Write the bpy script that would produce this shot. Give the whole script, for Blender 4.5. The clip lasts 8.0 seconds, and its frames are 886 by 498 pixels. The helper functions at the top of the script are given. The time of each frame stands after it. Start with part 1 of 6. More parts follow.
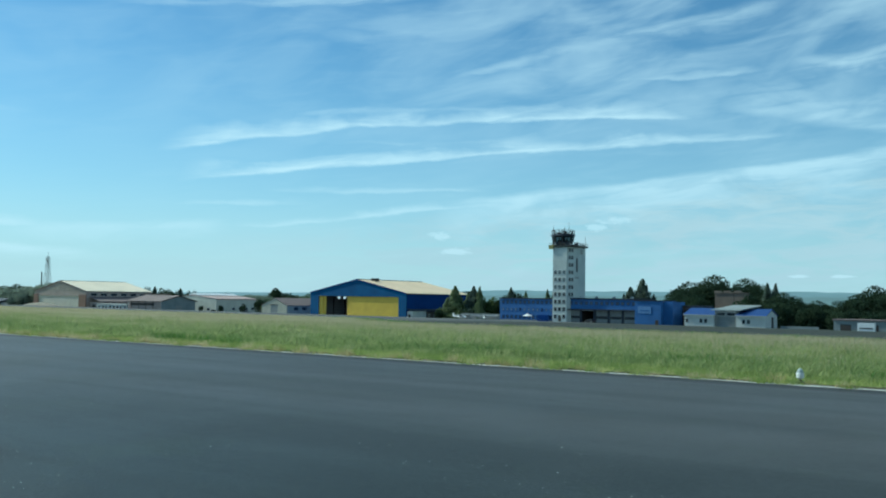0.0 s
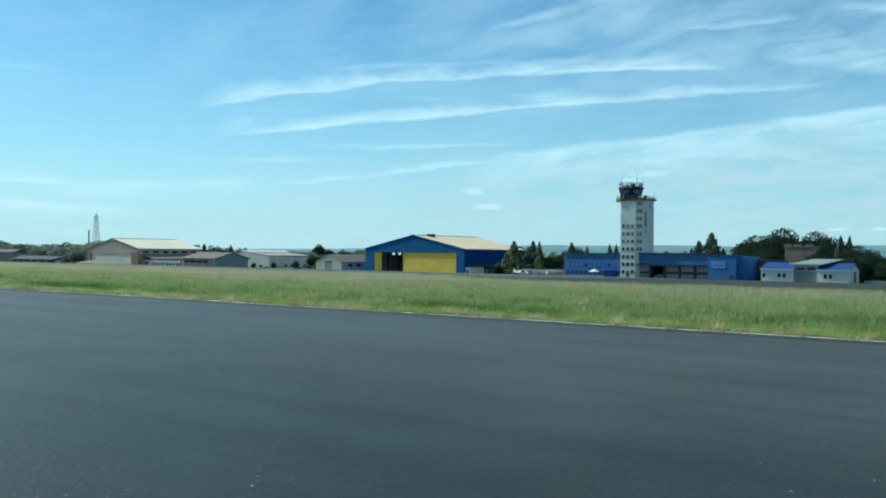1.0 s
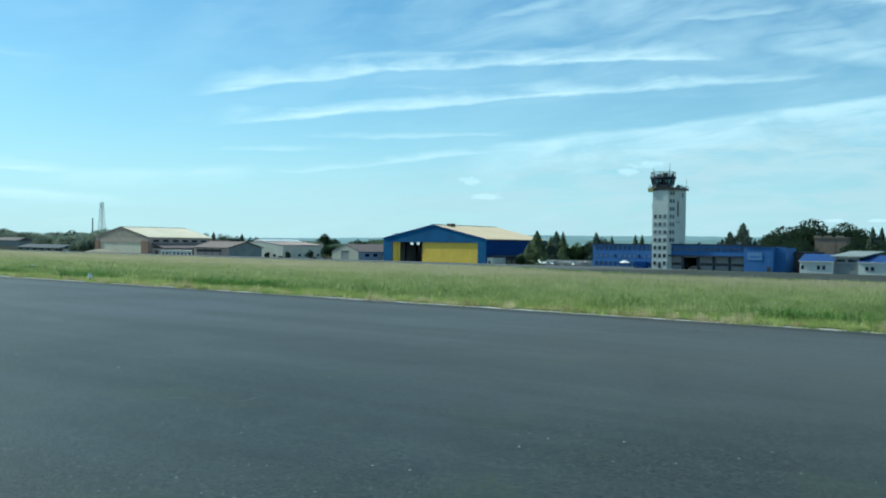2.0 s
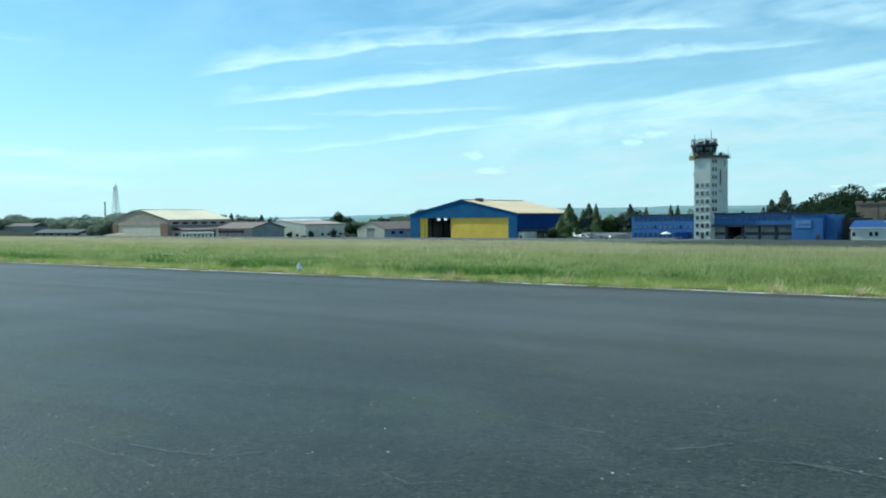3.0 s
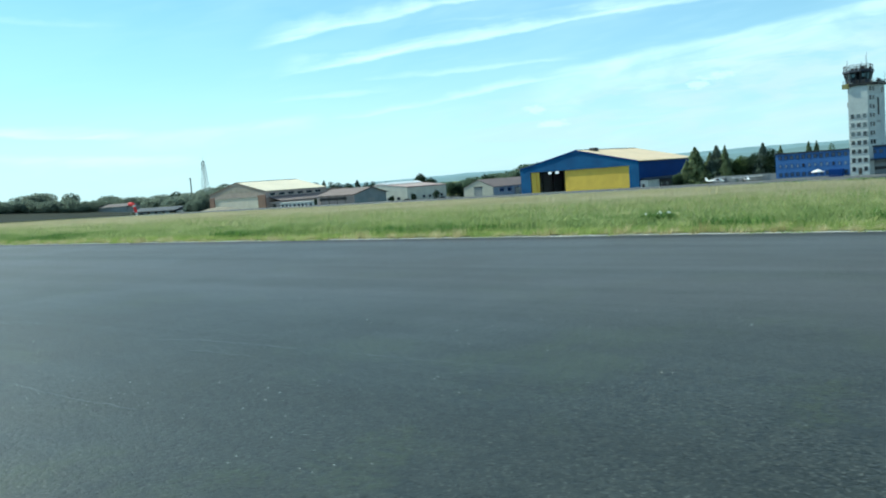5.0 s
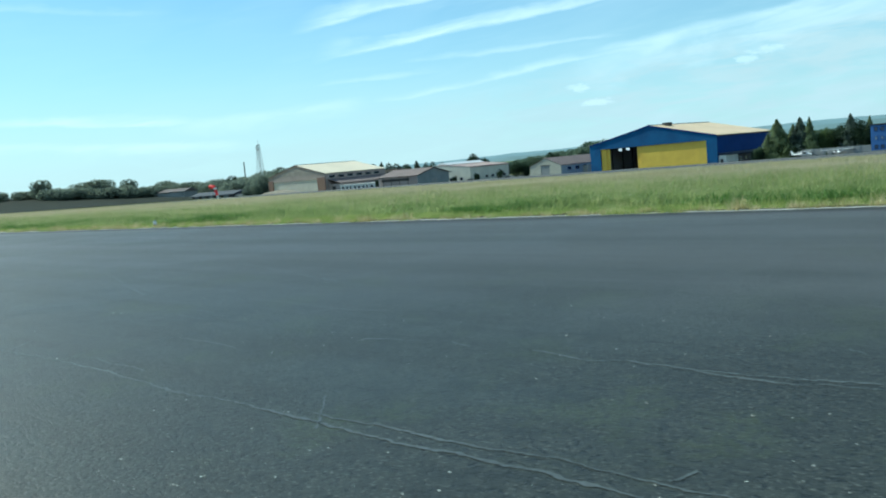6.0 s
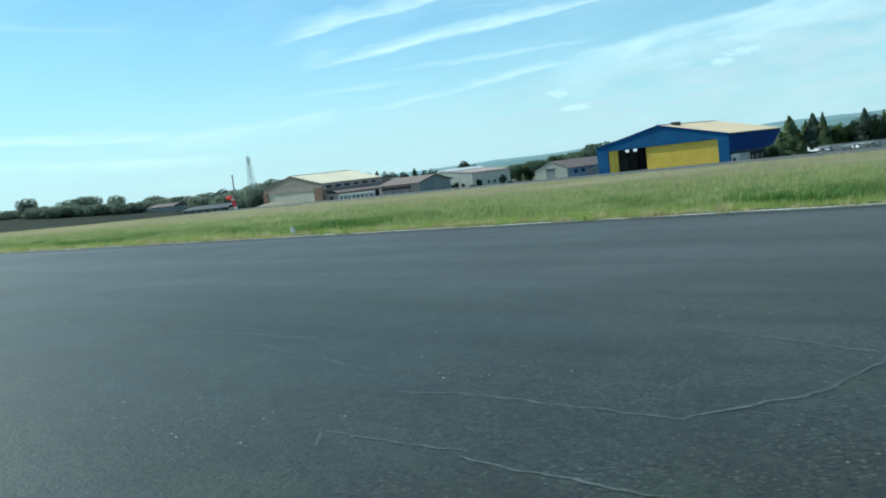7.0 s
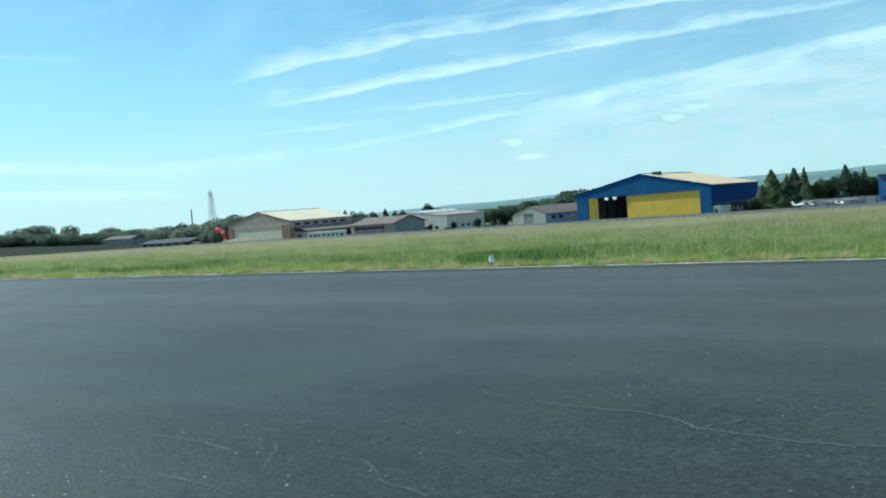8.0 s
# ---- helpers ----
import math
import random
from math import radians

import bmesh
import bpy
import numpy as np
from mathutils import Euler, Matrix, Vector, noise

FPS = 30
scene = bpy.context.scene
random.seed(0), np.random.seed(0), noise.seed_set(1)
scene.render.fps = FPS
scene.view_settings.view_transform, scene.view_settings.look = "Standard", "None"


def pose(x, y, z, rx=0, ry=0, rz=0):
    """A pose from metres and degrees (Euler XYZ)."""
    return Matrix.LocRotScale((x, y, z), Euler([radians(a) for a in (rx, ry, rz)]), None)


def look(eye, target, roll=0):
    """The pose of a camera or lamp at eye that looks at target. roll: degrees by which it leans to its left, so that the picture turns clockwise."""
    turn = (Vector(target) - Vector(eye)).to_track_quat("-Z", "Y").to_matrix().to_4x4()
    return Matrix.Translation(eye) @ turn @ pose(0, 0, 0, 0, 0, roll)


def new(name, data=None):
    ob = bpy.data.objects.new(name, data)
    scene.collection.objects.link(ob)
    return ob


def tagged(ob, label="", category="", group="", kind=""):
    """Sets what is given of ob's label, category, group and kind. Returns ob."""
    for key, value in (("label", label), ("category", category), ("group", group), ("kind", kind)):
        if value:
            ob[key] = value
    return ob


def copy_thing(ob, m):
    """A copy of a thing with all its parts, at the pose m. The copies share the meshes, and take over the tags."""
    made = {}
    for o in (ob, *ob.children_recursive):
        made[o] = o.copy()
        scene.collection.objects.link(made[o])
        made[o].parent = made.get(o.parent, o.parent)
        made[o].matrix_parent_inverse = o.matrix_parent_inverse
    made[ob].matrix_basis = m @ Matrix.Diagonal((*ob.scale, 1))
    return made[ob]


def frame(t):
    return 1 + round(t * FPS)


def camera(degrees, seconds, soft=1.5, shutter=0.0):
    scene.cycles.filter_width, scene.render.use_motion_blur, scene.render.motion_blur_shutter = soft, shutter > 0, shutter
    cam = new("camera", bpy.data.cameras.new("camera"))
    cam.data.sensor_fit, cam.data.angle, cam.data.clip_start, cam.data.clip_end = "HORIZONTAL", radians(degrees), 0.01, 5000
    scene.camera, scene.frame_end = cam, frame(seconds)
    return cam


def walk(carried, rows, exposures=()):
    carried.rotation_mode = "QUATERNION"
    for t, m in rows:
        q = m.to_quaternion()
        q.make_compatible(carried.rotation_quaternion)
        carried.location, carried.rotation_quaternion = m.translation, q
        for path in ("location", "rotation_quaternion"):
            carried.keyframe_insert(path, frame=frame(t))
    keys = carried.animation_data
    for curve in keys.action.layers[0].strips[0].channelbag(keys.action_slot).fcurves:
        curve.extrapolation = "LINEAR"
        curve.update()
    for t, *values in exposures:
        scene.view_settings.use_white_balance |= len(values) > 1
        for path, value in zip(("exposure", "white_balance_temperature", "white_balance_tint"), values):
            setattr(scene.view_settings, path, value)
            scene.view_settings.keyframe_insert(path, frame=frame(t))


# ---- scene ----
cam = camera(54.7, 8.0, soft=2.0, shutter=0.04)
# seconds, place, yaw, pitch, roll
ROWS = [
    (0.0, 0.20, -0.05, 2.07, 33.05, 3.26, -0.89),
    (0.5, -6.90, 0.01, 2.07, 33.78, 1.17, -1.32),
    (1.0, -13.57, -0.02, 2.06, 35.28, 0.25, -0.55),
    (1.2, -16.09, -0.01, 2.06, 35.24, 0.18, -1.10),
    (2.3, -31.18, -0.08, 2.07, 35.07, -1.24, -0.49),
    (2.5, -33.89, -0.09, 2.09, 35.70, -1.84, 0.28),
    (3.0, -40.55, 0.00, 2.06, 35.40, -2.07, 0.62),
    (3.5, -47.16, 0.04, 2.09, 36.70, -2.86, 2.22),
    (4.0, -53.83, -0.03, 2.12, 38.30, -4.01, 2.48),
    (4.2, -56.55, 0.00, 2.08, 38.72, -4.04, 3.11),
    (5.3, -71.22, 0.08, 2.06, 40.40, -4.95, 4.61),
    (5.5, -73.96, 0.18, 2.07, 41.43, -5.18, 4.80),
    (6.0, -80.57, -0.03, 2.03, 42.61, -5.66, 5.10),
    (6.5, -87.56, 0.06, 2.00, 41.19, -5.13, 4.76),
    (7.0, -94.07, -0.09, 2.08, 41.38, -5.22, 6.58),
    (7.5, -100.76, -0.05, 2.02, 39.24, -3.53, 6.63),
    (8.0, -107.45, 0.06, 2.03, 38.32, -2.60, 4.47),
]
EXPOSURES = [(0.0, -0.06, 5300, -12), (0.5, 0.07, 5330, -12), (1.0, 0.05, 5350, -12), (2.5, 0.21, 5450, -12), (4.0, 0.42, 5550, -10), (5.5, 0.45, 5600, -10), (6.0, 0.24, 5500, -10), (6.5, 0.20, 5500, -10), (8.0, 0.25, 5550, -10)]
walk(cam, [(t, pose(x, y, z, 90 + pitch, roll, yaw)) for t, x, y, z, yaw, pitch, roll in ROWS], EXPOSURES)

# ---- sky and sun ----
SUN_TO = Vector((-0.75, -0.12, 0.65)).normalized()
SUN_EL = math.asin(SUN_TO.z)
SUN_AZ = math.atan2(SUN_TO.x, SUN_TO.y)

sun_data = bpy.data.lights.new("sun", "SUN")
sun_data.energy, sun_data.angle, sun_data.color = 4.7, radians(0.6), (1.0, 0.91, 0.75)
sun = new("sun", sun_data)
sun.matrix_world = look((0, 0, 60), Vector((0, 0, 60)) - SUN_TO)


class Nodes:
    """Short hand for node trees."""

    def __init__(self, tree):
        self.tree, self.links = tree, tree.links

    def add(self, kind, **props):
        n = self.tree.nodes.new(kind)
        for k, v in props.items():
            setattr(n, k, v)
        return n

    def put(self, socket, value):
        if isinstance(value, bpy.types.NodeSocket):
            self.links.new(value, socket)
        elif value is not None:
            socket.default_value = value

    def math(self, op, a, b=None, c=None, clamp=False):
        n = self.add("ShaderNodeMath", operation=op, use_clamp=clamp)
        for i, v in enumerate((a, b, c)):
            self.put(n.inputs[i], v)
        return n.outputs[0]

    def span(self, v, lo, hi, to_lo=0.0, to_hi=1.0):
        n = self.add("ShaderNodeMapRange", interpolation_type="SMOOTHSTEP")
        for i, x in enumerate((v, lo, hi, to_lo, to_hi)):
            self.put(n.inputs[i], x)
        return n.outputs[0]

    def vec(self, x, y, z=0.0):
        n = self.add("ShaderNodeCombineXYZ")
        for i, v in enumerate((x, y, z)):
            self.put(n.inputs[i], v)
        return n.outputs[0]

    def noise(self, vector, scale, detail=4.0, rough=0.55, distortion=0.0):
        n = self.add("ShaderNodeTexNoise")
        self.put(n.inputs["Vector"], vector)
        for k, v in (("Scale", scale), ("Detail", detail), ("Roughness", rough), ("Distortion", distortion)):
            n.inputs[k].default_value = v
        return n.outputs["Fac"]

    def mix(self, fac, a, b):
        n = self.add("ShaderNodeMix", data_type="RGBA")
        self.put(n.inputs[0], fac)
        self.put(n.inputs[6], (*a, 1) if isinstance(a, tuple) else a)
        self.put(n.inputs[7], (*b, 1) if isinstance(b, tuple) else b)
        return n.outputs[2]


world = bpy.data.worlds.new("world")
scene.world = world
world.use_nodes = True
world.node_tree.nodes.clear()
w = Nodes(world.node_tree)
sky = w.add("ShaderNodeTexSky", sky_type="NISHITA", sun_disc=False, sun_elevation=SUN_EL, sun_rotation=SUN_AZ,
            air_density=1.0, dust_density=0.3, ozone_density=3.0, altitude=300)
xyz = w.add("ShaderNodeSeparateXYZ")
w.links.new(w.add("ShaderNodeTexCoord").outputs["Generated"], xyz.inputs[0])
az = w.math("MULTIPLY", w.math("ARCTAN2", w.math("MULTIPLY", xyz.outputs[0], -1.0), xyz.outputs[1]), 57.2958)
el = w.math("MULTIPLY", w.math("ARCSINE", xyz.outputs[2]), 57.2958)
warp = w.noise(w.vec(w.math("MULTIPLY", az, 0.16), w.math("MULTIPLY", el, 0.5)), 1.0, 4.0, 0.6)
el_w = w.math("ADD", el, w.math("MULTIPLY", w.math("SUBTRACT", warp, 0.5), 0.85))
# fine fibres lie along the streaks, which rise to the right
along = w.math("MULTIPLY_ADD", az, 0.10, el_w)
fibre = w.noise(w.vec(w.math("MULTIPLY", az, 0.20), w.math("MULTIPLY", along, 1.5)), 1.0, 7.0, 0.58, 0.5)
lumps = w.noise(w.vec(w.math("MULTIPLY", az, 0.17), w.math("MULTIPLY", el, 0.34)), 1.0, 4.0, 0.55, 0.5)


def streak(az_mid, el_mid, slope, bend, crisp, soft, side, az_lo, az_hi, much):
    """A long cirrus streak on a bowed line: a crisp edge, and a frayed fade to the other side (side 1 above, -1 below)."""
    d = w.math("SUBTRACT", az, az_mid)
    line = w.math("ADD", w.math("MULTIPLY_ADD", d, slope, el_mid), w.math("MULTIPLY", w.math("MULTIPLY", d, d), bend))
    off = w.math("MULTIPLY", w.math("SUBTRACT", el_w, line), side)
    reach = w.span(lumps, 0.30, 0.70, soft * 0.8, soft * 2.1)
    band = w.math("MULTIPLY", w.span(off, -crisp, crisp), w.span(w.math("DIVIDE", off, reach), 1.0, -0.15))
    ends = w.math("MULTIPLY", w.span(az, az_lo, az_lo + 4), w.span(az, az_hi, az_hi - 5))
    fray = w.math("MULTIPLY", w.span(fibre, 0.26, 0.62, 0.42, 1.0), w.span(lumps, 0.30, 0.62, 0.70, 1.0))
    return w.math("MULTIPLY", w.math("MULTIPLY", band, ends), w.math("MULTIPLY", fray, much))


STREAKS = [
    (36.3, 11.35, -0.0906, -0.0041, 0.14, 1.00, 1, 15, 52.5, 1.00),
    (36.0, 12.55, -0.0430, -0.0048, 0.22, 0.50, -1, 19, 45, 0.60),
    (31.2, 9.40, -0.0805, -0.0018, 0.15, 0.95, 1, 10, 51.5, 1.00),
    (36.6, 9.30, -0.110, 0.0, 0.10, 0.30, 1, 31, 42, 0.85),
    (30.0, 10.6, -0.030, 0.0, 0.20, 0.45, -1, 24, 42, 0.40),
    (46.5, 5.85, -0.045, 0.0, 0.10, 0.25, 1, 41, 52, 0.55),
    (38.4, 6.85, -0.031, 0.0, 0.10, 0.25, 1, 29, 46, 0.55),
    (37.5, 5.35, -0.107, 0.0, 0.12, 0.45, 1, 27, 48, 0.75),
    (18.5, 7.95, -0.106, 0.0, 0.28, 2.30, -1, -40, 35, 0.82),
]
# higher wisps
STREAKS += [
    (23.1, 16.9, -0.189, -0.0042, 0.35, 1.10, -1, 9, 35, 0.60),
    (18.3, 14.2, -0.017, 0.0, 0.15, 0.60, 1, 11, 25, 0.65),
    (7.0, 14.9, -0.150, 0.06, 0.40, 1.60, -1, -8, 13, 0.85),
    (9.0, 11.0, 0.180, 0.0, 0.45, 2.20, 1, -6, 17, 0.70),
    (-4.0, 12.0, -0.240, 0.0, 0.60, 2.60, -1, -40, 8, 0.60),
]
# wisps over the far end of the runway
STREAKS += [
    (46.2, 18.5, -0.089, 0.0, 0.25, 0.80, 1, 34, 56, 0.55),
    (38.0, 16.7, 0.060, 0.0, 0.40, 1.30, 1, 30, 44, 0.42),
    (66.2, 10.9, 0.020, 0.0, 0.15, 0.50, 1, 58, 78, 0.30),
    (64.0, 4.15, 0.046, 0.0, 0.12, 0.42, 1, 57, 72, 0.95),
    (65.0, 3.2, 0.060, 0.0, 0.25, 0.90, -1, 54, 78, 0.75),
    (55.0, 4.3, -0.060, 0.0, 0.30, 0.80, -1, 46, 62, 0.55),
]
cloud = None
for row in STREAKS:
    s = streak(*row)
    cloud = s if cloud is None else w.math("MAXIMUM", cloud, s)
# thin veil, patchy, thicker to the right and high up
mottle = w.noise(w.vec(w.math("MULTIPLY", az, 0.11), w.math("MULTIPLY", w.math("MULTIPLY_ADD", az, 0.2, el), 0.30)), 1.0, 4.0, 0.5, 0.6)
veil = w.math("ADD", w.math("MULTIPLY", w.span(fibre, 0.42, 0.85), 0.14), w.math("MULTIPLY", w.span(mottle, 0.34, 0.70), w.span(el, 8.0, 15.0, 0.10, 0.44)))
veil = w.math("MULTIPLY", veil, w.span(az, 58, 20, 0.30, 1.0))
# small fair-weather puffs low down: azimuth, elevation, half width, half height
PUFFS = [(33.3, 4.12, 0.75, 0.30), (32.2, 3.10, 1.05, 0.26), (23.0, 4.75, 0.70, 0.30), (21.7, 5.22, 1.30, 0.24), (10.5, 1.66, 0.6, 0.10), (8.1, 1.66, 0.7, 0.10)]
curl = w.noise(w.vec(w.math("MULTIPLY", az, 1.5), w.math("MULTIPLY", el, 3.4)), 1.0, 5.0, 0.6)
puffs = None
for a, e, rx, ry in PUFFS:
    u = w.math("DIVIDE", w.math("SUBTRACT", az, a), rx)
    v = w.math("DIVIDE", w.math("SUBTRACT", el, e), ry)
    d = w.math("ADD", w.math("ADD", w.math("MULTIPLY", u, u), w.math("MULTIPLY", v, v)), w.math("MULTIPLY", w.math("SUBTRACT", curl, 0.5), 4.2))
    p = w.span(d, 1.5, 0.0)
    puffs = p if puffs is None else w.math("MAXIMUM", puffs, p)
puffs = w.math("MULTIPLY", puffs, 0.60)
haze = w.math("ADD", w.math("MULTIPLY", w.span(el, 19.0, -2.0), 0.62), w.math("MULTIPLY", w.span(el, 6.5, 0.0), 0.14))
# the grey-white bank below the longest streak
bank_line = w.math("MULTIPLY_ADD", w.math("SUBTRACT", az, 18.5), -0.106, 7.6)
bank = w.noise(w.vec(w.math("MULTIPLY", az, 0.20), w.math("MULTIPLY", el, 0.95)), 1.0, 6.0, 0.60, 0.6)
under = w.span(w.math("SUBTRACT", el_w, bank_line), 0.3, -2.2)
bank = w.math("MULTIPLY", w.math("MULTIPLY", w.span(bank, 0.34, 0.64, 0.10, 1.0), under), w.span(az, 50, 24, 0.25, 0.9))
cloud = w.math("MAXIMUM", w.math("MAXIMUM", cloud, puffs), veil)
tone = w.add("ShaderNodeVectorMath", operation="MULTIPLY")
w.links.new(sky.outputs[0], tone.inputs[0])
tone.inputs[1].default_value = (0.96, 1.14, 1.12)
deck = w.mix(haze, tone.outputs[0], (5.35, 6.95, 7.65))
low_haze = w.math("MULTIPLY", w.math("MULTIPLY", w.span(el, 8.0, 0.0), w.span(az, 24, 46)), 0.36)
deck = w.mix(low_haze, deck, (7.0, 8.1, 8.4))
grey = w.mix(bank, deck, (5.85, 6.9, 7.3))
bright = w.mix(w.math("MULTIPLY", cloud, 0.92), grey, (8.0, 9.3, 9.8))
back = w.add("ShaderNodeBackground")
w.put(back.inputs[0], bright)
back.inputs[1].default_value = 0.096
w.links.new(back.outputs[0], w.add("ShaderNodeOutputWorld").inputs[0])


# ---- materials ----
def surface(name, base, other=None, grain=6.0, blotch=0.35, rough=0.8, metal=0.0, relief=0.15, ribs=None, vary=0.0, island=0.0, gloss=0.5, streaks=0.0):
    """A weathered surface: base colour to other in blotches and grain; ribs=(axis, per metre) for profiled sheet."""
    m = bpy.data.materials.new(name)
    m.use_nodes = True
    n = Nodes(m.node_tree)
    bsdf = m.node_tree.nodes["Principled BSDF"]
    other = other or tuple(c * 0.72 for c in base)
    place = n.add("ShaderNodeNewGeometry").outputs["Position"]
    big = n.noise(place, blotch, 4.0, 0.6, 0.3)
    fine = n.noise(place, grain, 5.0, 0.65)
    f = n.math("ADD", n.math("MULTIPLY", n.span(big, 0.32, 0.72), 0.65), n.math("MULTIPLY", n.span(fine, 0.3, 0.75), 0.45), clamp=True)
    if streaks:
        sc = n.add("ShaderNodeVectorMath", operation="MULTIPLY")
        n.links.new(place, sc.inputs[0])
        sc.inputs[1].default_value = (1.6, 1.6, 0.12)
        run = n.noise(sc.outputs[0], 1.0, 5.0, 0.6)
        f = n.math("ADD", f, n.math("MULTIPLY", n.span(run, 0.5, 0.8), streaks), clamp=True)
    col = n.mix(f, base, other)
    if vary:
        hue = n.add("ShaderNodeHueSaturation")
        n.put(hue.inputs["Value"], n.span(n.add("ShaderNodeObjectInfo").outputs["Random"], 0, 1, 1 - vary, 1 + vary))
        n.put(hue.inputs["Color"], col)
        col = hue.outputs[0]
    if island:
        hue = n.add("ShaderNodeHueSaturation")
        rnd = n.add("ShaderNodeNewGeometry").outputs["Random Per Island"]
        n.put(hue.inputs["Value"], n.span(rnd, 0, 1, 1 - island, 1 + island))
        n.put(hue.inputs["Hue"], n.span(rnd, 0, 1, 0.485, 0.515))
        n.put(hue.inputs["Color"], col)
        col = hue.outputs[0]
    n.put(bsdf.inputs["Base Color"], col)
    n.put(bsdf.inputs["Roughness"], n.span(fine, 0.2, 0.8, max(rough - 0.12, 0.02), min(rough + 0.1, 1.0)))
    bsdf.inputs["Metallic"].default_value = metal
    bsdf.inputs["Specular IOR Level"].default_value = gloss
    height = fine
    if ribs:
        axis, per = ribs
        sep = n.add("ShaderNodeSeparateXYZ")
        n.links.new(place, sep.inputs[0])
        wave = n.math("PINGPONG", n.math("MULTIPLY", sep.outputs["XYZ".index(axis)], per * 2), 1.0)
        height = n.math("ADD", n.math("MULTIPLY", n.span(wave, 0.3, 0.7), 1.0), n.math("MULTIPLY", fine, 0.3))
    bump = n.add("ShaderNodeBump")
    bump.inputs["Strength"].default_value = relief
    bump.inputs["Distance"].default_value = 0.05
    n.put(bump.inputs["Height"], height)
    n.links.new(bump.outputs[0], bsdf.inputs["Normal"])
    return m


def glass(name, tint=(0.02, 0.03, 0.04)):
    m = bpy.data.materials.new(name)
    m.use_nodes = True
    b = m.node_tree.nodes["Principled BSDF"]
    b.inputs["Base Color"].default_value = (*tint, 1)
    b.inputs["Roughness"].default_value = 0.08
    b.inputs["Specular IOR Level"].default_value = 0.7
    return m


def clear_glass(name, tint):
    """Thin tinted glazing that one sees through, with a faint gloss."""
    m = bpy.data.materials.new(name)
    m.use_nodes = True
    n = Nodes(m.node_tree)
    b = m.node_tree.nodes["Principled BSDF"]
    b.inputs["Base Color"].default_value = (0.02, 0.03, 0.04, 1)
    b.inputs["Roughness"].default_value = 0.05
    see = n.add("ShaderNodeBsdfTransparent")
    see.inputs[0].default_value = (*tint, 1)
    both = n.add("ShaderNodeMixShader")
    both.inputs[0].default_value = 0.78
    n.links.new(b.outputs[0], both.inputs[1])
    n.links.new(see.outputs[0], both.inputs[2])
    n.links.new(both.outputs[0], m.node_tree.nodes["Material Output"].inputs[0])
    return m


def glow(name, colour, strength):
    m = bpy.data.materials.new(name)
    m.use_nodes = True
    b = m.node_tree.nodes["Principled BSDF"]
    b.inputs["Base Color"].default_value = (0.8, 0.8, 0.8, 1)
    b.inputs["Emission Color"].default_value = (*colour, 1)
    b.inputs["Emission Strength"].default_value = strength
    return m


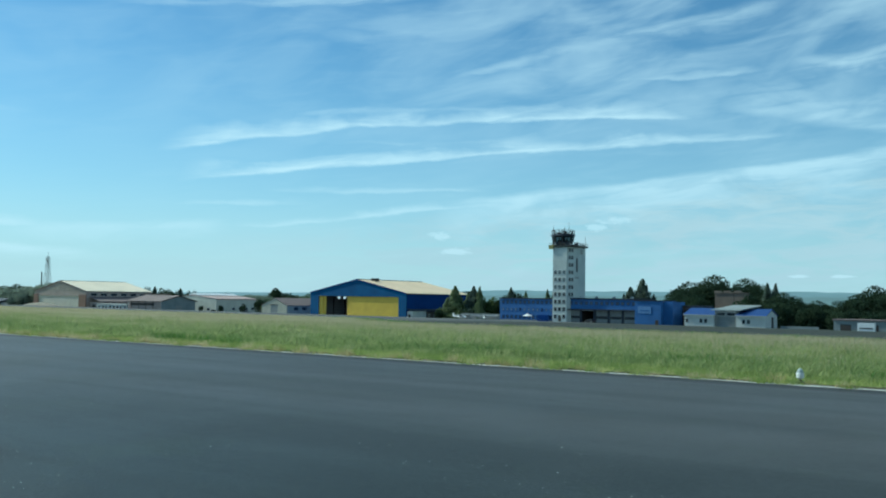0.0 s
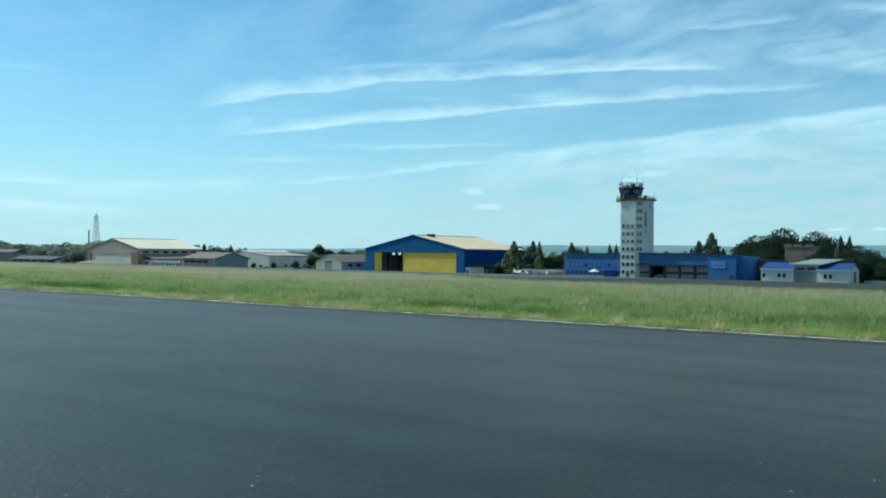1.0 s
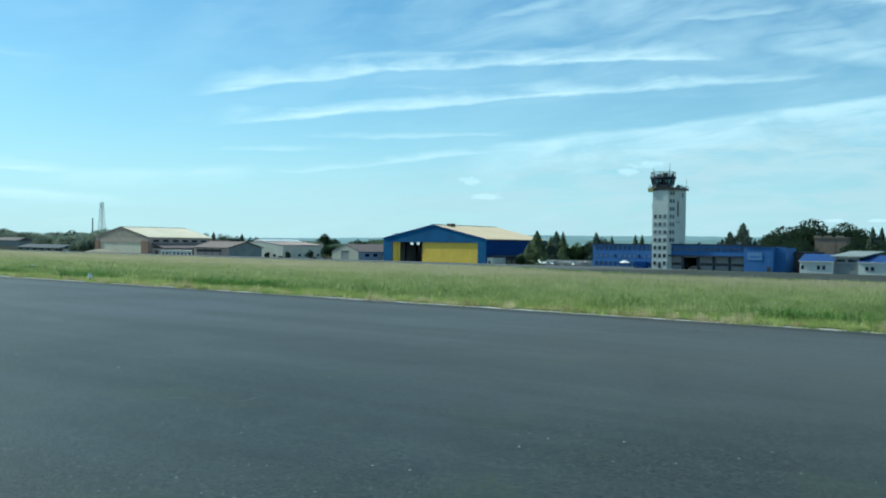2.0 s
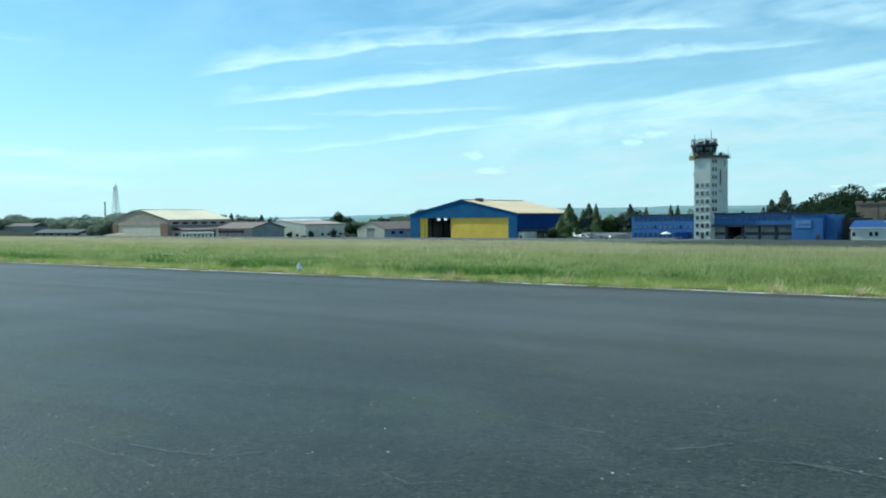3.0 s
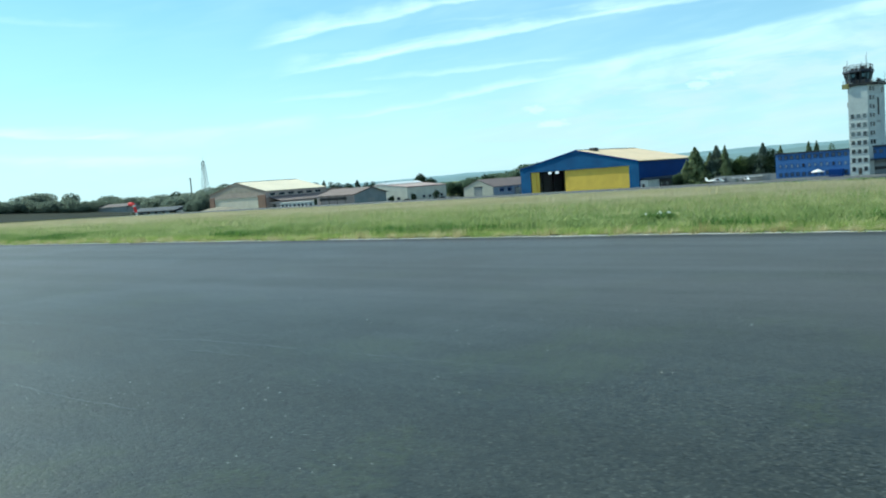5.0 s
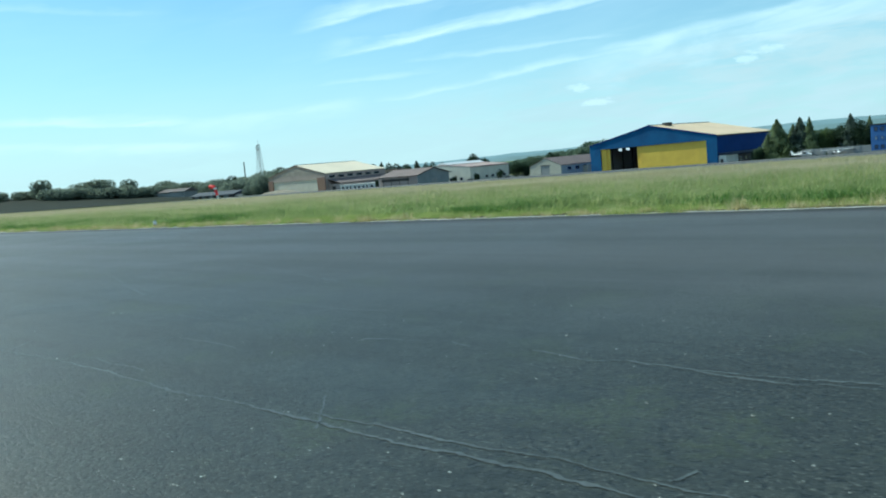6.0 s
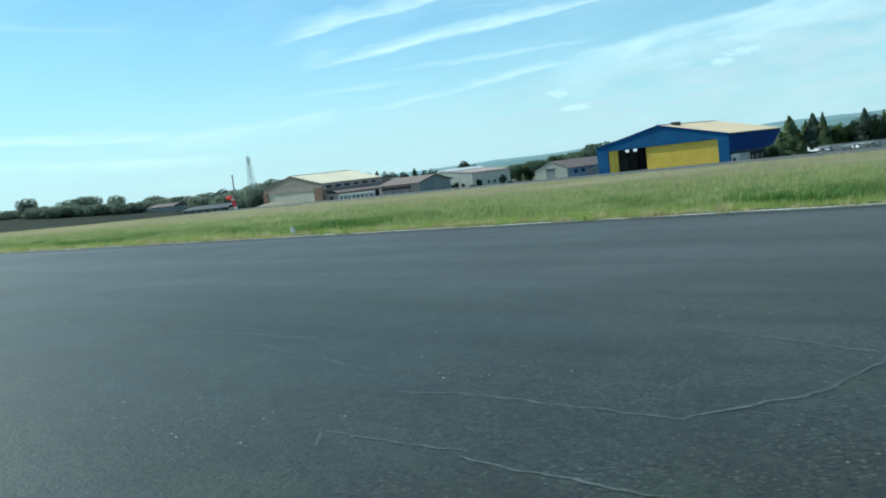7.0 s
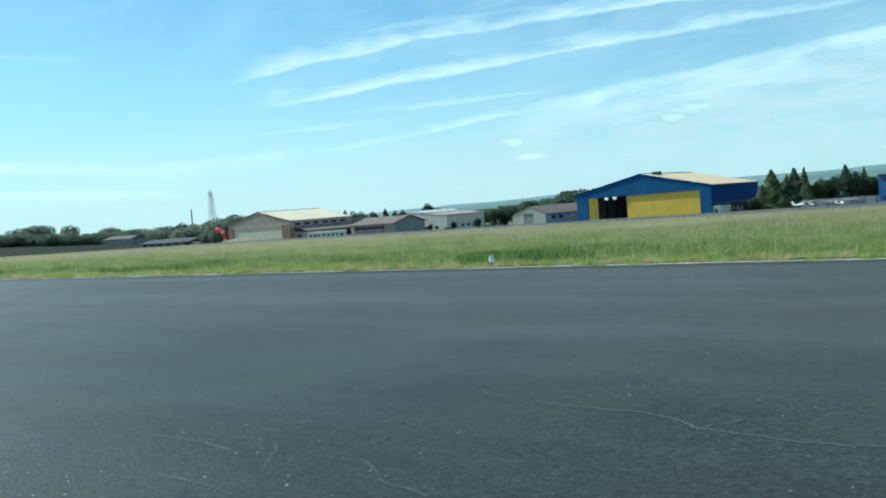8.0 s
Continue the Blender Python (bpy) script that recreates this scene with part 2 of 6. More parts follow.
def asphalt_material():
    m = bpy.data.materials.new("asphalt")
    m.use_nodes = True
    n = Nodes(m.node_tree)
    b = m.node_tree.nodes["Principled BSDF"]
    place = n.add("ShaderNodeNewGeometry").outputs["Position"]
    sep = n.add("ShaderNodeSeparateXYZ")
    n.links.new(place, sep.inputs[0])
    lane = n.add("ShaderNodeVectorMath", operation="MULTIPLY")
    n.links.new(place, lane.inputs[0])
    lane.inputs[1].default_value = (0.035, 0.55, 1.0)
    long_wear = n.noise(lane.outputs[0], 1.0, 5.0, 0.6, 0.4)
    patch = n.noise(place, 0.22, 4.0, 0.6, 0.6)
    stone = n.noise(place, 28.0, 2.0, 0.6)
    grit = n.noise(place, 11.0, 4.0, 0.75)
    pits = n.noise(place, 16.0, 3.0, 0.7)
    f = n.math("ADD", n.math("MULTIPLY", n.span(long_wear, 0.3, 0.7), 0.55), n.math("MULTIPLY", n.span(patch, 0.35, 0.7), 0.45), clamp=True)
    col = n.mix(f, (0.0138, 0.0154, 0.0117), (0.0350, 0.0380, 0.0294))
    col = n.mix(n.math("MULTIPLY", n.span(stone, 0.57, 0.65), 0.52), col, (0.185, 0.192, 0.172))
    col = n.mix(n.math("MULTIPLY", n.span(grit, 0.53, 0.36), 0.7), col, (0.015, 0.018, 0.016))
    col = n.mix(n.math("MULTIPLY", n.span(pits, 0.48, 0.39), 0.95), col, (0.004, 0.005, 0.005))
    stain = n.math("MULTIPLY", n.span(n.noise(place, 1.1, 5.0, 0.7, 0.5), 0.47, 0.66), n.span(patch, 0.36, 0.56, 0.25, 0.75))
    col = n.mix(stain, col, (0.012, 0.0135, 0.0110))
    worn = n.noise(place, 6.5, 4.0, 0.7, 0.3)
    col = n.mix(n.math("MULTIPLY", n.span(worn, 0.50, 0.66), 0.45), col, (0.050, 0.054, 0.045))
    col = n.mix(n.math("MULTIPLY", n.span(worn, 0.46, 0.32), 0.45), col, (0.008, 0.009, 0.0085))
    moss = n.math("MULTIPLY", n.math("MULTIPLY", n.span(n.noise(place, 0.45, 4.0, 0.65), 0.52, 0.64), n.span(grit, 0.38, 0.58)), 0.5)
    col = n.mix(moss, col, (0.040, 0.050, 0.018))
    # the asphalt darkens towards the start of the runway
    start_dark = n.math("MULTIPLY", n.span(n.math("ADD", sep.outputs[0], n.math("MULTIPLY", patch, 10.0)), -26.0, -12.0), 0.45)
    col = n.mix(start_dark, col, (0.009, 0.0105, 0.0095))
    # far lanes paler and warmer: a glare veil put into the colour
    lane_veil = n.math("MULTIPLY", n.span(n.math("ADD", sep.outputs[1], n.math("MULTIPLY", patch, 6.0)), 9.5, 18.0), n.span(long_wear, 0.25, 0.7, 0.30, 0.62))
    col = n.mix(lane_veil, col, (0.080, 0.070, 0.062))
    # fresh dark bitumen along the edge strip
    rim = n.math("MULTIPLY", n.span(n.math("ADD", sep.outputs[1], n.math("MULTIPLY", grit, 1.2)), 22.3, 23.5), 0.5)
    col = n.mix(rim, col, (0.022, 0.028, 0.034))
    n.put(b.inputs["Base Color"], col)
    n.put(b.inputs["Roughness"], n.math("ADD", n.span(n.math("ADD", n.math("MULTIPLY", patch, 0.5), n.math("MULTIPLY", long_wear, 0.5)), 0.36, 0.64, 0.520, 0.458), n.math("MULTIPLY", rim, 0.4)))
    n.put(b.inputs["Specular IOR Level"], n.math("MULTIPLY_ADD", start_dark, -0.12, n.math("MULTIPLY_ADD", rim, -0.18, 0.345)))
    b.inputs["Specular Tint"].default_value = (0.97, 0.92, 0.82, 1)
    bump = n.add("ShaderNodeBump")
    bump.inputs["Strength"].default_value = 0.32
    bump.inputs["Distance"].default_value = 0.014
    n.put(bump.inputs["Height"], n.math("ADD", n.math("MULTIPLY", stone, 0.6), n.math("ADD", grit, n.math("MULTIPLY", n.span(pits, 0.36, 0.5), 0.5))))
    n.links.new(bump.outputs[0], b.inputs["Normal"])
    return m


def meadow_material():
    m = bpy.data.materials.new("meadow soil")
    m.use_nodes = True
    n = Nodes(m.node_tree)
    b = m.node_tree.nodes["Principled BSDF"]
    place = n.add("ShaderNodeNewGeometry").outputs["Position"]
    big = n.noise(place, 0.035, 5.0, 0.6, 0.5)
    mid = n.noise(place, 0.5, 5.0, 0.65)
    col = n.mix(n.span(big, 0.35, 0.68), (0.15, 0.19, 0.060), (0.24, 0.235, 0.105))
    col = n.mix(n.math("MULTIPLY", n.span(mid, 0.45, 0.75), 0.6), col, (0.10, 0.15, 0.04))
    n.put(b.inputs["Base Color"], col)
    b.inputs["Roughness"].default_value = 0.95
    b.inputs["Specular IOR Level"].default_value = 0.15
    bump = n.add("ShaderNodeBump")
    bump.inputs["Strength"].default_value = 0.9
    bump.inputs["Distance"].default_value = 0.3
    n.put(bump.inputs["Height"], mid)
    n.links.new(bump.outputs[0], b.inputs["Normal"])
    return m


def blade_material(name, stops, patchy, own=0.62, gloss=0.25, thinness=0.4):
    """Leaves and blades: each one takes its colour from a ramp, with patches over the field."""
    m = bpy.data.materials.new(name)
    m.use_nodes = True
    n = Nodes(m.node_tree)
    b = m.node_tree.nodes["Principled BSDF"]
    geo = n.add("ShaderNodeNewGeometry")
    field = n.noise(geo.outputs["Position"], patchy, 4.0, 0.6, 0.4)
    v = n.math("ADD", n.math("MULTIPLY", geo.outputs["Random Per Island"], own), n.math("MULTIPLY", n.span(field, 0.32, 0.68), 1.0 - own), clamp=True)
    ramp = n.add("ShaderNodeValToRGB")
    e = ramp.color_ramp.elements
    while len(e) < len(stops):
        e.new(0.5)
    for k, (p, c) in zip(e, stops):
        k.position, k.color = p, (*c, 1)
    n.put(ramp.inputs[0], v)
    n.put(b.inputs["Base Color"], ramp.outputs[0])
    b.inputs["Roughness"].default_value = 0.7
    b.inputs["Specular IOR Level"].default_value = gloss
    b.inputs["Transmission Weight"].default_value = 0.0
    thin = n.add("ShaderNodeBsdfTranslucent")
    n.put(thin.inputs[0], ramp.outputs[0])
    both = n.add("ShaderNodeMixShader")
    both.inputs[0].default_value = thinness
    n.links.new(b.outputs[0], both.inputs[1])
    n.links.new(thin.outputs[0], both.inputs[2])
    n.links.new(both.outputs[0], m.node_tree.nodes["Material Output"].inputs[0])
    return m


ASPHALT = asphalt_material()
MEADOW = meadow_material()
CONCRETE = surface("apron concrete", (0.125, 0.123, 0.118), (0.062, 0.065, 0.066), grain=1.5, blotch=0.05, rough=0.95, gloss=0.2)
CRACKFILL = surface("dusty crack fill", (0.100, 0.112, 0.108), (0.055, 0.062, 0.060), grain=18, blotch=0.9, rough=0.5, gloss=0.345, relief=0.04)
GRIT = surface("pale grit", (0.42, 0.415, 0.375), (0.15, 0.15, 0.13), grain=9, blotch=0.9, rough=0.95, island=0.25)
STONE = surface("white chips", (0.50, 0.51, 0.47), (0.30, 0.31, 0.28), grain=30, blotch=2, rough=0.85, island=0.3)
VERGE = blade_material("mown verge grass", [(0.0, (0.190, 0.258, 0.074)), (0.5, (0.298, 0.365, 0.108)), (0.8, (0.400, 0.440, 0.155)), (1.0, (0.540, 0.525, 0.235))], 0.9, 0.18, 0.10, 0.55)
TALL = blade_material("tall grass blades", [(0.0, (0.190, 0.245, 0.092)), (0.45, (0.262, 0.315, 0.122)), (0.75, (0.350, 0.390, 0.168)), (1.0, (0.455, 0.455, 0.235))], 0.55, 0.15, 0.10, 0.55)
WEED = blade_material("dark weeds", [(0.0, (0.09, 0.17, 0.04)), (0.6, (0.14, 0.235, 0.06)), (1.0, (0.20, 0.30, 0.085))], 0.3, 0.5, 0.12)
NEAR = blade_material("lush near grass", [(0.0, (0.182, 0.244, 0.090)), (0.45, (0.256, 0.320, 0.120)), (0.75, (0.345, 0.392, 0.164)), (1.0, (0.455, 0.458, 0.232))], 0.55, 0.15, 0.10, 0.55)
SEED = blade_material("ripe grass heads", [(0.0, (0.37, 0.345, 0.195)), (0.5, (0.47, 0.415, 0.27)), (1.0, (0.58, 0.50, 0.36))], 0.06, 0.30, 0.1, 0.55)
TALL_FAR = blade_material("ripening meadow grass", [(0.0, (0.275, 0.280, 0.150)), (0.5, (0.395, 0.370, 0.222)), (1.0, (0.520, 0.460, 0.310))], 0.06, 0.35, 0.1)
DRY = blade_material("dry edge grass", [(0.0, (0.20, 0.20, 0.06)), (0.35, (0.42, 0.36, 0.17)), (1.0, (0.70, 0.62, 0.40))], 0.9, 0.4, 0.12)

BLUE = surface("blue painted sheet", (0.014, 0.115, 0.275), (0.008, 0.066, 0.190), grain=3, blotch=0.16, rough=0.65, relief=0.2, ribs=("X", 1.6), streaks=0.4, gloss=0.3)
# darker copy of BLUE: the side wall's shade is in the colour; also trim
BLUE_DARKENED = surface("blue sheet darkened for side shade", (0.008, 0.045, 0.21), (0.006, 0.034, 0.16), grain=3, blotch=0.12, rough=0.8, relief=0.12, ribs=("Y", 1.6), streaks=0.3, gloss=0.15)
YELLOW = surface("yellow painted door", (0.82, 0.565, 0.070), (0.70, 0.46, 0.058), grain=3, blotch=0.2, rough=0.6, relief=0.3, ribs=("X", 1.2), streaks=0.4)
CREAM_ROOF = surface("sand coloured roof sheet", (0.80, 0.62, 0.41), (0.68, 0.51, 0.33), grain=2, blotch=0.09, rough=0.75, relief=0.25, ribs=("Y", 1.0), streaks=0.2)
PALE_ROOF = surface("pale cream roof sheet", (0.84, 0.72, 0.54), (0.70, 0.60, 0.45), grain=2, blotch=0.08, rough=0.75, relief=0.25, ribs=("Y", 1.0))
DARK_STEEL = surface("dark steel", (0.035, 0.037, 0.040), (0.055, 0.05, 0.045), grain=8, blotch=0.8, rough=0.6, metal=0.3)
GALV = surface("galvanised steel", (0.42, 0.43, 0.43), (0.30, 0.29, 0.28), grain=8, blotch=0.8, rough=0.5, metal=0.6)
BRICK_BROWN = surface("weathered brown render", (0.43, 0.345, 0.305), (0.33, 0.265, 0.235), grain=3, blotch=0.25, rough=0.9, streaks=0.4)
GABLE_RENDER = surface("patchy gable render", (0.43, 0.365, 0.315), (0.29, 0.245, 0.21), grain=3, blotch=0.3, rough=0.9, streaks=0.4)
PIER = surface("reddish brick pier", (0.27, 0.155, 0.115), (0.20, 0.12, 0.095), grain=4, blotch=0.4, rough=0.9, streaks=0.3)
BEIGE_DOOR = surface("faded beige door", (0.64, 0.575, 0.50), (0.54, 0.48, 0.415), grain=3, blotch=0.2, rough=0.8, ribs=("X", 0.8), relief=0.3, streaks=0.3)
WHITE_WALL = surface("off-white render", (0.70, 0.69, 0.64), (0.55, 0.54, 0.49), grain=3, blotch=0.25, rough=0.85, streaks=0.35)
TOWER_WALL = surface("tower off-white panels", (0.62, 0.65, 0.62), (0.47, 0.50, 0.48), grain=2, blotch=0.15, rough=0.8, streaks=0.45)
GREY_WALL = surface("grey cladding", (0.33, 0.33, 0.31), (0.25, 0.255, 0.245), grain=3, blotch=0.2, rough=0.8, ribs=("Y", 0.9), relief=0.25, streaks=0.25)
CREAM_WALL = surface("cream gable sheet", (0.57, 0.53, 0.42), (0.46, 0.43, 0.34), grain=3, blotch=0.2, rough=0.8, streaks=0.25)
BROWN_ROOF = surface("brown fibre cement roof", (0.215, 0.162, 0.152), (0.155, 0.12, 0.113), grain=3, blotch=0.2, rough=0.9, ribs=("X", 1.4), relief=0.3, streaks=0.2)
OLD_ROOF = surface("old mauve grey roof", (0.150, 0.122, 0.118), (0.10, 0.085, 0.085), grain=3, blotch=0.2, rough=0.95, streaks=0.2)
RED_ROOF = surface("faded red roof sheet", (0.45, 0.34, 0.31), (0.36, 0.26, 0.24), grain=2, blotch=0.1, rough=0.8, ribs=("Y", 1.0), relief=0.25)
SKYLIGHT = surface("white skylight sheet", (0.82, 0.82, 0.80), (0.70, 0.70, 0.68), grain=2, blotch=0.2, rough=0.4)
TEAL_WALL = surface("faded blue grey wall", (0.27, 0.30, 0.30), (0.20, 0.225, 0.225), grain=3, blotch=0.2, rough=0.85, streaks=0.3)
DARK_WALL = surface("dark weathered boards", (0.075, 0.062, 0.052), (0.05, 0.045, 0.042), grain=4, blotch=0.3, rough=0.9)
HALL_WALL = surface("cream hall cladding", (0.70, 0.675, 0.565), (0.56, 0.54, 0.45), grain=3, blotch=0.25, rough=0.85, streaks=0.35)
PALE_BOARD = surface("pale blue boards", (0.44, 0.50, 0.52), (0.32, 0.37, 0.39), grain=3, blotch=0.2, rough=0.85, ribs=("Y", 1.2), streaks=0.35)
TERMINAL_BLUE = surface("terminal blue paint", (0.050, 0.15, 0.40), (0.034, 0.105, 0.29), grain=3, blotch=0.15, rough=0.7, streaks=0.4)
ROOF_EDGE = surface("dark roof edge", (0.022, 0.032, 0.052), (0.032, 0.040, 0.055), grain=4, blotch=0.2, rough=0.8)
SIGN_BLUE = surface("faded pale blue sign", (0.16, 0.28, 0.52), (0.11, 0.21, 0.43), grain=3, blotch=0.5, rough=0.6)
SHUTTER = surface("grey garage shutter", (0.25, 0.27, 0.27), (0.19, 0.20, 0.20), grain=3, blotch=0.3, rough=0.7, ribs=("Z", 3.0), relief=0.4)
WINDOW = glass("dark window glass")
# the sky that these two panes reflect is put into their tints
BLUE_PANE = glass("terminal pane tinted for sky light", (0.045, 0.075, 0.13))
PALE_PANE = glass("tower pane tinted for sky reflection", (0.10, 0.13, 0.14))
BLIND = glass("pane with drawn blind", (0.20, 0.27, 0.36))
CAB_GLASS = clear_glass("tinted cab glass", (0.30, 0.36, 0.38))
FRAME = surface("white window frame", (0.62, 0.63, 0.62), (0.5, 0.5, 0.5), grain=8, blotch=1, rough=0.6)
BLUE_ROOF = surface("bright blue roof sheet", (0.016, 0.058, 0.22), (0.012, 0.045, 0.17), grain=2, blotch=0.15, rough=0.6, ribs=("X", 1.2), relief=0.25)
HOUSE_WALL = surface("white house render", (0.66, 0.66, 0.62), (0.54, 0.54, 0.51), grain=3, blotch=0.25, rough=0.85, streaks=0.2)
MAST = surface("grey painted lattice steel", (0.30, 0.30, 0.30), (0.22, 0.215, 0.21), grain=6, blotch=0.5, rough=0.7)
KHAKI = surface("faded khaki paint", (0.33, 0.30, 0.10), (0.24, 0.22, 0.09), grain=5, blotch=0.6, rough=0.7)
TAN_BLOCK = surface("tan concrete block", (0.26, 0.20, 0.155), (0.20, 0.155, 0.125), grain=2, blotch=0.2, rough=0.9, streaks=0.4)
BARK = surface("bark", (0.085, 0.065, 0.048), (0.05, 0.04, 0.03), grain=5, blotch=0.8, rough=0.95)
LEAF = blade_material("broad leaves", [(0.0, (0.024, 0.042, 0.028)), (0.5, (0.036, 0.058, 0.034)), (1.0, (0.054, 0.078, 0.042))], 0.12, 0.4, 0.06, 0.45)
# far tree leaves: the paler grey stands in for haze before them
LEAF_HAZED = blade_material("leaves paled for haze", [(0.0, (0.15, 0.19, 0.155)), (0.5, (0.20, 0.24, 0.19)), (1.0, (0.26, 0.30, 0.23))], 0.12, 0.4, 0.1, 0.55)
LEAF_MID = blade_material("mid green leaves", [(0.0, (0.095, 0.138, 0.098)), (0.5, (0.128, 0.174, 0.120)), (1.0, (0.165, 0.21, 0.138))], 0.12, 0.4, 0.08, 0.55)
LEAF_LIGHT = blade_material("light leaves", [(0.0, (0.075, 0.115, 0.045)), (0.5, (0.115, 0.160, 0.060)), (1.0, (0.16, 0.20, 0.080))], 0.12, 0.5, 0.1, 0.55)
NEEDLE = blade_material("fir needles", [(0.0, (0.090, 0.124, 0.102)), (0.5, (0.122, 0.160, 0.126)), (1.0, (0.155, 0.192, 0.146))], 0.2, 0.5, 0.08, 0.6)
NEEDLE_LIGHT = blade_material("young fir needles", [(0.0, (0.150, 0.195, 0.105)), (0.5, (0.205, 0.255, 0.135)), (1.0, (0.260, 0.310, 0.160))], 0.2, 0.5, 0.08, 0.6)
RED_CLOTH = surface("red sock cloth", (0.72, 0.035, 0.04), (0.60, 0.03, 0.035), grain=8, blotch=1.0, rough=0.8)
WHITE_CLOTH = surface("white sock cloth", (0.80, 0.78, 0.76), (0.68, 0.66, 0.63), grain=8, blotch=1.0, rough=0.8)
WHITE_PAINT = surface("white paint", (0.80, 0.81, 0.81), (0.68, 0.69, 0.69), grain=8, blotch=0.8, rough=0.4)
RUBBER = surface("black rubber", (0.02, 0.02, 0.02), (0.03, 0.03, 0.03), grain=10, blotch=1, rough=0.85)
CAR_RED = surface("dark red car paint", (0.12, 0.018, 0.016), (0.09, 0.014, 0.012), grain=4, blotch=1, rough=0.25)
CAR_DARK = surface("black car paint", (0.018, 0.019, 0.022), (0.025, 0.025, 0.028), grain=4, blotch=1, rough=0.25)
CAR_SILVER = surface("silver car paint", (0.55, 0.56, 0.57), (0.48, 0.49, 0.50), grain=4, blotch=1, rough=0.3, metal=0.4)
PANEL_GLOW = glow("glowing bright panel", (0.85, 0.95, 1.0), 0.7)
LENS = glass("frosted lamp lens", (0.40, 0.45, 0.42))
FALLOW = surface("fallow ground", (0.036, 0.040, 0.030), (0.024, 0.029, 0.023), grain=2, blotch=0.05, rough=0.95, relief=0.5, gloss=0.05)
OLD_TARMAC = surface("old patched tarmac", (0.060, 0.062, 0.056), (0.034, 0.040, 0.030), grain=1.5, blotch=0.05, rough=0.95, gloss=0.12)
CONCRETE_PAD = surface("pale concrete pad", (0.46, 0.45, 0.42), (0.32, 0.32, 0.30), grain=8, blotch=1.0, rough=0.9)
EARTH = surface("dark turf earth", (0.115, 0.110, 0.062), (0.070, 0.070, 0.040), grain=5, blotch=0.8, rough=0.95, relief=0.6, gloss=0.1)
BOUNCE_SHEET = surface("pale bounce sheet", (0.72, 0.75, 0.77), (0.60, 0.63, 0.65), grain=2, blotch=0.2, rough=0.8, ribs=("X", 1.0), relief=0.2)
HANGAR_FLOOR = surface("pale hangar floor", (0.55, 0.55, 0.53), (0.44, 0.44, 0.43), grain=2, blotch=0.2, rough=0.6)
SOIL = surface("bare soil", (0.27, 0.235, 0.18), (0.19, 0.165, 0.125), grain=3, blotch=0.4, rough=0.95, relief=0.6)


# ---- mesh helpers ----
def origin_of(ob):
    o = Vector((0, 0, 0))
    while ob is not None:
        o += ob.location
        ob = ob.parent
    return o


def mesh_of(name, bm, material):
    me = bpy.data.meshes.new(name)
    bm.to_mesh(me)
    bm.free()
    me.materials.append(material)
    return me


def part(name, bm, material, parent, label=""):
    """One mesh in world coordinates, hung under its thing or part."""
    me = mesh_of(name, bm, material)
    me.transform(Matrix.Translation(-origin_of(parent)))
    ob = new(name, me)
    ob.parent = parent
    return tagged(ob, label) if label else ob


def thing(name, at, label, category, group="", kind=""):
    ob = new(name)
    ob.location = at
    ob.empty_display_size = 0.3
    return tagged(ob, label, category, group, kind)


def solo(name, bm, material, label, category, kind="", at=(0, 0, 0)):
    me = mesh_of(name, bm, material)
    me.transform(Matrix.Translation(-Vector(at)))
    ob = new(name, me)
    ob.location = at
    return tagged(ob, label, category, kind=kind)


def box(x0, x1, y0, y1, z0, z1, bm=None, soft=0.0):
    bm = bm or bmesh.new()
    v = [bm.verts.new((x, y, z)) for z in (z0, z1) for x, y in ((x0, y0), (x1, y0), (x1, y1), (x0, y1))]
    faces = [bm.faces.new([v[i] for i in f]) for f in ((3, 2, 1, 0), (4, 5, 6, 7), (0, 1, 5, 4), (1, 2, 6, 5), (2, 3, 7, 6), (3, 0, 4, 7))]
    if soft:
        edges = {e for f in faces for e in f.edges}
        bmesh.ops.bevel(bm, geom=list(edges), offset=soft, segments=2, affect="EDGES", profile=0.5)
    return bm


def prism(points, way, bm=None):
    """A flat polygon pushed along a vector into a solid."""
    bm = bm or bmesh.new()
    a = [bm.verts.new(p) for p in points]
    b = [bm.verts.new(Vector(p) + Vector(way)) for p in points]
    n = len(a)
    bm.faces.new(a)
    bm.faces.new(b[::-1])
    for i in range(n):
        j = (i + 1) % n
        bm.faces.new((a[j], a[i], b[i], b[j]))
    bmesh.ops.recalc_face_normals(bm, faces=bm.faces)
    return bm


def tube(p, q, r0, r1, sides=8, bm=None):
    """A tapered rod from p to q."""
    bm = bm or bmesh.new()
    p, q = Vector(p), Vector(q)
    turn = (q - p).to_track_quat("Z", "Y").to_matrix()
    rings = []
    for c, r in ((p, r0), (q, r1)):
        rings.append([bm.verts.new(c + turn @ Vector((r * math.cos(2 * math.pi * i / sides), r * math.sin(2 * math.pi * i / sides), 0))) for i in range(sides)])
    for i in range(sides):
        j = (i + 1) % sides
        bm.faces.new((rings[0][i], rings[0][j], rings[1][j], rings[1][i]))
    bm.faces.new(rings[0][::-1])
    bm.faces.new(rings[1])
    return bm


def lathe(at, profile, sides=20, bm=None):
    """A turned solid: (radius, height) rows round a vertical axis."""
    bm = bm or bmesh.new()
    rows = [[bm.verts.new((at[0] + r * math.cos(2 * math.pi * i / sides), at[1] + r * math.sin(2 * math.pi * i / sides), at[2] + z)) for i in range(sides)] for r, z in profile]
    for a, b in zip(rows, rows[1:]):
        for i in range(sides):
            j = (i + 1) % sides
            bm.faces.new((a[i], a[j], b[j], b[i]))
    bm.faces.new(rows[0][::-1])
    bm.faces.new(rows[-1])
    return bm


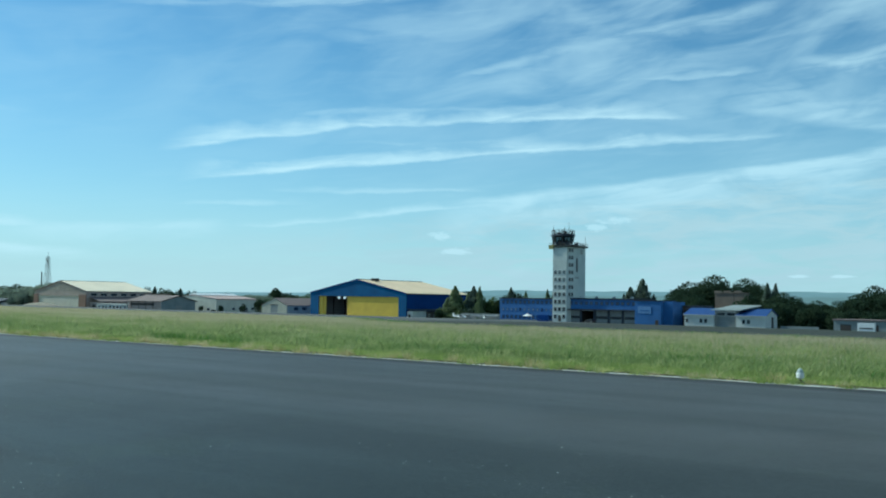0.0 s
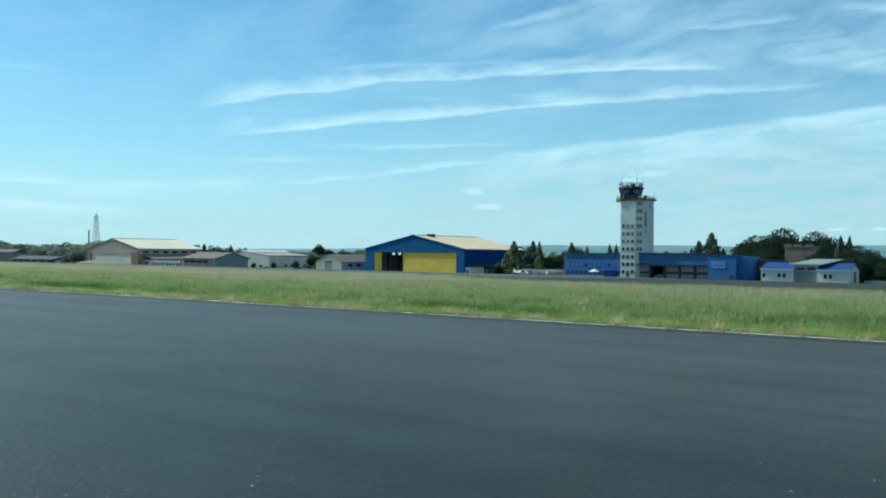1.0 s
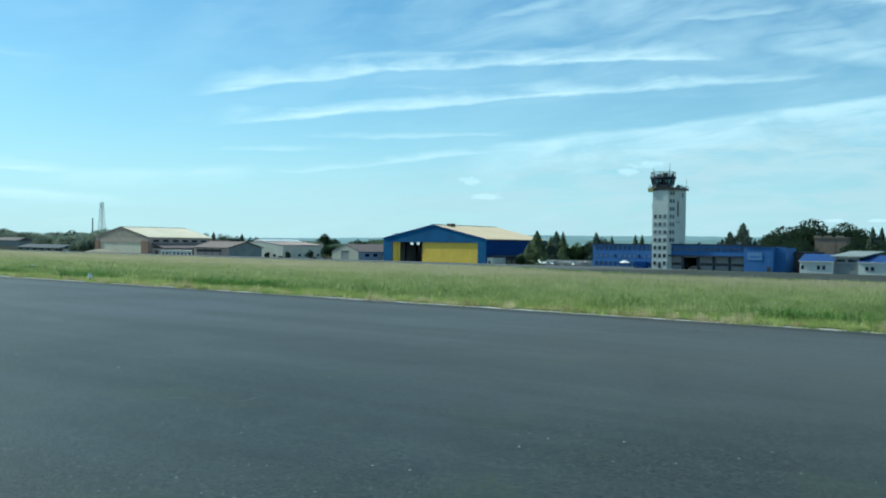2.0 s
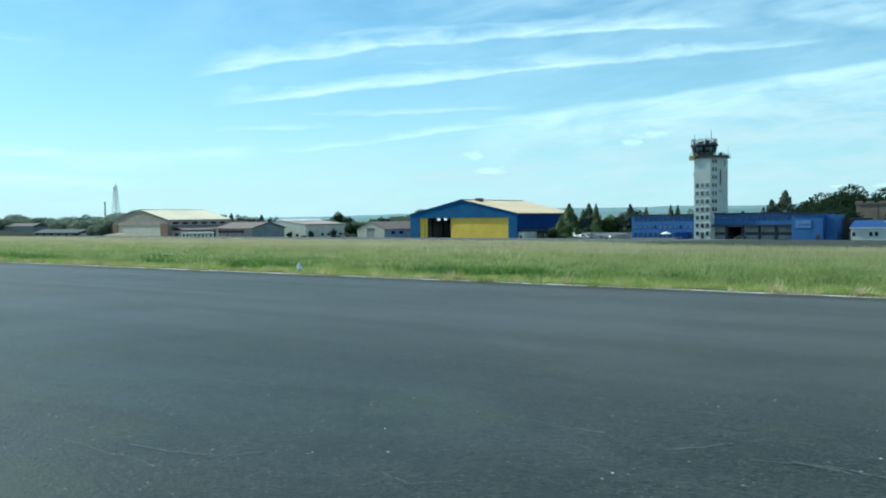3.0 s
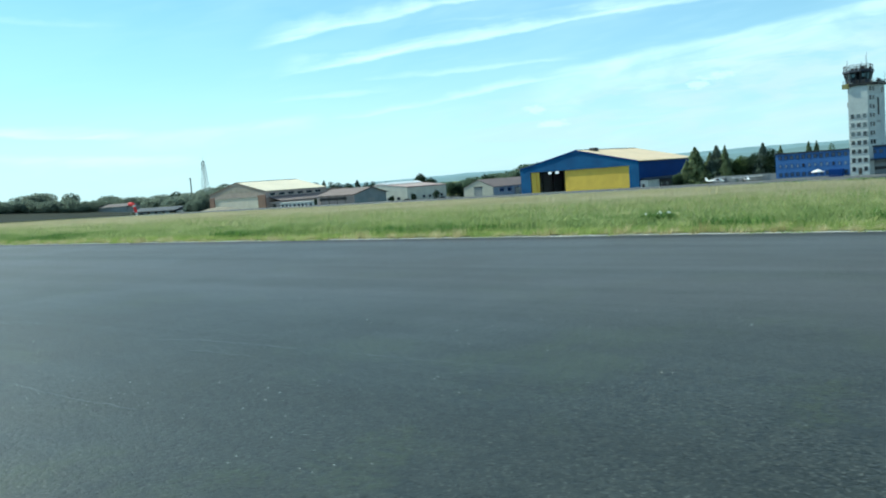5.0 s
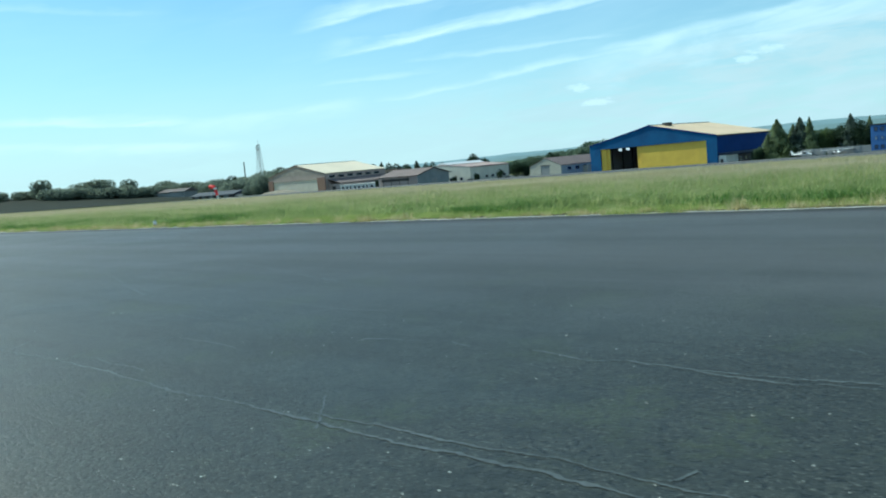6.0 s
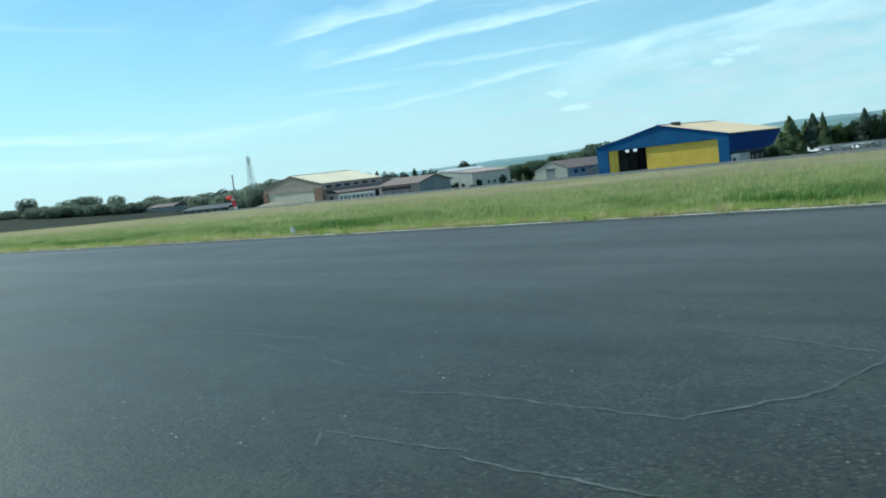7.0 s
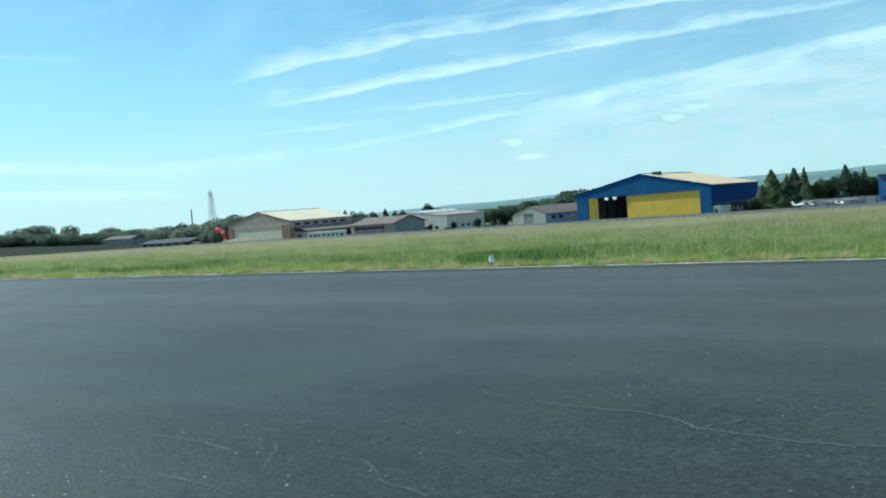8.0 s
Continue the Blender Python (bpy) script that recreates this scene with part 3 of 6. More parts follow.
def raw_mesh(name, verts, faces, material):
    """A mesh from arrays: verts (n, 3), faces (m, k)."""
    me = bpy.data.meshes.new(name)
    verts, faces = np.asarray(verts, np.float32), np.asarray(faces, np.int32)
    me.vertices.add(len(verts))
    me.vertices.foreach_set("co", verts.ravel())
    k = faces.shape[1]
    me.loops.add(faces.size)
    me.loops.foreach_set("vertex_index", faces.ravel())
    me.polygons.add(len(faces))
    me.polygons.foreach_set("loop_start", np.arange(0, faces.size, k, dtype=np.int32))
    me.update(calc_edges=True)
    me.validate()
    me.materials.append(material)
    return me


# ---- the lie of the land ----
EDGE = 23.05      # runway edge
FIELD = 138.0     # where the meadow meets the apron


def field_edge(x):
    """Where the meadow ends: it comes nearer towards the terminal's end."""
    u = min(max((x + 118) / 60, 0), 1)
    return FIELD - 46.0 * u * u * (3 - 2 * u)


def land(x, y):
    """Height of the ground: the meadow falls from the runway to the apron, and rises again far off along the runway."""
    if y < EDGE:
        z = 0.0
    elif y < 285:
        z = -6.0 * (y - EDGE) / (285 - EDGE)
    elif y < 330:
        z = -6.0 - 2.0 * (y - 285) / 45
    else:
        z = -8.0
    u = min(max((-x - 640) / 300, 0), 1)
    return z + 13.0 * u * u * (3 - 2 * u) * min(max((y - 150) / 150, 0), 1) * min(max((480 - y) / 150, 0), 1)


def ground_sheet():
    ys = [-4500, -1500, -500, -150, -60, -24, -23, 0, EDGE - 0.3, EDGE + 0.1, 30, 60, 100, FIELD, 150, 175, 200, 225, 250, 285, 300, 315, 330, 360, 390, 420, 450, 480, 600, 1000, 2000, 3200, 4500]
    xs = [-4500, -3000, -2000, -1400, -1000, -960, -920, -880, -840, -800, -760, -720, -680, -640, -600, -560, -450, -350, -250, -170, -100, -50, 0, 60, 150, 400, 1000, 2500, 4500]
    bm = bmesh.new()
    grid = [[bm.verts.new((x, y, land(x, y) - 0.06)) for x in xs] for y in ys]
    for j in range(len(ys) - 1):
        for i in range(len(xs) - 1):
            bm.faces.new((grid[j][i], grid[j][i + 1], grid[j + 1][i + 1], grid[j + 1][i]))
    return solo("ground", bm, MEADOW, "grassy airfield ground falling gently from the runway", "ground", "structure")


def strip_sheet(name, x0, x1, y_stops, lift, material, label, category, wobble=0.0):
    """A sheet that follows the land, with an uneven near edge."""
    bm = bmesh.new()
    xs = np.linspace(x0, x1, int((x1 - x0) / 6) + 2)
    rows = []
    for j, y in enumerate(y_stops):
        row = []
        for x in xs:
            yy = y + (wobble * noise.noise((x * 0.08, 3.1, 0)) if j == 0 else 0)
            if name in ("apron", "taxiway") and j == 0:
                yy += field_edge(x) - FIELD
            row.append(bm.verts.new((x, yy, land(x, yy) + lift)))
        rows.append(row)
    for a, b in zip(rows, rows[1:]):
        for i in range(len(xs) - 1):
            bm.faces.new((a[i], a[i + 1], b[i + 1], b[i]))
    return solo(name, bm, material, label, category, "structure")


ground_sheet()
solo("runway", box(-1200, 600, -22.0, EDGE, -0.4, 0.0), ASPHALT, "dark grey worn asphalt runway with pale cracks", "runway", "structure")
strip_sheet("apron", -470, -108, [FIELD, FIELD + 8, 180, 240, 285, 300, 315, 330, 400], 0.02, CONCRETE, "pale grey concrete apron before the hangars", "apron", 5.0)
strip_sheet("taxiway", -112, 120, [FIELD, FIELD + 8, 180, 240, 285, 300, 315, 330, 400], 0.03, OLD_TARMAC, "dark patched old tarmac beside the terminal", "taxiway", 5.0)

strip_sheet("field", -1500, -530, [FIELD + 6, 160, 175, 200, 225, 250, 285, 300, 315, 330, 360, 390, 420, 450, 480], 0.30, FALLOW, "dark grey-brown fallow ground beyond the meadow", "field", 4.0)

strip_sheet("lawn", -226, -197, [318, 322, 326, 330, 334], 0.05, MEADOW, "strip of short grass beneath the firs", "lawn", 1.5)


# ---- hills on the horizon ----
def hills(name, dist, base, colour, seed, lo, hi):
    m = bpy.data.materials.new(name)
    m.use_nodes = True
    n = Nodes(m.node_tree)
    b = m.node_tree.nodes["Principled BSDF"]
    place = n.add("ShaderNodeNewGeometry").outputs["Position"]
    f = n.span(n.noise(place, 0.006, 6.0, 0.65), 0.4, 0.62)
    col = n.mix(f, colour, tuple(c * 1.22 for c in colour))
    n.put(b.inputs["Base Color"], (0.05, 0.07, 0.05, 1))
    # the haze of distance is painted in as this blue-green glow
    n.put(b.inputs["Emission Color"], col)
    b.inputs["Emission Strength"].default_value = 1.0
    bm = bmesh.new()
    top, mid, foot = [], [], []
    for i in range(241):
        a = radians(-75 + i * 0.75)       # degrees to the left of straight out
        deg = math.degrees(a)
        rise = lo + (hi - lo) * (0.5 + 0.5 * math.tanh((36.5 - deg) / 14)) + 0.15 * noise.noise((deg * 0.16, seed, 0)) + 0.05 * noise.noise((deg * 0.9, seed, 4))
        x, y = -dist * math.sin(a) - 50, dist * math.cos(a)
        h = 2.0 + dist * math.tan(radians(rise))
        top.append(bm.verts.new((x * 1.05, y * 1.05, h)))
        mid.append(bm.verts.new((x, y, h * 0.55 + base * 0.45)))
        foot.append(bm.verts.new((x * 0.93, y * 0.93, base)))
    for r, s in ((foot, mid), (mid, top)):
        for i in range(240):
            bm.faces.new((r[i], r[i + 1], s[i + 1], s[i]))
    return solo(name, bm, m, "wooded hills on the horizon, haze put into their blue-green glow", "hills", "structure")


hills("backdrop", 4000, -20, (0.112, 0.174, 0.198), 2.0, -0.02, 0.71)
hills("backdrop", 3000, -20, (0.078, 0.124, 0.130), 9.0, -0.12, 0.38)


# ---- openings in walls ----
def window(parent, x0, x1, z0, z1, y, deep=0.12, trim=None, pane=None):
    """A window in a wall that faces the runway: recessed dark pane in a pale frame."""
    f = bmesh.new()
    t = 0.09
    for a, b, c, d in ((x0, x1, z0, z0 + t), (x0, x1, z1 - t, z1), (x0, x0 + t, z0 + t, z1 - t), (x1 - t, x1, z0 + t, z1 - t)):
        box(a, b, y - 0.05, y + deep, c, d, f)
    frame_ob = part("window", f, trim or FRAME, parent)
    part("pane", box(x0 + t, x1 - t, y - 0.02, y + 0.03, z0 + t, z1 - t), pane or WINDOW, frame_ob, "pale drawn blind behind glass" if pane is BLIND else "dark glass pane")


def window_side(parent, y0, y1, z0, z1, x):
    """The same in a wall that faces along the runway."""
    f = bmesh.new()
    t = 0.09
    for a, b, c, d in ((y0, y1, z0, z0 + t), (y0, y1, z1 - t, z1), (y0, y0 + t, z0 + t, z1 - t), (y1 - t, y1, z0 + t, z1 - t)):
        box(x - 0.1, x + 0.05, a, b, c, d, f)
    frame_ob = part("window", f, FRAME, parent)
    part("pane", box(x - 0.03, x + 0.02, y0 + t, y1 - t, z0 + t, z1 - t), WINDOW, frame_ob, "dark glass pane")


def gable_front(x0, x1, z0, eave, apex, door0, door1, door_top, y, thick):
    """A gable wall facing the runway with one wide door opening."""
    xm = (x0 + x1) / 2
    pts = [(x0, y, z0), (door0, y, z0), (door0, y, door_top), (door1, y, door_top), (door1, y, z0), (x1, y, z0), (x1, y, eave), (xm, y, apex), (x0, y, eave)]
    return prism(pts, (0, thick, 0))


def roof_slab(x_eave, x_ridge, z_eave, z_ridge, y0, y1, thick=0.25):
    pts = [(x_eave, y0, z_eave), (x_ridge, y0, z_ridge), (x_ridge, y0, z_ridge + thick), (x_eave, y0, z_eave + thick)]
    return prism(pts, (0, y1 - y0, 0))


def roof_slab_x(y_eave, y_ridge, z_eave, z_ridge, x0, x1, thick=0.2):
    pts = [(x0, y_eave, z_eave), (x0, y_ridge, z_ridge), (x0, y_ridge, z_ridge + thick), (x0, y_eave, z_eave + thick)]
    return prism(pts, (x1 - x0, 0, 0))


# ---- the blue hangar ----
def blue_hangar():
    x0, x1, y0, y1, z0, eave, apex = -291.3, -232.2, 325.7, 381.0, -8.1, 3.75, 10.2
    xm = (x0 + x1) / 2
    h = thing("hangar", (xm, y0, z0), "large blue metal hangar with yellow sliding doors, half open", "hangar")
    part("front_wall", gable_front(x0, x1, z0, eave, apex, -286.0, -236.6, 2.1, y0, 0.5), BLUE, h)
    part("side_wall", box(x1 - 0.4, x1, y0 + 0.5, y1, z0, eave), BLUE_DARKENED, h, "side wall whose shade is in its dark blue")
    part("side_wall", box(x0, x0 + 0.4, y0 + 0.5, y1, z0, eave), BLUE_DARKENED, h)
    part("back_wall", prism([(x0, y1, z0), (x1, y1, z0), (x1, y1, eave), (xm, y1, apex), (x0, y1, eave)], (0, 0.4, 0)), BLUE, h)
    part("floor", box(x0 + 0.4, x1 - 0.4, y0 + 0.5, y1, z0, z0 + 0.12), HANGAR_FLOOR, h)
    # pale panels added to bounce more light round the interior
    part("bounce_panel", box(x0 + 0.45, x1 - 0.45, y1 - 0.12, y1 - 0.02, z0 + 0.13, eave), BOUNCE_SHEET, h, "pale panel added to brighten the dark interior")
    part("bounce_panel", box(x0 + 0.42, x0 + 0.5, y0 + 1.5, y1 - 0.14, z0 + 0.13, eave - 0.1), BOUNCE_SHEET, h)
    for side in (x1 + 0.5, x0 - 0.5):
        part("roof", roof_slab(side, xm, eave - 0.05, apex + 0.02, y0 - 0.25, y1 + 0.6), CREAM_ROOF, h, "sand coloured sheet roof")
    part("ridge_cap", box(xm - 0.5, xm + 0.5, y0 - 0.2, y1 + 0.5, apex + 0.16, apex + 0.42), DARK_STEEL, h)
    for a, b, c in ((x0 - 0.05, eave, 0), (x1 + 0.05, eave, 0)):
        part("verge_trim", prism([(a, y0 - 0.3, b - 0.25), (xm, y0 - 0.3, apex - 0.25), (xm, y0 - 0.3, apex + 0.3), (a, y0 - 0.3, b + 0.3)], (0, 0.14, 0)), BLUE_DARKENED, h)
    part("roof_vent", box(xm + 1.6, xm + 4.6, y0 + 9, y0 + 12, apex - 0.9, apex + 0.9, soft=0.1), DARK_STEEL, h)
    part("gutter", box(x1 + 0.35, x1 + 0.6, y0, y1, eave - 0.35, eave - 0.1), ROOF_EDGE, h)
    # sliding leaves on two tracks
    part("door_leaf", box(-285.9, -283.3, y0 + 0.55, y0 + 0.80, z0 + 0.1, 2.05), YELLOW, h)
    part("door_leaf", box(-283.6, -281.7, y0 + 0.95, y0 + 1.20, z0 + 0.1, 2.05), YELLOW, h, "shaded yellow door leaf on the inner track")
    part("door_leaf", box(-268.3, -264.6, y0 + 0.95, y0 + 1.20, z0 + 0.1, 2.05), YELLOW, h)
    edges = np.linspace(-266.7, -236.7, 7)
    for a, b in zip(edges, edges[1:]):
        leaf = part("door_leaf", box(a, b - 0.02, y0 + 0.55, y0 + 0.80, z0 + 0.1, 2.05), YELLOW, h)
        part("door_rail", box(a, b - 0.02, y0 + 0.50, y0 + 0.55, 1.80, 2.05), YELLOW, leaf)
        part("door_rail", box(a, b - 0.02, y0 + 0.50, y0 + 0.55, z0 + 0.1, z0 + 0.40), YELLOW, leaf)
    part("door_track", box(-286, -236.6, y0 + 0.3, y0 + 1.3, 2.05, 2.3), DARK_STEEL, h)
    # steel frames inside
    for y in np.arange(y0 + 8, y1 - 2, 9.0):
        f = bmesh.new()
        box(x0 + 0.4, x0 + 0.9, y, y + 0.3, z0, eave - 0.4, f)
        box(x1 - 0.9, x1 - 0.4, y, y + 0.3, z0, eave - 0.4, f)
        for s in (x0 + 0.4, x1 - 0.4):
            prism([(s, y, eave - 0.9), (xm, y, apex - 1.0), (xm, y, apex - 0.4), (s, y, eave - 0.4)], (0, 0.3, 0), f)
        part("portal_frame", f, DARK_STEEL, h)
    # low annex along the shaded side
    annex = part("annex", box(x1, x1 + 3.2, y0 + 1.0, y0 + 12.0, z0, z0 + 3.7), WHITE_WALL, h, "beige rendered annex")
    part("annex_door", box(x1 + 0.8, x1 + 1.9, y0 + 0.9, y0 + 1.0, z0, z0 + 2.2), DARK_WALL, annex)
    rear = part("annex", box(x1, x1 + 3.0, y0 + 12.0, y0 + 48.0, z0, z0 + 3.4), DARK_WALL, h, "dark boarded annex")
    for y in np.arange(y0 + 14, y0 + 46, 5.0):
        window_side(rear, y, y + 1.8, z0 + 1.1, z0 + 2.4, x1 + 3.0)
    part("annex_roof", prism([(x1, y0 + 0.7, z0 + 4.5), (x1 + 3.5, y0 + 0.7, z0 + 3.7), (x1 + 3.5, y0 + 0.7, z0 + 3.9), (x1, y0 + 0.7, z0 + 4.7)], (0, 47.6, 0)), ROOF_EDGE, h)


# glowing panels added for two bright squares; no lamp is known here
def bright_square(x, y, z):
    o = thing("hangar_lamp", (x, y, z), "white glowing panel for a bright square inside the hangar", "lamp", "lamps inside the hangar")
    part("panel_back", box(x - 0.95, x + 0.95, y - 0.05, y + 0.5, z - 0.6, z + 0.6, soft=0.05), GALV, o)
    part("panel_face", box(x - 0.88, x + 0.88, y - 0.09, y - 0.055, z - 0.53, z + 0.53), PANEL_GLOW, o)
    part("hanger", tube((x, y + 0.2, z + 0.7), (x, y + 0.2, z + 6.5), 0.05, 0.05), DARK_STEEL, o)


blue_hangar()
bright_square(-283.9, 339.0, 1.35)
bright_square(-280.0, 339.0, 1.40)


# ---- the old brown hangar ----
def brown_hangar():
    x0, x1, y0, y1, z0, eave, apex = -527.0, -472.2, 323.0, 371.0, -8.4, 2.6, 9.0
    xm = (x0 + x1) / 2
    h = thing("hangar", (xm, y0, z0), "weathered brown hangar with a faded beige door and pale roof", "hangar")
    part("front_wall", gable_front(x0, x1, z0, eave, apex, -522.5, -479.0, -0.4, y0, 0.5), BRICK_BROWN, h)
    for a, b in ((x0 - 0.3, -522.5), (-479.0, x1 + 0.3)):
        part("pier", box(a, b, y0 - 0.6, y0 - 0.02, z0, 0.6), PIER, h, "reddish brick pier")
    edges = np.linspace(-522.5, -479.0, 9)
    for a, b in zip(edges, edges[1:]):
        part("door_leaf", box(a, b - 0.06, y0 + 0.1, y0 + 0.35, z0 + 0.1, -0.42), BEIGE_DOOR, h)
    part("lintel", box(-522.5, -479.0, y0 - 0.25, y0 - 0.02, -0.4, 0.5), BRICK_BROWN, h)
    part("gable_panel", prism([(xm - 17, y0 - 0.06, 3.1), (xm + 17, y0 - 0.06, 3.1), (xm, y0 - 0.06, 7.4)], (0, 0.05, 0)), GABLE_RENDER, h, "flaking gable panel")
    part("side_wall", box(x1 - 0.4, x1, y0 + 0.5, y1, z0, eave), BRICK_BROWN, h)
    part("side_wall", box(x0, x0 + 0.4, y0 + 0.5, y1, z0, eave), BRICK_BROWN, h)
    part("back_wall", prism([(x0, y1, z0), (x1, y1, z0), (x1, y1, eave), (xm, y1, apex), (x0, y1, eave)], (0, 0.4, 0)), BRICK_BROWN, h)
    for side in (x1 + 0.6, x0 - 0.6):
        part("roof", roof_slab(side, xm, eave + 0.1, apex + 0.02, y0 - 0.3, y1 + 0.6), PALE_ROOF, h, "pale cream sheet roof")
    part("ridge_cap", box(xm - 0.5, xm + 0.5, y0 - 0.2, y1 + 0.5, apex + 0.16, apex + 0.42), BROWN_ROOF, h)
    for a in (x0 - 0.1, x1 + 0.1):
        part("verge_trim", prism([(a, y0 - 0.4, eave - 0.2), (xm, y0 - 0.4, apex - 0.25), (xm, y0 - 0.4, apex + 0.3), (a, y0 - 0.4, eave + 0.35)], (0, 0.14, 0)), BROWN_ROOF, h)
    for y in np.arange(y0 + 3, y1 - 5, 7.2):
        window_side(h, y, y + 4.6, -0.1, 1.5, x1)
    lean = part("lean_to", box(x1, x1 + 11.0, y0 + 2.5, y1 - 1.0, z0, z0 + 4.6), BRICK_BROWN, h)
    part("lean_to_roof", prism([(x1, y0 + 2.0, z0 + 7.6), (x1 + 11.6, y0 + 2.0, z0 + 4.8), (x1 + 11.6, y0 + 2.0, z0 + 5.0), (x1, y0 + 2.0, z0 + 7.8)], (0, 46.0, 0)), BROWN_ROOF, lean, "brown lean-to roof")
    part("lean_to_door", box(x1 + 3, x1 + 6, y0 + 2.4, y0 + 2.5, z0, z0 + 3.2), DARK_WALL, lean)


def soil_mound():
    bm = bmesh.new()
    rows = []
    for j in range(9):
        v = -1 + j / 4
        row = []
        for i in range(33):
            u = -1 + i / 16
            z = 2.7 * max(0, 1 - u * u) ** 0.8 * max(0, 1 - v * v) + 0.15 * noise.noise((u * 6, v * 4, 1))
            y = 312 + 5 * v
            row.append(bm.verts.new((-501 + 20 * u, y, land(0, y) - 0.25 + max(z, 0))))
        rows.append(row)
    for a, b in zip(rows, rows[1:]):
        for i in range(32):
            bm.faces.new((a[i], a[i + 1], b[i + 1], b[i]))
    solo("soil_mound", bm, SOIL, "low mound of dry brown soil before the old hangar door", "mound", at=(-501, 312, land(0, 312)))


brown_hangar()
soil_mound()


def white_cabin_row():
    x0, x1, y0, z0 = -451.0, -421.0, 316.0, -8.1
    h = thing("cabin_building", ((x0 + x1) / 2, y0, z0), "low white flat-roofed building with dark windows and a sagging roofline", "building")
    part("wall", box(x0, x1, y0, y0 + 6, z0, z0 + 3.3), WHITE_WALL, h)
    part("roof", box(x0 - 0.3, x1 + 0.3, y0 - 0.4, y0 + 6.3, z0 + 3.3, z0 + 3.6), WHITE_WALL, h)
    for i, x in enumerate(np.arange(x0 + 1.2, x1 - 2.4, 3.4)):
        if i in (2, 6):
            part("door", box(x, x + 1.2, y0 - 0.06, y0 + 0.02, z0 + 0.2, z0 + 2.4), DARK_WALL, h)
        else:
            window(h, x, x + 2.1, z0 + 1.2, z0 + 2.5, y0 - 0.02)


white_cabin_row()


def back_store():
    h = thing("back_store", (-483, 388, -8.2), "pale rendered flat-roofed store behind the barn", "building")
    part("wall", box(-491, -476, 386, 395, -8.2, 1.4), BRICK_BROWN, h)
    part("roof", box(-491.4, -475.6, 385.6, 395.4, 1.4, 1.8), BROWN_ROOF, h)
    for x in (-489, -485.4, -481.8, -478.2):
        window(h, x, x + 1.5, -1.4, 0.2, 385.97)


back_store()


def barn():
    x0, x1, y0, y1, z0, eave, apex = -406.0, -378.0, 304.0, 327.0, -8.0, -2.2, 0.85
    ym = (y0 + y1) / 2
    h = thing("barn", ((x0 + x1) / 2, y0, z0), "long low brown-roofed barn with a grey-blue gable", "barn")
    part("front_wall", box(x0, x1 - 0.3, y0, y0 + 0.3, z0, eave), BRICK_BROWN, h)
    part("back_wall", box(x0, x1 - 0.3, y1 - 0.3, y1, z0, eave), TEAL_WALL, h)
    for x in (x1 - 0.3, x0 - 0.3):
        part("gable_wall", prism([(x, y0, z0), (x, y1, z0), (x, y1, eave), (x, ym, apex), (x, y0, eave)], (0.3, 0, 0)), TEAL_WALL, h)
    for s in (y0 - 0.9, y1 + 0.9):
        part("roof", roof_slab_x(s, ym, eave - 0.15, apex + 0.05, x0 - 0.6, x1 + 0.8), BROWN_ROOF, h, "brown corrugated roof")
    for a in (y0 - 1.0, y1 + 1.0):
        part("barge_board", prism([(x1 + 0.82, a, eave - 0.35), (x1 + 0.82, ym, apex - 0.15), (x1 + 0.82, ym, apex + 0.3), (x1 + 0.82, a, eave + 0.1)], (0.08, 0, 0)), DARK_WALL, h)
    # flat strip for the eaves gap: its shade is put into the colour
    part("gap_strip", box(x0 + 2, x1 - 6, y0 - 0.08, y0 - 0.01, z0 + 3.4, z0 + 4.7), DARK_WALL, h, "flat dark strip painted for the gap under the eaves")
    part("door", box(x1 - 0.02, x1 + 0.08, ym - 2, ym + 2.5, z0, z0 + 3.6), GREY_WALL, h)
    for x in np.arange(x0 + 3, x1 - 3, 6.0):
        part("post", box(x, x + 0.35, y0 - 0.2, y0 - 0.09, z0, eave), DARK_WALL, h)


def hall():
    x0, x1, y0, y1, z0, eave, apex = -412.0, -372.0, 337.0, 369.0, -8.3, -0.75, 1.25
    xm = (x0 + x1) / 2
    h = thing("hall", (xm, y0, z0), "pale industrial hall with a faded red roof and white skylight ridge", "hall")
    part("front_wall", prism([(x0, y0, z0), (x1, y0, z0), (x1, y0, eave), (xm, y0, apex), (x0, y0, eave)], (0, 0.4, 0)), HALL_WALL, h, "cream gable wall")
    part("side_wall", box(x1 - 0.3, x1, y0 + 0.4, y1, z0, eave), HALL_WALL, h)
    part("side_wall", box(x0, x0 + 0.3, y0 + 0.4, y1, z0, eave), GREY_WALL, h)
    part("back_wall", prism([(x0, y1, z0), (x1, y1, z0), (x1, y1, eave), (xm, y1, apex), (x0, y1, eave)], (0, 0.4, 0)), GREY_WALL, h)
    for s in (x1 + 0.3, x0 - 0.3):
        part("roof", roof_slab(s, xm, eave, apex + 0.02, y0 - 0.15, y1 + 0.4, 0.35), RED_ROOF, h)
    part("skylight", prism([(xm - 4.5, y0 + 0.6, apex + 0.15), (xm + 4.5, y0 + 0.6, apex + 0.15), (xm + 1.0, y0 + 0.6, apex + 1.35), (xm - 1.0, y0 + 0.6, apex + 1.35)], (0, 30, 0)), SKYLIGHT, h, "white ridge skylight")
    part("eave_trim", box(x1 + 0.1, x1 + 0.35, y0, y1, eave - 0.25, eave + 0.15), RED_ROOF, h)
    for x in (-400.5, -394.2, -386.8, -379.6):
        window(h, x, x + 2.3, z0 + 1.0, z0 + 2.6, y0 - 0.02)
    for y in np.arange(y0 + 12, y1 - 3, 5.0):
        window_side(h, y, y + 2.2, z0 + 1.3, z0 + 2.8, x1)


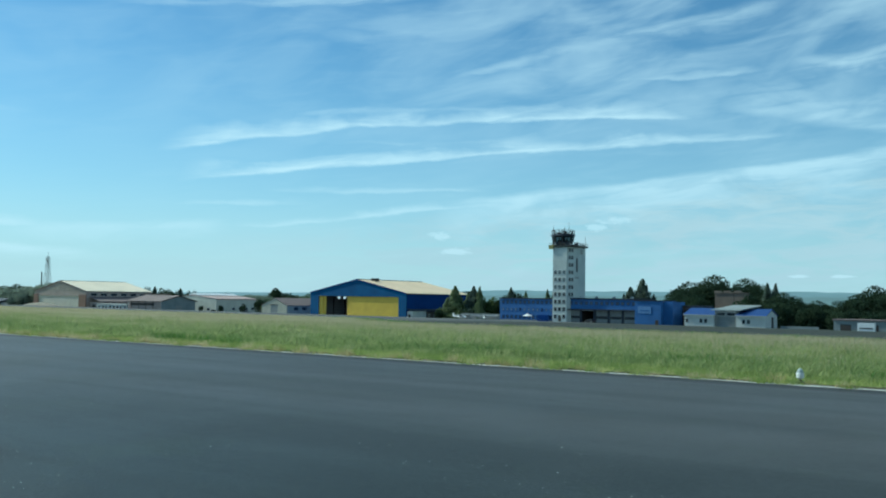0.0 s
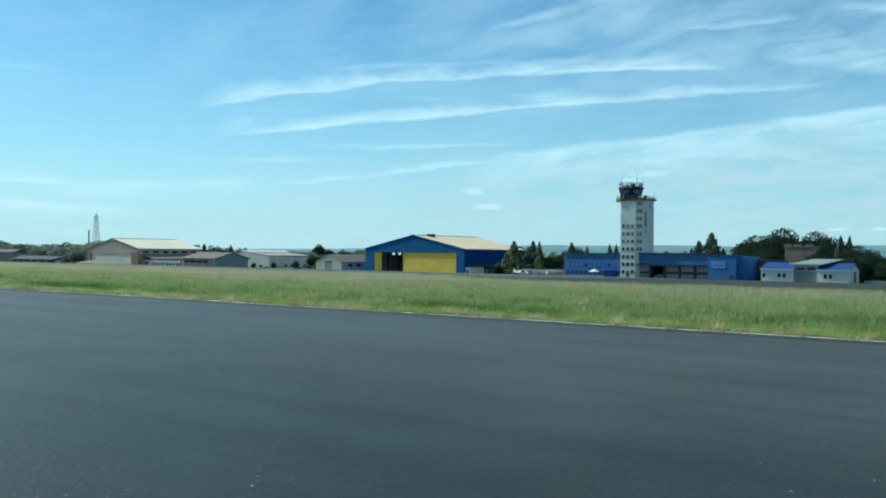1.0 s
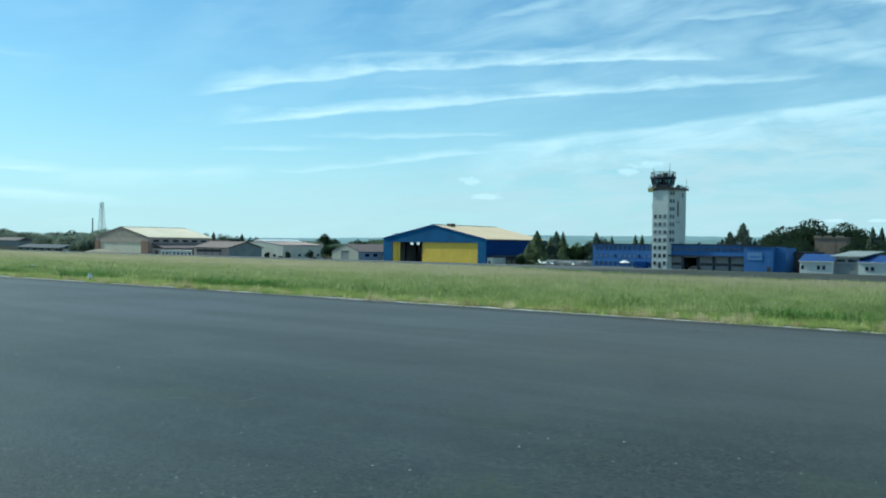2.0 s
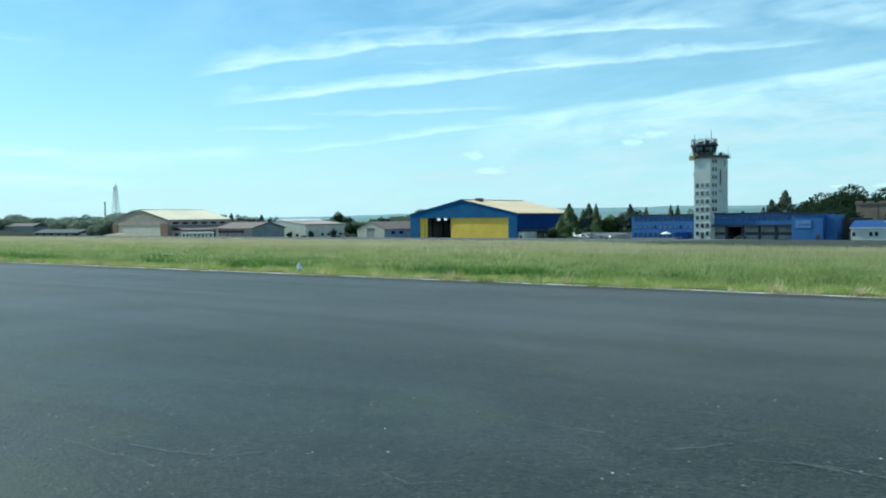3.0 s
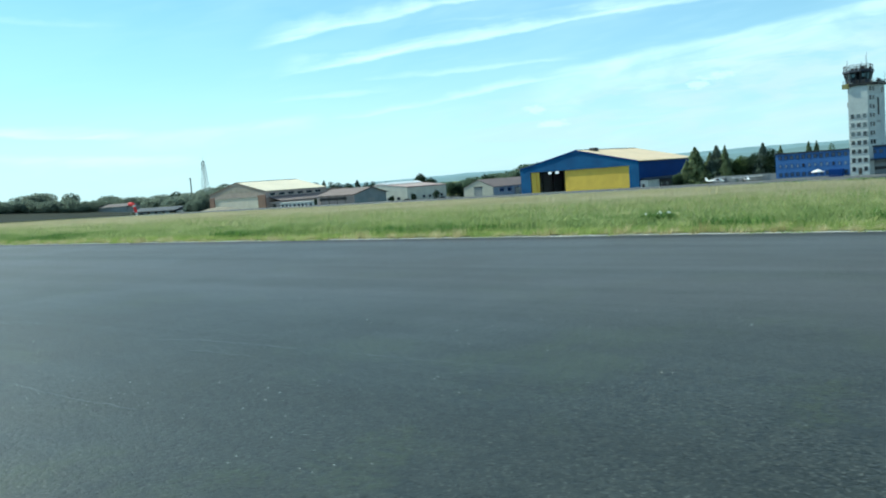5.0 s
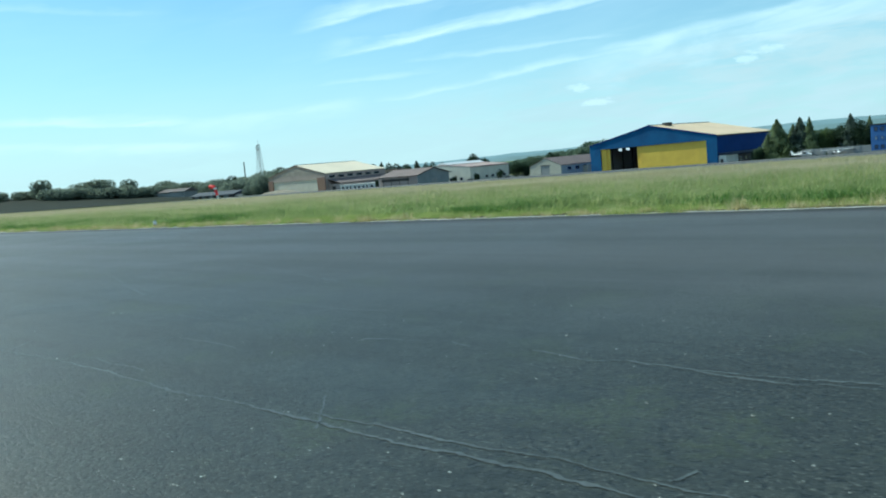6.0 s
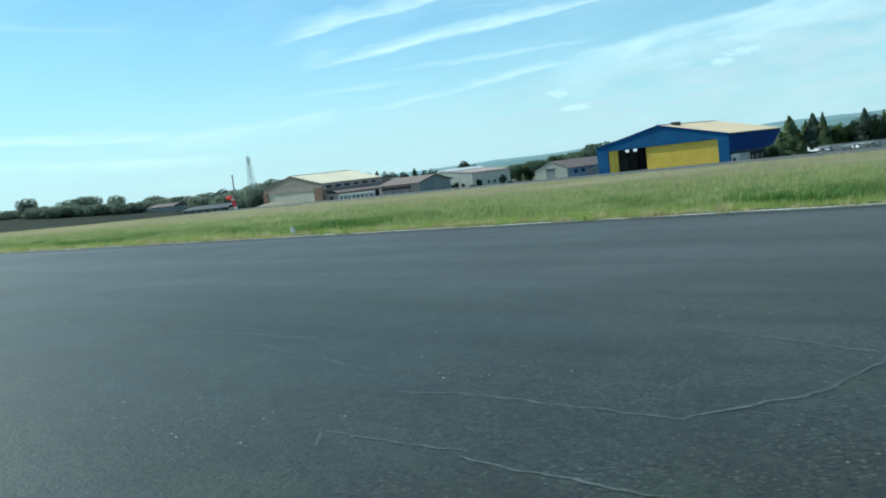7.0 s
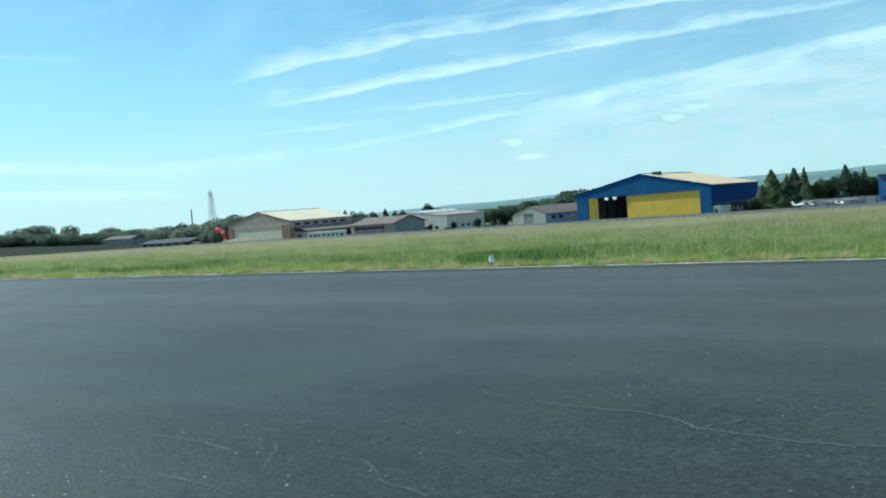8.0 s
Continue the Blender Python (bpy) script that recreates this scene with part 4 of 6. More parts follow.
def shed():
    x0, x1, y0, y1, z0, eave, apex = -325.2, -307.6, 326.0, 372.0, -8.2, -3.1, 0.45
    xm = (x0 + x1) / 2
    h = thing("shed", (xm, y0, z0), "cream gabled shed with a long brown roof", "shed")
    part("front_wall", gable_front(x0, x1, z0, eave, apex, xm - 2.6, xm + 2.4, z0 + 5.2, y0, 0.35), CREAM_WALL, h)
    part("door", box(xm - 2.6, xm + 2.4, y0 + 0.12, y0 + 0.25, z0, z0 + 5.2), GREY_WALL, h)
    part("door_head", box(xm - 2.9, xm + 2.7, y0 - 0.12, y0 - 0.01, z0 + 5.2, z0 + 5.5), DARK_WALL, h)
    part("side_wall", box(x1 - 0.3, x1, y0 + 0.35, y1, z0, eave), PALE_BOARD, h, "faded pale blue boarded side wall")
    part("side_wall", box(x0, x0 + 0.3, y0 + 0.35, y1, z0, eave), CREAM_WALL, h)
    part("back_wall", prism([(x0, y1, z0), (x1, y1, z0), (x1, y1, eave), (xm, y1, apex), (x0, y1, eave)], (0, 0.3, 0)), CREAM_WALL, h)
    for s in (x1 + 0.6, x0 - 0.4):
        part("roof", roof_slab(s, xm, eave - 0.2, apex + 0.02, y0 - 0.2, y1 + 0.4, 0.2), BROWN_ROOF, h)
    for y in np.arange(y0 + 5, y1 - 4, 6.5):
        window_side(h, y, y + 3.6, z0 + 2.4, z0 + 4.2, x1)
    part("porch", box(x1, x1 + 2.4, y0 + 18, y0 + 26, z0, z0 + 3.8), CREAM_WALL, h)


barn()
hall()
shed()


# ---- the tower ----
def control_tower():
    z0, storey, deck_z = -6.9, 2.8, 22.3
    h = thing("control_tower", (-140, 300, z0), "tall off-white control tower with a dark glazed cab and antennas", "control tower")
    bay0, bay1 = -143.3, -137.5
    body = [(-143.6, 298.2, z0), (bay1, 298.2, z0), (-135.3, 303.2, z0), (-135.3, 309.5, z0), (-143.6, 309.5, z0)]
    part("shaft", prism(body, (0, 0, deck_z - z0)), TOWER_WALL, h)
    bay = part("stair_bay", box(bay0, bay1, 297.2, 298.2, z0, deck_z - 0.6), TOWER_WALL, h, "pale projecting window bay")
    for k in range(7):
        for c in range(3):
            x = bay0 + 0.50 + c * 1.78
            zc = -6.1 + 1.75 + k * storey
            if k == 0 and c == 1:
                part("door", box(x + 0.15, x + 1.2, 297.1, 297.2, -6.1, -3.9), DARK_WALL, bay, "dark entrance door")
            else:
                window(bay, x, x + 1.32, zc - 0.80, zc + 0.80, 297.16, pane=PALE_PANE if k > 3 and (k + c) % 3 else None)
    # paired windows in the slanted wall
    d = Vector((-135.3 - bay1, 303.2 - 298.2, 0))
    wide = d.length
    d.normalize()
    out = Vector((d.y, -d.x, 0))
    for k in range(3, 10):
        zc = -6.1 + 1.75 + k * storey
        for a in (0.25, 1.60):
            c0 = Vector((bay1, 298.2, zc - 0.7)) + d * a
            q = [c0, c0 + d * 1.15, c0 + d * 1.15 + Vector((0, 0, 1.5)), c0 + Vector((0, 0, 1.5))]
            f = part("window", prism([p + out * 0.0 for p in q], out * 0.05), FRAME, h)
            qi = [c0 + d * 0.08 + Vector((0, 0, 0.08)), c0 + d * 1.07 + Vector((0, 0, 0.08)), c0 + d * 1.07 + Vector((0, 0, 1.42)), c0 + d * 0.08 + Vector((0, 0, 1.42))]
            part("pane", prism([p + out * 0.05 for p in qi], out * 0.012), WINDOW, f, "dark glass pane")
    # upright sign board on the slanted wall, writing too small to read
    c0 = Vector((bay1, 298.2, 12.6)) + d * 4.15
    part("sign_bar", prism([c0, c0 + d * 0.62, c0 + d * 0.62 + Vector((0, 0, 5.4)), c0 + Vector((0, 0, 5.4))], out * 0.12), DARK_STEEL, h, "tall dark bar of lettering")
    c0 = Vector((bay1, 298.2, 10.2)) + d * 3.6
    part("sign_bar", prism([c0, c0 + d * 1.8, c0 + d * 1.8 + Vector((0, 0, 0.6)), c0 + Vector((0, 0, 0.6))], out * 0.05), GREY_WALL, h)
    # deck with rail
    deck = part("deck", box(-144.6, -134.6, 296.9, 310.3, deck_z, deck_z + 0.45), ROOF_EDGE, h)
    part("deck_edge", box(-144.7, -134.5, 296.8, 296.9, deck_z + 0.05, deck_z + 0.5), DARK_STEEL, deck)
    part("deck_edge", box(-134.6, -134.5, 296.9, 310.3, deck_z + 0.05, deck_z + 0.5), DARK_STEEL, deck)
    rail = bmesh.new()
    for z in (deck_z + 0.95, deck_z + 1.45):
        box(-144.6, -134.6, 296.9, 296.96, z, z + 0.07, rail)
        box(-134.66, -134.6, 296.9, 310.3, z, z + 0.07, rail)
        box(-144.6, -144.54, 296.9, 310.3, z, z + 0.07, rail)
    part("handrail", rail, DARK_STEEL, deck)
    for x in np.arange(-144.57, -134.0, 1.29):
        part("rail_post", box(x - 0.04, x + 0.04, 296.89, 296.97, deck_z + 0.45, deck_z + 1.45), DARK_STEEL, deck)
    for y in np.arange(298.5, 310.4, 1.66):
        part("rail_post", box(-134.67, -134.59, y - 0.04, y + 0.04, deck_z + 0.45, deck_z + 1.45), DARK_STEEL, deck)
    part("cable_box", box(-144.9, -142.9, 296.6, 298.0, deck_z - 0.9, deck_z + 0.6, soft=0.05), KHAKI, h, "faded yellow box on the deck corner")
    part("floodlight", box(-143.95, -143.6, 298.4, 299.4, 15.6, 17.2, soft=0.08), GALV, h)
    for dx, dz in ((0.1, 20.6), (0.1, 19.6)):
        part("bracket_dish", box(-135.6, -134.8, 305.2, 306.2, dz, dz + 0.8, soft=0.1), GALV, h)
    for k, (px, py) in enumerate(((-142.2, 297.4), (-140.4, 297.4), (-138.6, 297.4), (-136.2, 297.4), (-135.1, 299.2), (-135.1, 301.0), (-135.1, 304.4), (-135.1, 307.0), (-144.0, 299.0), (-144.0, 303.0))):
        wide, tall = 0.25 + 0.10 * (k % 3), 0.5 + 0.22 * (k * 7 % 4)
        part("deck_cabinet", box(px - wide, px + wide, py - 0.3, py + 0.3, deck_z + 0.45, deck_z + 0.45 + tall, soft=0.04), DARK_STEEL if k % 3 else GALV, h)
    # cab: octagonal, walls leaning out, dark glazing between mullions
    cx, cy = -141.0, 301.2
    c0z = deck_z + 0.45

    def ring(r, z):
        return [Vector((cx + r * math.cos(radians(22.5 + 45 * i)), cy + r * math.sin(radians(22.5 + 45 * i)), z)) for i in range(8)]

    def drum(r0, z0_, r1, z1_, closed=True):
        b = bmesh.new()
        lo, hi = [b.verts.new(p) for p in ring(r0, z0_)], [b.verts.new(p) for p in ring(r1, z1_)]
        for i in range(8):
            b.faces.new((lo[i], lo[(i + 1) % 8], hi[(i + 1) % 8], hi[i]))
        if closed:
            b.faces.new(lo[::-1])
            b.faces.new(hi)
        return b

    cab = part("cab", drum(3.75, c0z, 3.75, c0z + 1.3), ROOF_EDGE, h, "dark cab base")
    part("cab_glazing", drum(3.7, c0z + 1.3, 4.25, c0z + 3.7, False), CAB_GLASS, cab, "tinted outward-leaning glazing")
    part("cab_console", drum(2.2, c0z + 1.3, 2.0, c0z + 2.2), ROOF_EDGE, cab, "dark controller desk")
    part("cab_core", drum(0.7, c0z + 1.3, 0.7, c0z + 3.7), ROOF_EDGE, cab)
    lo, hi = ring(3.76, c0z + 1.3), ring(4.31, c0z + 3.7)
    for i in range(8):
        part("mullion", tube(lo[i], hi[i], 0.17, 0.17, 6), DARK_STEEL, cab)
        m0, m1 = (lo[i] + lo[(i + 1) % 8]) / 2, (hi[i] + hi[(i + 1) % 8]) / 2
        part("mullion", tube(m0, m1, 0.11, 0.11, 6), DARK_STEEL, cab)
    part("cab_roof", drum(4.75, c0z + 3.7, 4.6, c0z + 4.35), ROOF_EDGE, cab)
    top = c0z + 4.35
    rr = bmesh.new()
    lo, hi = ring(4.3, top), ring(4.3, top + 1.6)
    for i in range(8):
        tube(lo[i], hi[i], 0.10, 0.10, 6, rr)
        for z in (0.55, 1.1, 1.6):
            tube(lo[i] + Vector((0, 0, z)), lo[(i + 1) % 8] + Vector((0, 0, z)), 0.09, 0.09, 6, rr)
    part("roof_rail", rr, DARK_STEEL, cab)
    for px, py, b, tall, r in ((-143.3, 297.5, deck_z + 0.4, 7.6, 0.13), (-138.7, 301.5, top, 4.6, 0.10), (-139.6, 299.5, top, 2.8, 0.07), (-137.6, 302.2, top, 2.0, 0.06),
                               (-142.4, 301.0, top, 2.2, 0.06), (-141.1, 300.2, top, 1.8, 0.06), (-134.9, 308.6, deck_z + 0.4, 3.8, 0.07), (-138.2, 300.4, top, 5.4, 0.05)):
        a = part("antenna", tube((px, py, b), (px, py, b + tall), r, r * 0.5, 8), DARK_STEEL, h)
        part("antenna_mount", box(px - 0.18, px + 0.18, py - 0.18, py + 0.18, b, b + 0.5), DARK_STEEL, a)
    for px, py, s in ((-142.6, 300.6, 0.9), (-139.0, 298.8, 1.2), (-137.4, 301.4, 0.8), (-141.0, 298.6, 0.7), (-139.9, 301.6, 0.8), (-140.8, 303.0, 0.9)):
        part("roof_unit", box(px - s / 2, px + s / 2, py - s / 2, py + s / 2, top, top + s, soft=0.05), DARK_STEEL, h)


control_tower()


# ---- the blue terminal ----
def terminal_wing():
    x0, x1, y0, y1, z0, top = -167.8, -143.7, 300.0, 312.0, -6.9, 2.1
    h = thing("terminal_wing", ((x0 + x1) / 2, y0, z0), "three-storey bright blue building wing with dark windows", "building")
    part("wall", box(x0, x1, y0, y1, z0, top), TERMINAL_BLUE, h)
    part("roof_edge", box(x0 - 0.3, x1, y0 - 0.35, y1 + 0.3, top, top + 0.45), ROOF_EDGE, h)
    for k, zb in enumerate((-5.6, -2.75, 0.15)):
        for i, x in enumerate(np.linspace(x0 + 1.0, x1 - 2.2, 12)):
            if k == 0 and i in (9, 10):
                continue
            if k == 1:
                window(h, x + 0.15, x + 0.95, zb + 0.1, zb + 1.35, y0 - 0.03, trim=BLUE_DARKENED, pane=WINDOW if i in (4, 9) else BLIND)
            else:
                window(h, x, x + 1.15, zb, zb + 1.4, y0 - 0.03, trim=BLUE_DARKENED, pane=BLUE_PANE)
    part("porch", box(x1 - 6.4, x1 - 2.2, y0 - 2.2, y0 - 0.01, z0, z0 + 3.0), BLUE_DARKENED, h, "dark blue entrance porch")
    part("plinth", box(x0 - 0.05, x1, y0 - 0.06, y0 - 0.01, z0, -6.0), GREY_WALL, h)


def garage_block():
    x0, x1, y0, y1, z0, top = -138.2, -110.6, 299.6, 316.0, -6.9, 2.3
    h = thing("fire_station", ((x0 + x1) / 2, y0, z0), "blue fire station block with grey roller shutters, one open", "building")
    part("upper_wall", box(x0, x1, y0, y1, -1.3, top), TERMINAL_BLUE, h)
    part("roof_edge", box(x0, x1 + 0.3, y0 - 0.4, y1 + 0.3, top, top + 0.5), ROOF_EDGE, h)
    part("canopy", box(x0, x1, y0 - 1.6, y0 - 0.01, -1.75, -1.3), ROOF_EDGE, h, "dark canopy over the shutters")
    part("back_wall", box(x0, x1, y1 - 0.3, y1, z0, -1.3), GREY_WALL, h)
    n = 5
    step = (x1 - x0) / n
    for i in range(n + 1):
        x = x0 + i * step
        part("pier", box(x - 0.45, x + 0.45, y0, y0 + 0.6, z0, -1.3), ROOF_EDGE, h, "dark pier between shutters")
    for i in range(n):
        a, b = x0 + i * step + 0.35, x0 + (i + 1) * step - 0.35
        if i == 1:
            part("shutter", box(a, b, y0 + 0.3, y0 + 0.45, -2.1, -1.3), SHUTTER, h, "rolled-up shutter")
            continue
        s = part("shutter", box(a, b, y0 + 0.3, y0 + 0.45, z0, -1.3), SHUTTER, h)
        part("shutter_window", box(a + 0.3, b - 0.3, y0 + 0.27, y0 + 0.295, -4.9, -3.9), WINDOW, s)
    part("party_wall", box(x0 + step - 0.2, x0 + step + 0.2, y0 + 0.6, y1 - 0.3, z0, -1.3), DARK_WALL, h)
    part("party_wall", box(x0 + 2 * step - 0.2, x0 + 2 * step + 0.2, y0 + 0.6, y1 - 0.3, z0, -1.3), DARK_WALL, h)
    for x in np.linspace(x0 + 0.9, x1 - 2.0, 13):
        window(h, x, x + 1.25, 0.25, 1.55, y0 - 0.03, trim=BLUE_DARKENED, pane=BLUE_PANE)
    for i in range(4):
        x = x0 + 2 + i * 7
        part("roof_vent", box(x, x + 1.0, y0 + 5, y0 + 6, top + 0.5, top + 1.2, soft=0.05), GALV, h)


def blue_end_block():
    x0, x1, y0, y1, z0, top = -110.55, -101.0, 297.0, 314.0, -7.0, 2.05
    h = thing("office_block", ((x0 + x1) / 2, y0, z0), "blue cube-shaped office block with a pale sign", "building")
    part("wall", box(x0, x1, y0, y1, z0, top), TERMINAL_BLUE, h)
    part("side_wing", box(x1 + 0.01, x1 + 3.4, y0 + 3.0, y1, z0, top - 0.25), TERMINAL_BLUE, h)
    part("roof_edge", box(x0 - 0.2, x1 + 0.2, y0 - 0.25, y1 + 0.2, top, top + 0.3), ROOF_EDGE, h)
    sign = part("sign", box(x0 + 1.2, x0 + 6.0, y0 - 0.14, y0 - 0.02, -2.4, 0.1), SIGN_BLUE, h, "pale sign board")
    part("sign_bar", box(x0 + 2.0, x0 + 5.6, y0 - 0.17, y0 - 0.145, -1.6, -1.2), TERMINAL_BLUE, sign)
    part("door", box(x1 - 2.0, x1 - 0.8, y0 - 0.07, y0 - 0.01, z0, -4.7), DARK_WALL, h)


terminal_wing()
garage_block()
blue_end_block()


def dark_store():
    h = thing("store_building", (-96.0, 312, -7.1), "dark brown flat-roofed store beside the blue block", "building")
    part("wall", box(-97.5, -91.0, 311.0, 326.0, -7.1, 0.2), DARK_WALL, h)
    part("roof", box(-97.8, -90.7, 310.7, 326.3, 0.2, 0.55), ROOF_EDGE, h)
    part("door", box(-95.6, -93.0, 310.9, 311.0, -7.1, -4.0), GREY_WALL, h)


dark_store()


def white_house():
    z0, eave = -7.0, -2.45
    y0, y1 = 298.0, 316.0
    ym = (y0 + y1) / 2
    h = thing("house", (-79, y0, z0), "long white single-storey house with bright blue roofs", "house")
    for a, b in ((-92.8, -82.6), (-75.2, -65.7)):
        wing = part("wing_wall", prism([(a, y0, z0), (a, y1, z0), (a, y1, eave), (a, ym, -0.4), (a, y0, eave)], (b - a, 0, 0)), HOUSE_WALL, h)
        for s in (y0 - 0.5, y1 + 0.5):
            part("wing_roof", roof_slab_x(s, ym, eave - 0.12, -0.3, a - 0.4, b + 0.4), BLUE_ROOF, h, "bright blue sheet roof")
        part("fascia", box(a - 0.35, b + 0.35, y0 - 0.6, y0 - 0.5, eave - 0.25, eave + 0.08), FRAME, wing)
    for x in (-92.5, -87.6, -86.0, -73.3, -71.7):
        window(h, x, x + 1.15, -5.2, -3.7, y0 - 0.04)
    part("gable_door", box(-65.71, -65.60, 307.0, 310.0, z0, -2.9), DARK_WALL, h, "tall dark door in the gable")
    mid = part("centre_wall", box(-82.59, -75.21, y0 + 1.2, y1, z0, -1.0), GREY_WALL, h, "grey central link with a dark window band")
    for x in (-82.0, -78.6):
        window(mid, x, x + 2.9, -2.6, -1.5, y0 + 1.16)
    part("shutter", box(-81.8, -76.0, y0 + 1.1, y0 + 1.18, z0, -3.0), SHUTTER, mid)
    part("centre_roof", prism([(-83.8, y0 + 0.3, -0.85), (-74.0, y0 + 0.3, -0.85), (-74.0, y0 + 0.3, -0.55), (-83.8, y0 + 0.3, -0.55)], (4.5, 12.5, 1.7)), TEAL_WALL, h, "grey monopitch roof")


def tan_block():
    h = thing("water_tower_block", (-99.8, 384, -8), "square tan concrete tower block above the trees", "tower")
    part("wall", box(-106.0, -93.7, 384, 394, -8, 6.0), TAN_BLOCK, h)
    part("parapet", box(-106.3, -93.4, 383.7, 394.3, 6.0, 6.4), TAN_BLOCK, h)
    for x in (-106.3, -102.2, -97.6):
        part("merlon", box(x, x + 2.6, 383.7, 386.0, 6.4, 7.1), TAN_BLOCK, h)
    part("panel_joint", box(-97.9, -97.7, 383.93, 383.99, -8, 6.0), DARK_WALL, h)


white_house()
tan_block()


def low_stores():
    h = thing("low_store", (-34, 306, -7), "low weathered grey store with a flat roof", "building")
    part("wall", box(-46, -14, 306, 316, -7.2, -3.3), TEAL_WALL, h)
    part("roof", box(-46.4, -13.6, 305.6, 316.4, -3.3, -2.9), BROWN_ROOF, h)
    for x in (-44, -36, -28, -20):
        part("door", box(x, x + 3.2, 305.93, 305.99, -7.0, -4.6), DARK_WALL, h)
    c = thing("container", (-35, 300, -6.8), "white steel container with a dark stripe", "container")
    part("body", box(-38.0, -33.0, 298.5, 301.0, -6.75, -3.9, soft=0.05), WHITE_PAINT, c)
    part("stripe", box(-37.4, -33.6, 298.43, 298.49, -5.7, -5.3), DARK_STEEL, c)
    wll = thing("low_wall", (-56, 303, -6.8), "low grey concrete wall beside the house", "wall")
    part("panel", box(-62, -50, 303, 303.3, -6.9, -5.6), TEAL_WALL, wll)


low_stores()


def grey_wall():
    h = thing("boundary_wall", (-183, 316, -7.4), "long low grey concrete panel wall", "wall")
    for x in np.arange(-196, -168, 4.0):
        part("panel", box(x, x + 3.8, 316, 316.2, -7.5, -4.4), GREY_WALL, h)
        part("post", box(x + 3.8, x + 4.0, 315.9, 316.3, -7.5, -4.3), TEAL_WALL, h)


grey_wall()


# ---- far low building, mast, chimney ----
def left_store():
    x0, x1, y0, z0 = -618.0, -566.0, 322.0, -9.0
    h = thing("long_store", ((x0 + x1) / 2, y0, z0), "long low dark-roofed store with a pale end", "building")
    part("wall", box(x0, x1, y0, y0 + 14, z0, -5.0), DARK_WALL, h)
    part("roof", prism([(x0 - 1, y0 - 1, -5.1), (x0 - 1, y0 + 15, -5.1), (x0 - 1, y0 + 7, -2.8)], (x1 - x0 + 2, 0, 0)), ROOF_EDGE, h)
    part("end_wall", box(x1, x1 + 9, y0 + 1, y0 + 10, z0, -5.6), GREY_WALL, h)
    for x in np.arange(x0 + 4, x1 - 6, 9.0):
        part("door", box(x, x + 5.5, y0 - 0.1, y0 - 0.02, z0, -5.8), TEAL_WALL, h)


def lattice_mast(x, y, z0, top):
    h = thing("lattice_mast", (x, y, z0), "tall grey steel lattice mast", "mast")

    def half(z):
        return 3.3 + (0.8 - 3.3) * (z - z0) / (top - 4 - z0)

    levels = np.linspace(z0, top - 4, 12)
    for sx in (-1, 1):
        for sy in (-1, 1):
            part("leg", tube((x + sx * half(z0), y + sy * half(z0), z0), (x + sx * 0.8, y + sy * 0.8, top - 4), 0.17, 0.13, 6), MAST, h)
    br = bmesh.new()
    for a, b in zip(levels, levels[1:]):
        ha, hb = half(a), half(b)
        for p, q in (((-1, -1), (1, -1)), ((1, -1), (1, 1)), ((1, 1), (-1, 1)), ((-1, 1), (-1, -1))):
            for s, t in ((p, q), (q, p)):
                tube((x + s[0] * ha, y + s[1] * ha, a), (x + t[0] * hb, y + t[1] * hb, b), 0.07, 0.07, 4, br)
            tube((x + p[0] * hb, y + p[1] * hb, b), (x + q[0] * hb, y + q[1] * hb, b), 0.07, 0.07, 4, br)
    part("bracing", br, MAST, h)
    part("antenna", tube((x, y, top - 4), (x, y, top), 0.12, 0.05), GALV, h)
    part("cross_arm", box(x - 3.4, x + 1.6, y - 0.12, y + 0.12, top - 7.4, top - 7.15), MAST, h)
    part("platform", box(x - 0.95, x + 0.95, y - 0.95, y + 0.95, top - 8.2, top - 8.08), MAST, h)
    for dz, dx in ((9, 1.0), (7, -1.0), (12, -1.3)):
        part("aerial_panel", box(x + dx - 0.25, x + dx + 0.25, y - 1.5, y - 1.2, top - dz, top - dz + 1.7, soft=0.06), MAST, h)


def chimney(x, y, z0, top):
    h = thing("chimney", (x, y, z0), "slim dark steel chimney", "chimney")
    part("flue", tube((x, y, z0), (x, y, top), 0.75, 0.6, 12), DARK_STEEL, h)
    part("rim", tube((x, y, top - 0.4), (x, y, top + 0.2), 0.85, 0.85, 12), DARK_STEEL, h)


def far_barn():
    x0, x1, y0, z0 = -772.0, -722.0, 378.0, -7.0
    h = thing("far_barn", ((x0 + x1) / 2, y0, z0), "long low grey barn with an old mauve roof", "barn")
    part("wall", box(x0, x1, y0, y0 + 12, z0, -1.4), GREY_WALL, h)
    part("roof", prism([(x0 - 1, y0 - 1, -1.0), (x0 - 1, y0 + 13, -1.0), (x0 - 1, y0 + 6, 1.5)], (x1 - x0 + 2, 0, 0)), OLD_ROOF, h)


left_store()
far_barn()
lattice_mast(-692, 435, -8, 36.6)
chimney(-860, 534, -8, 22.7)


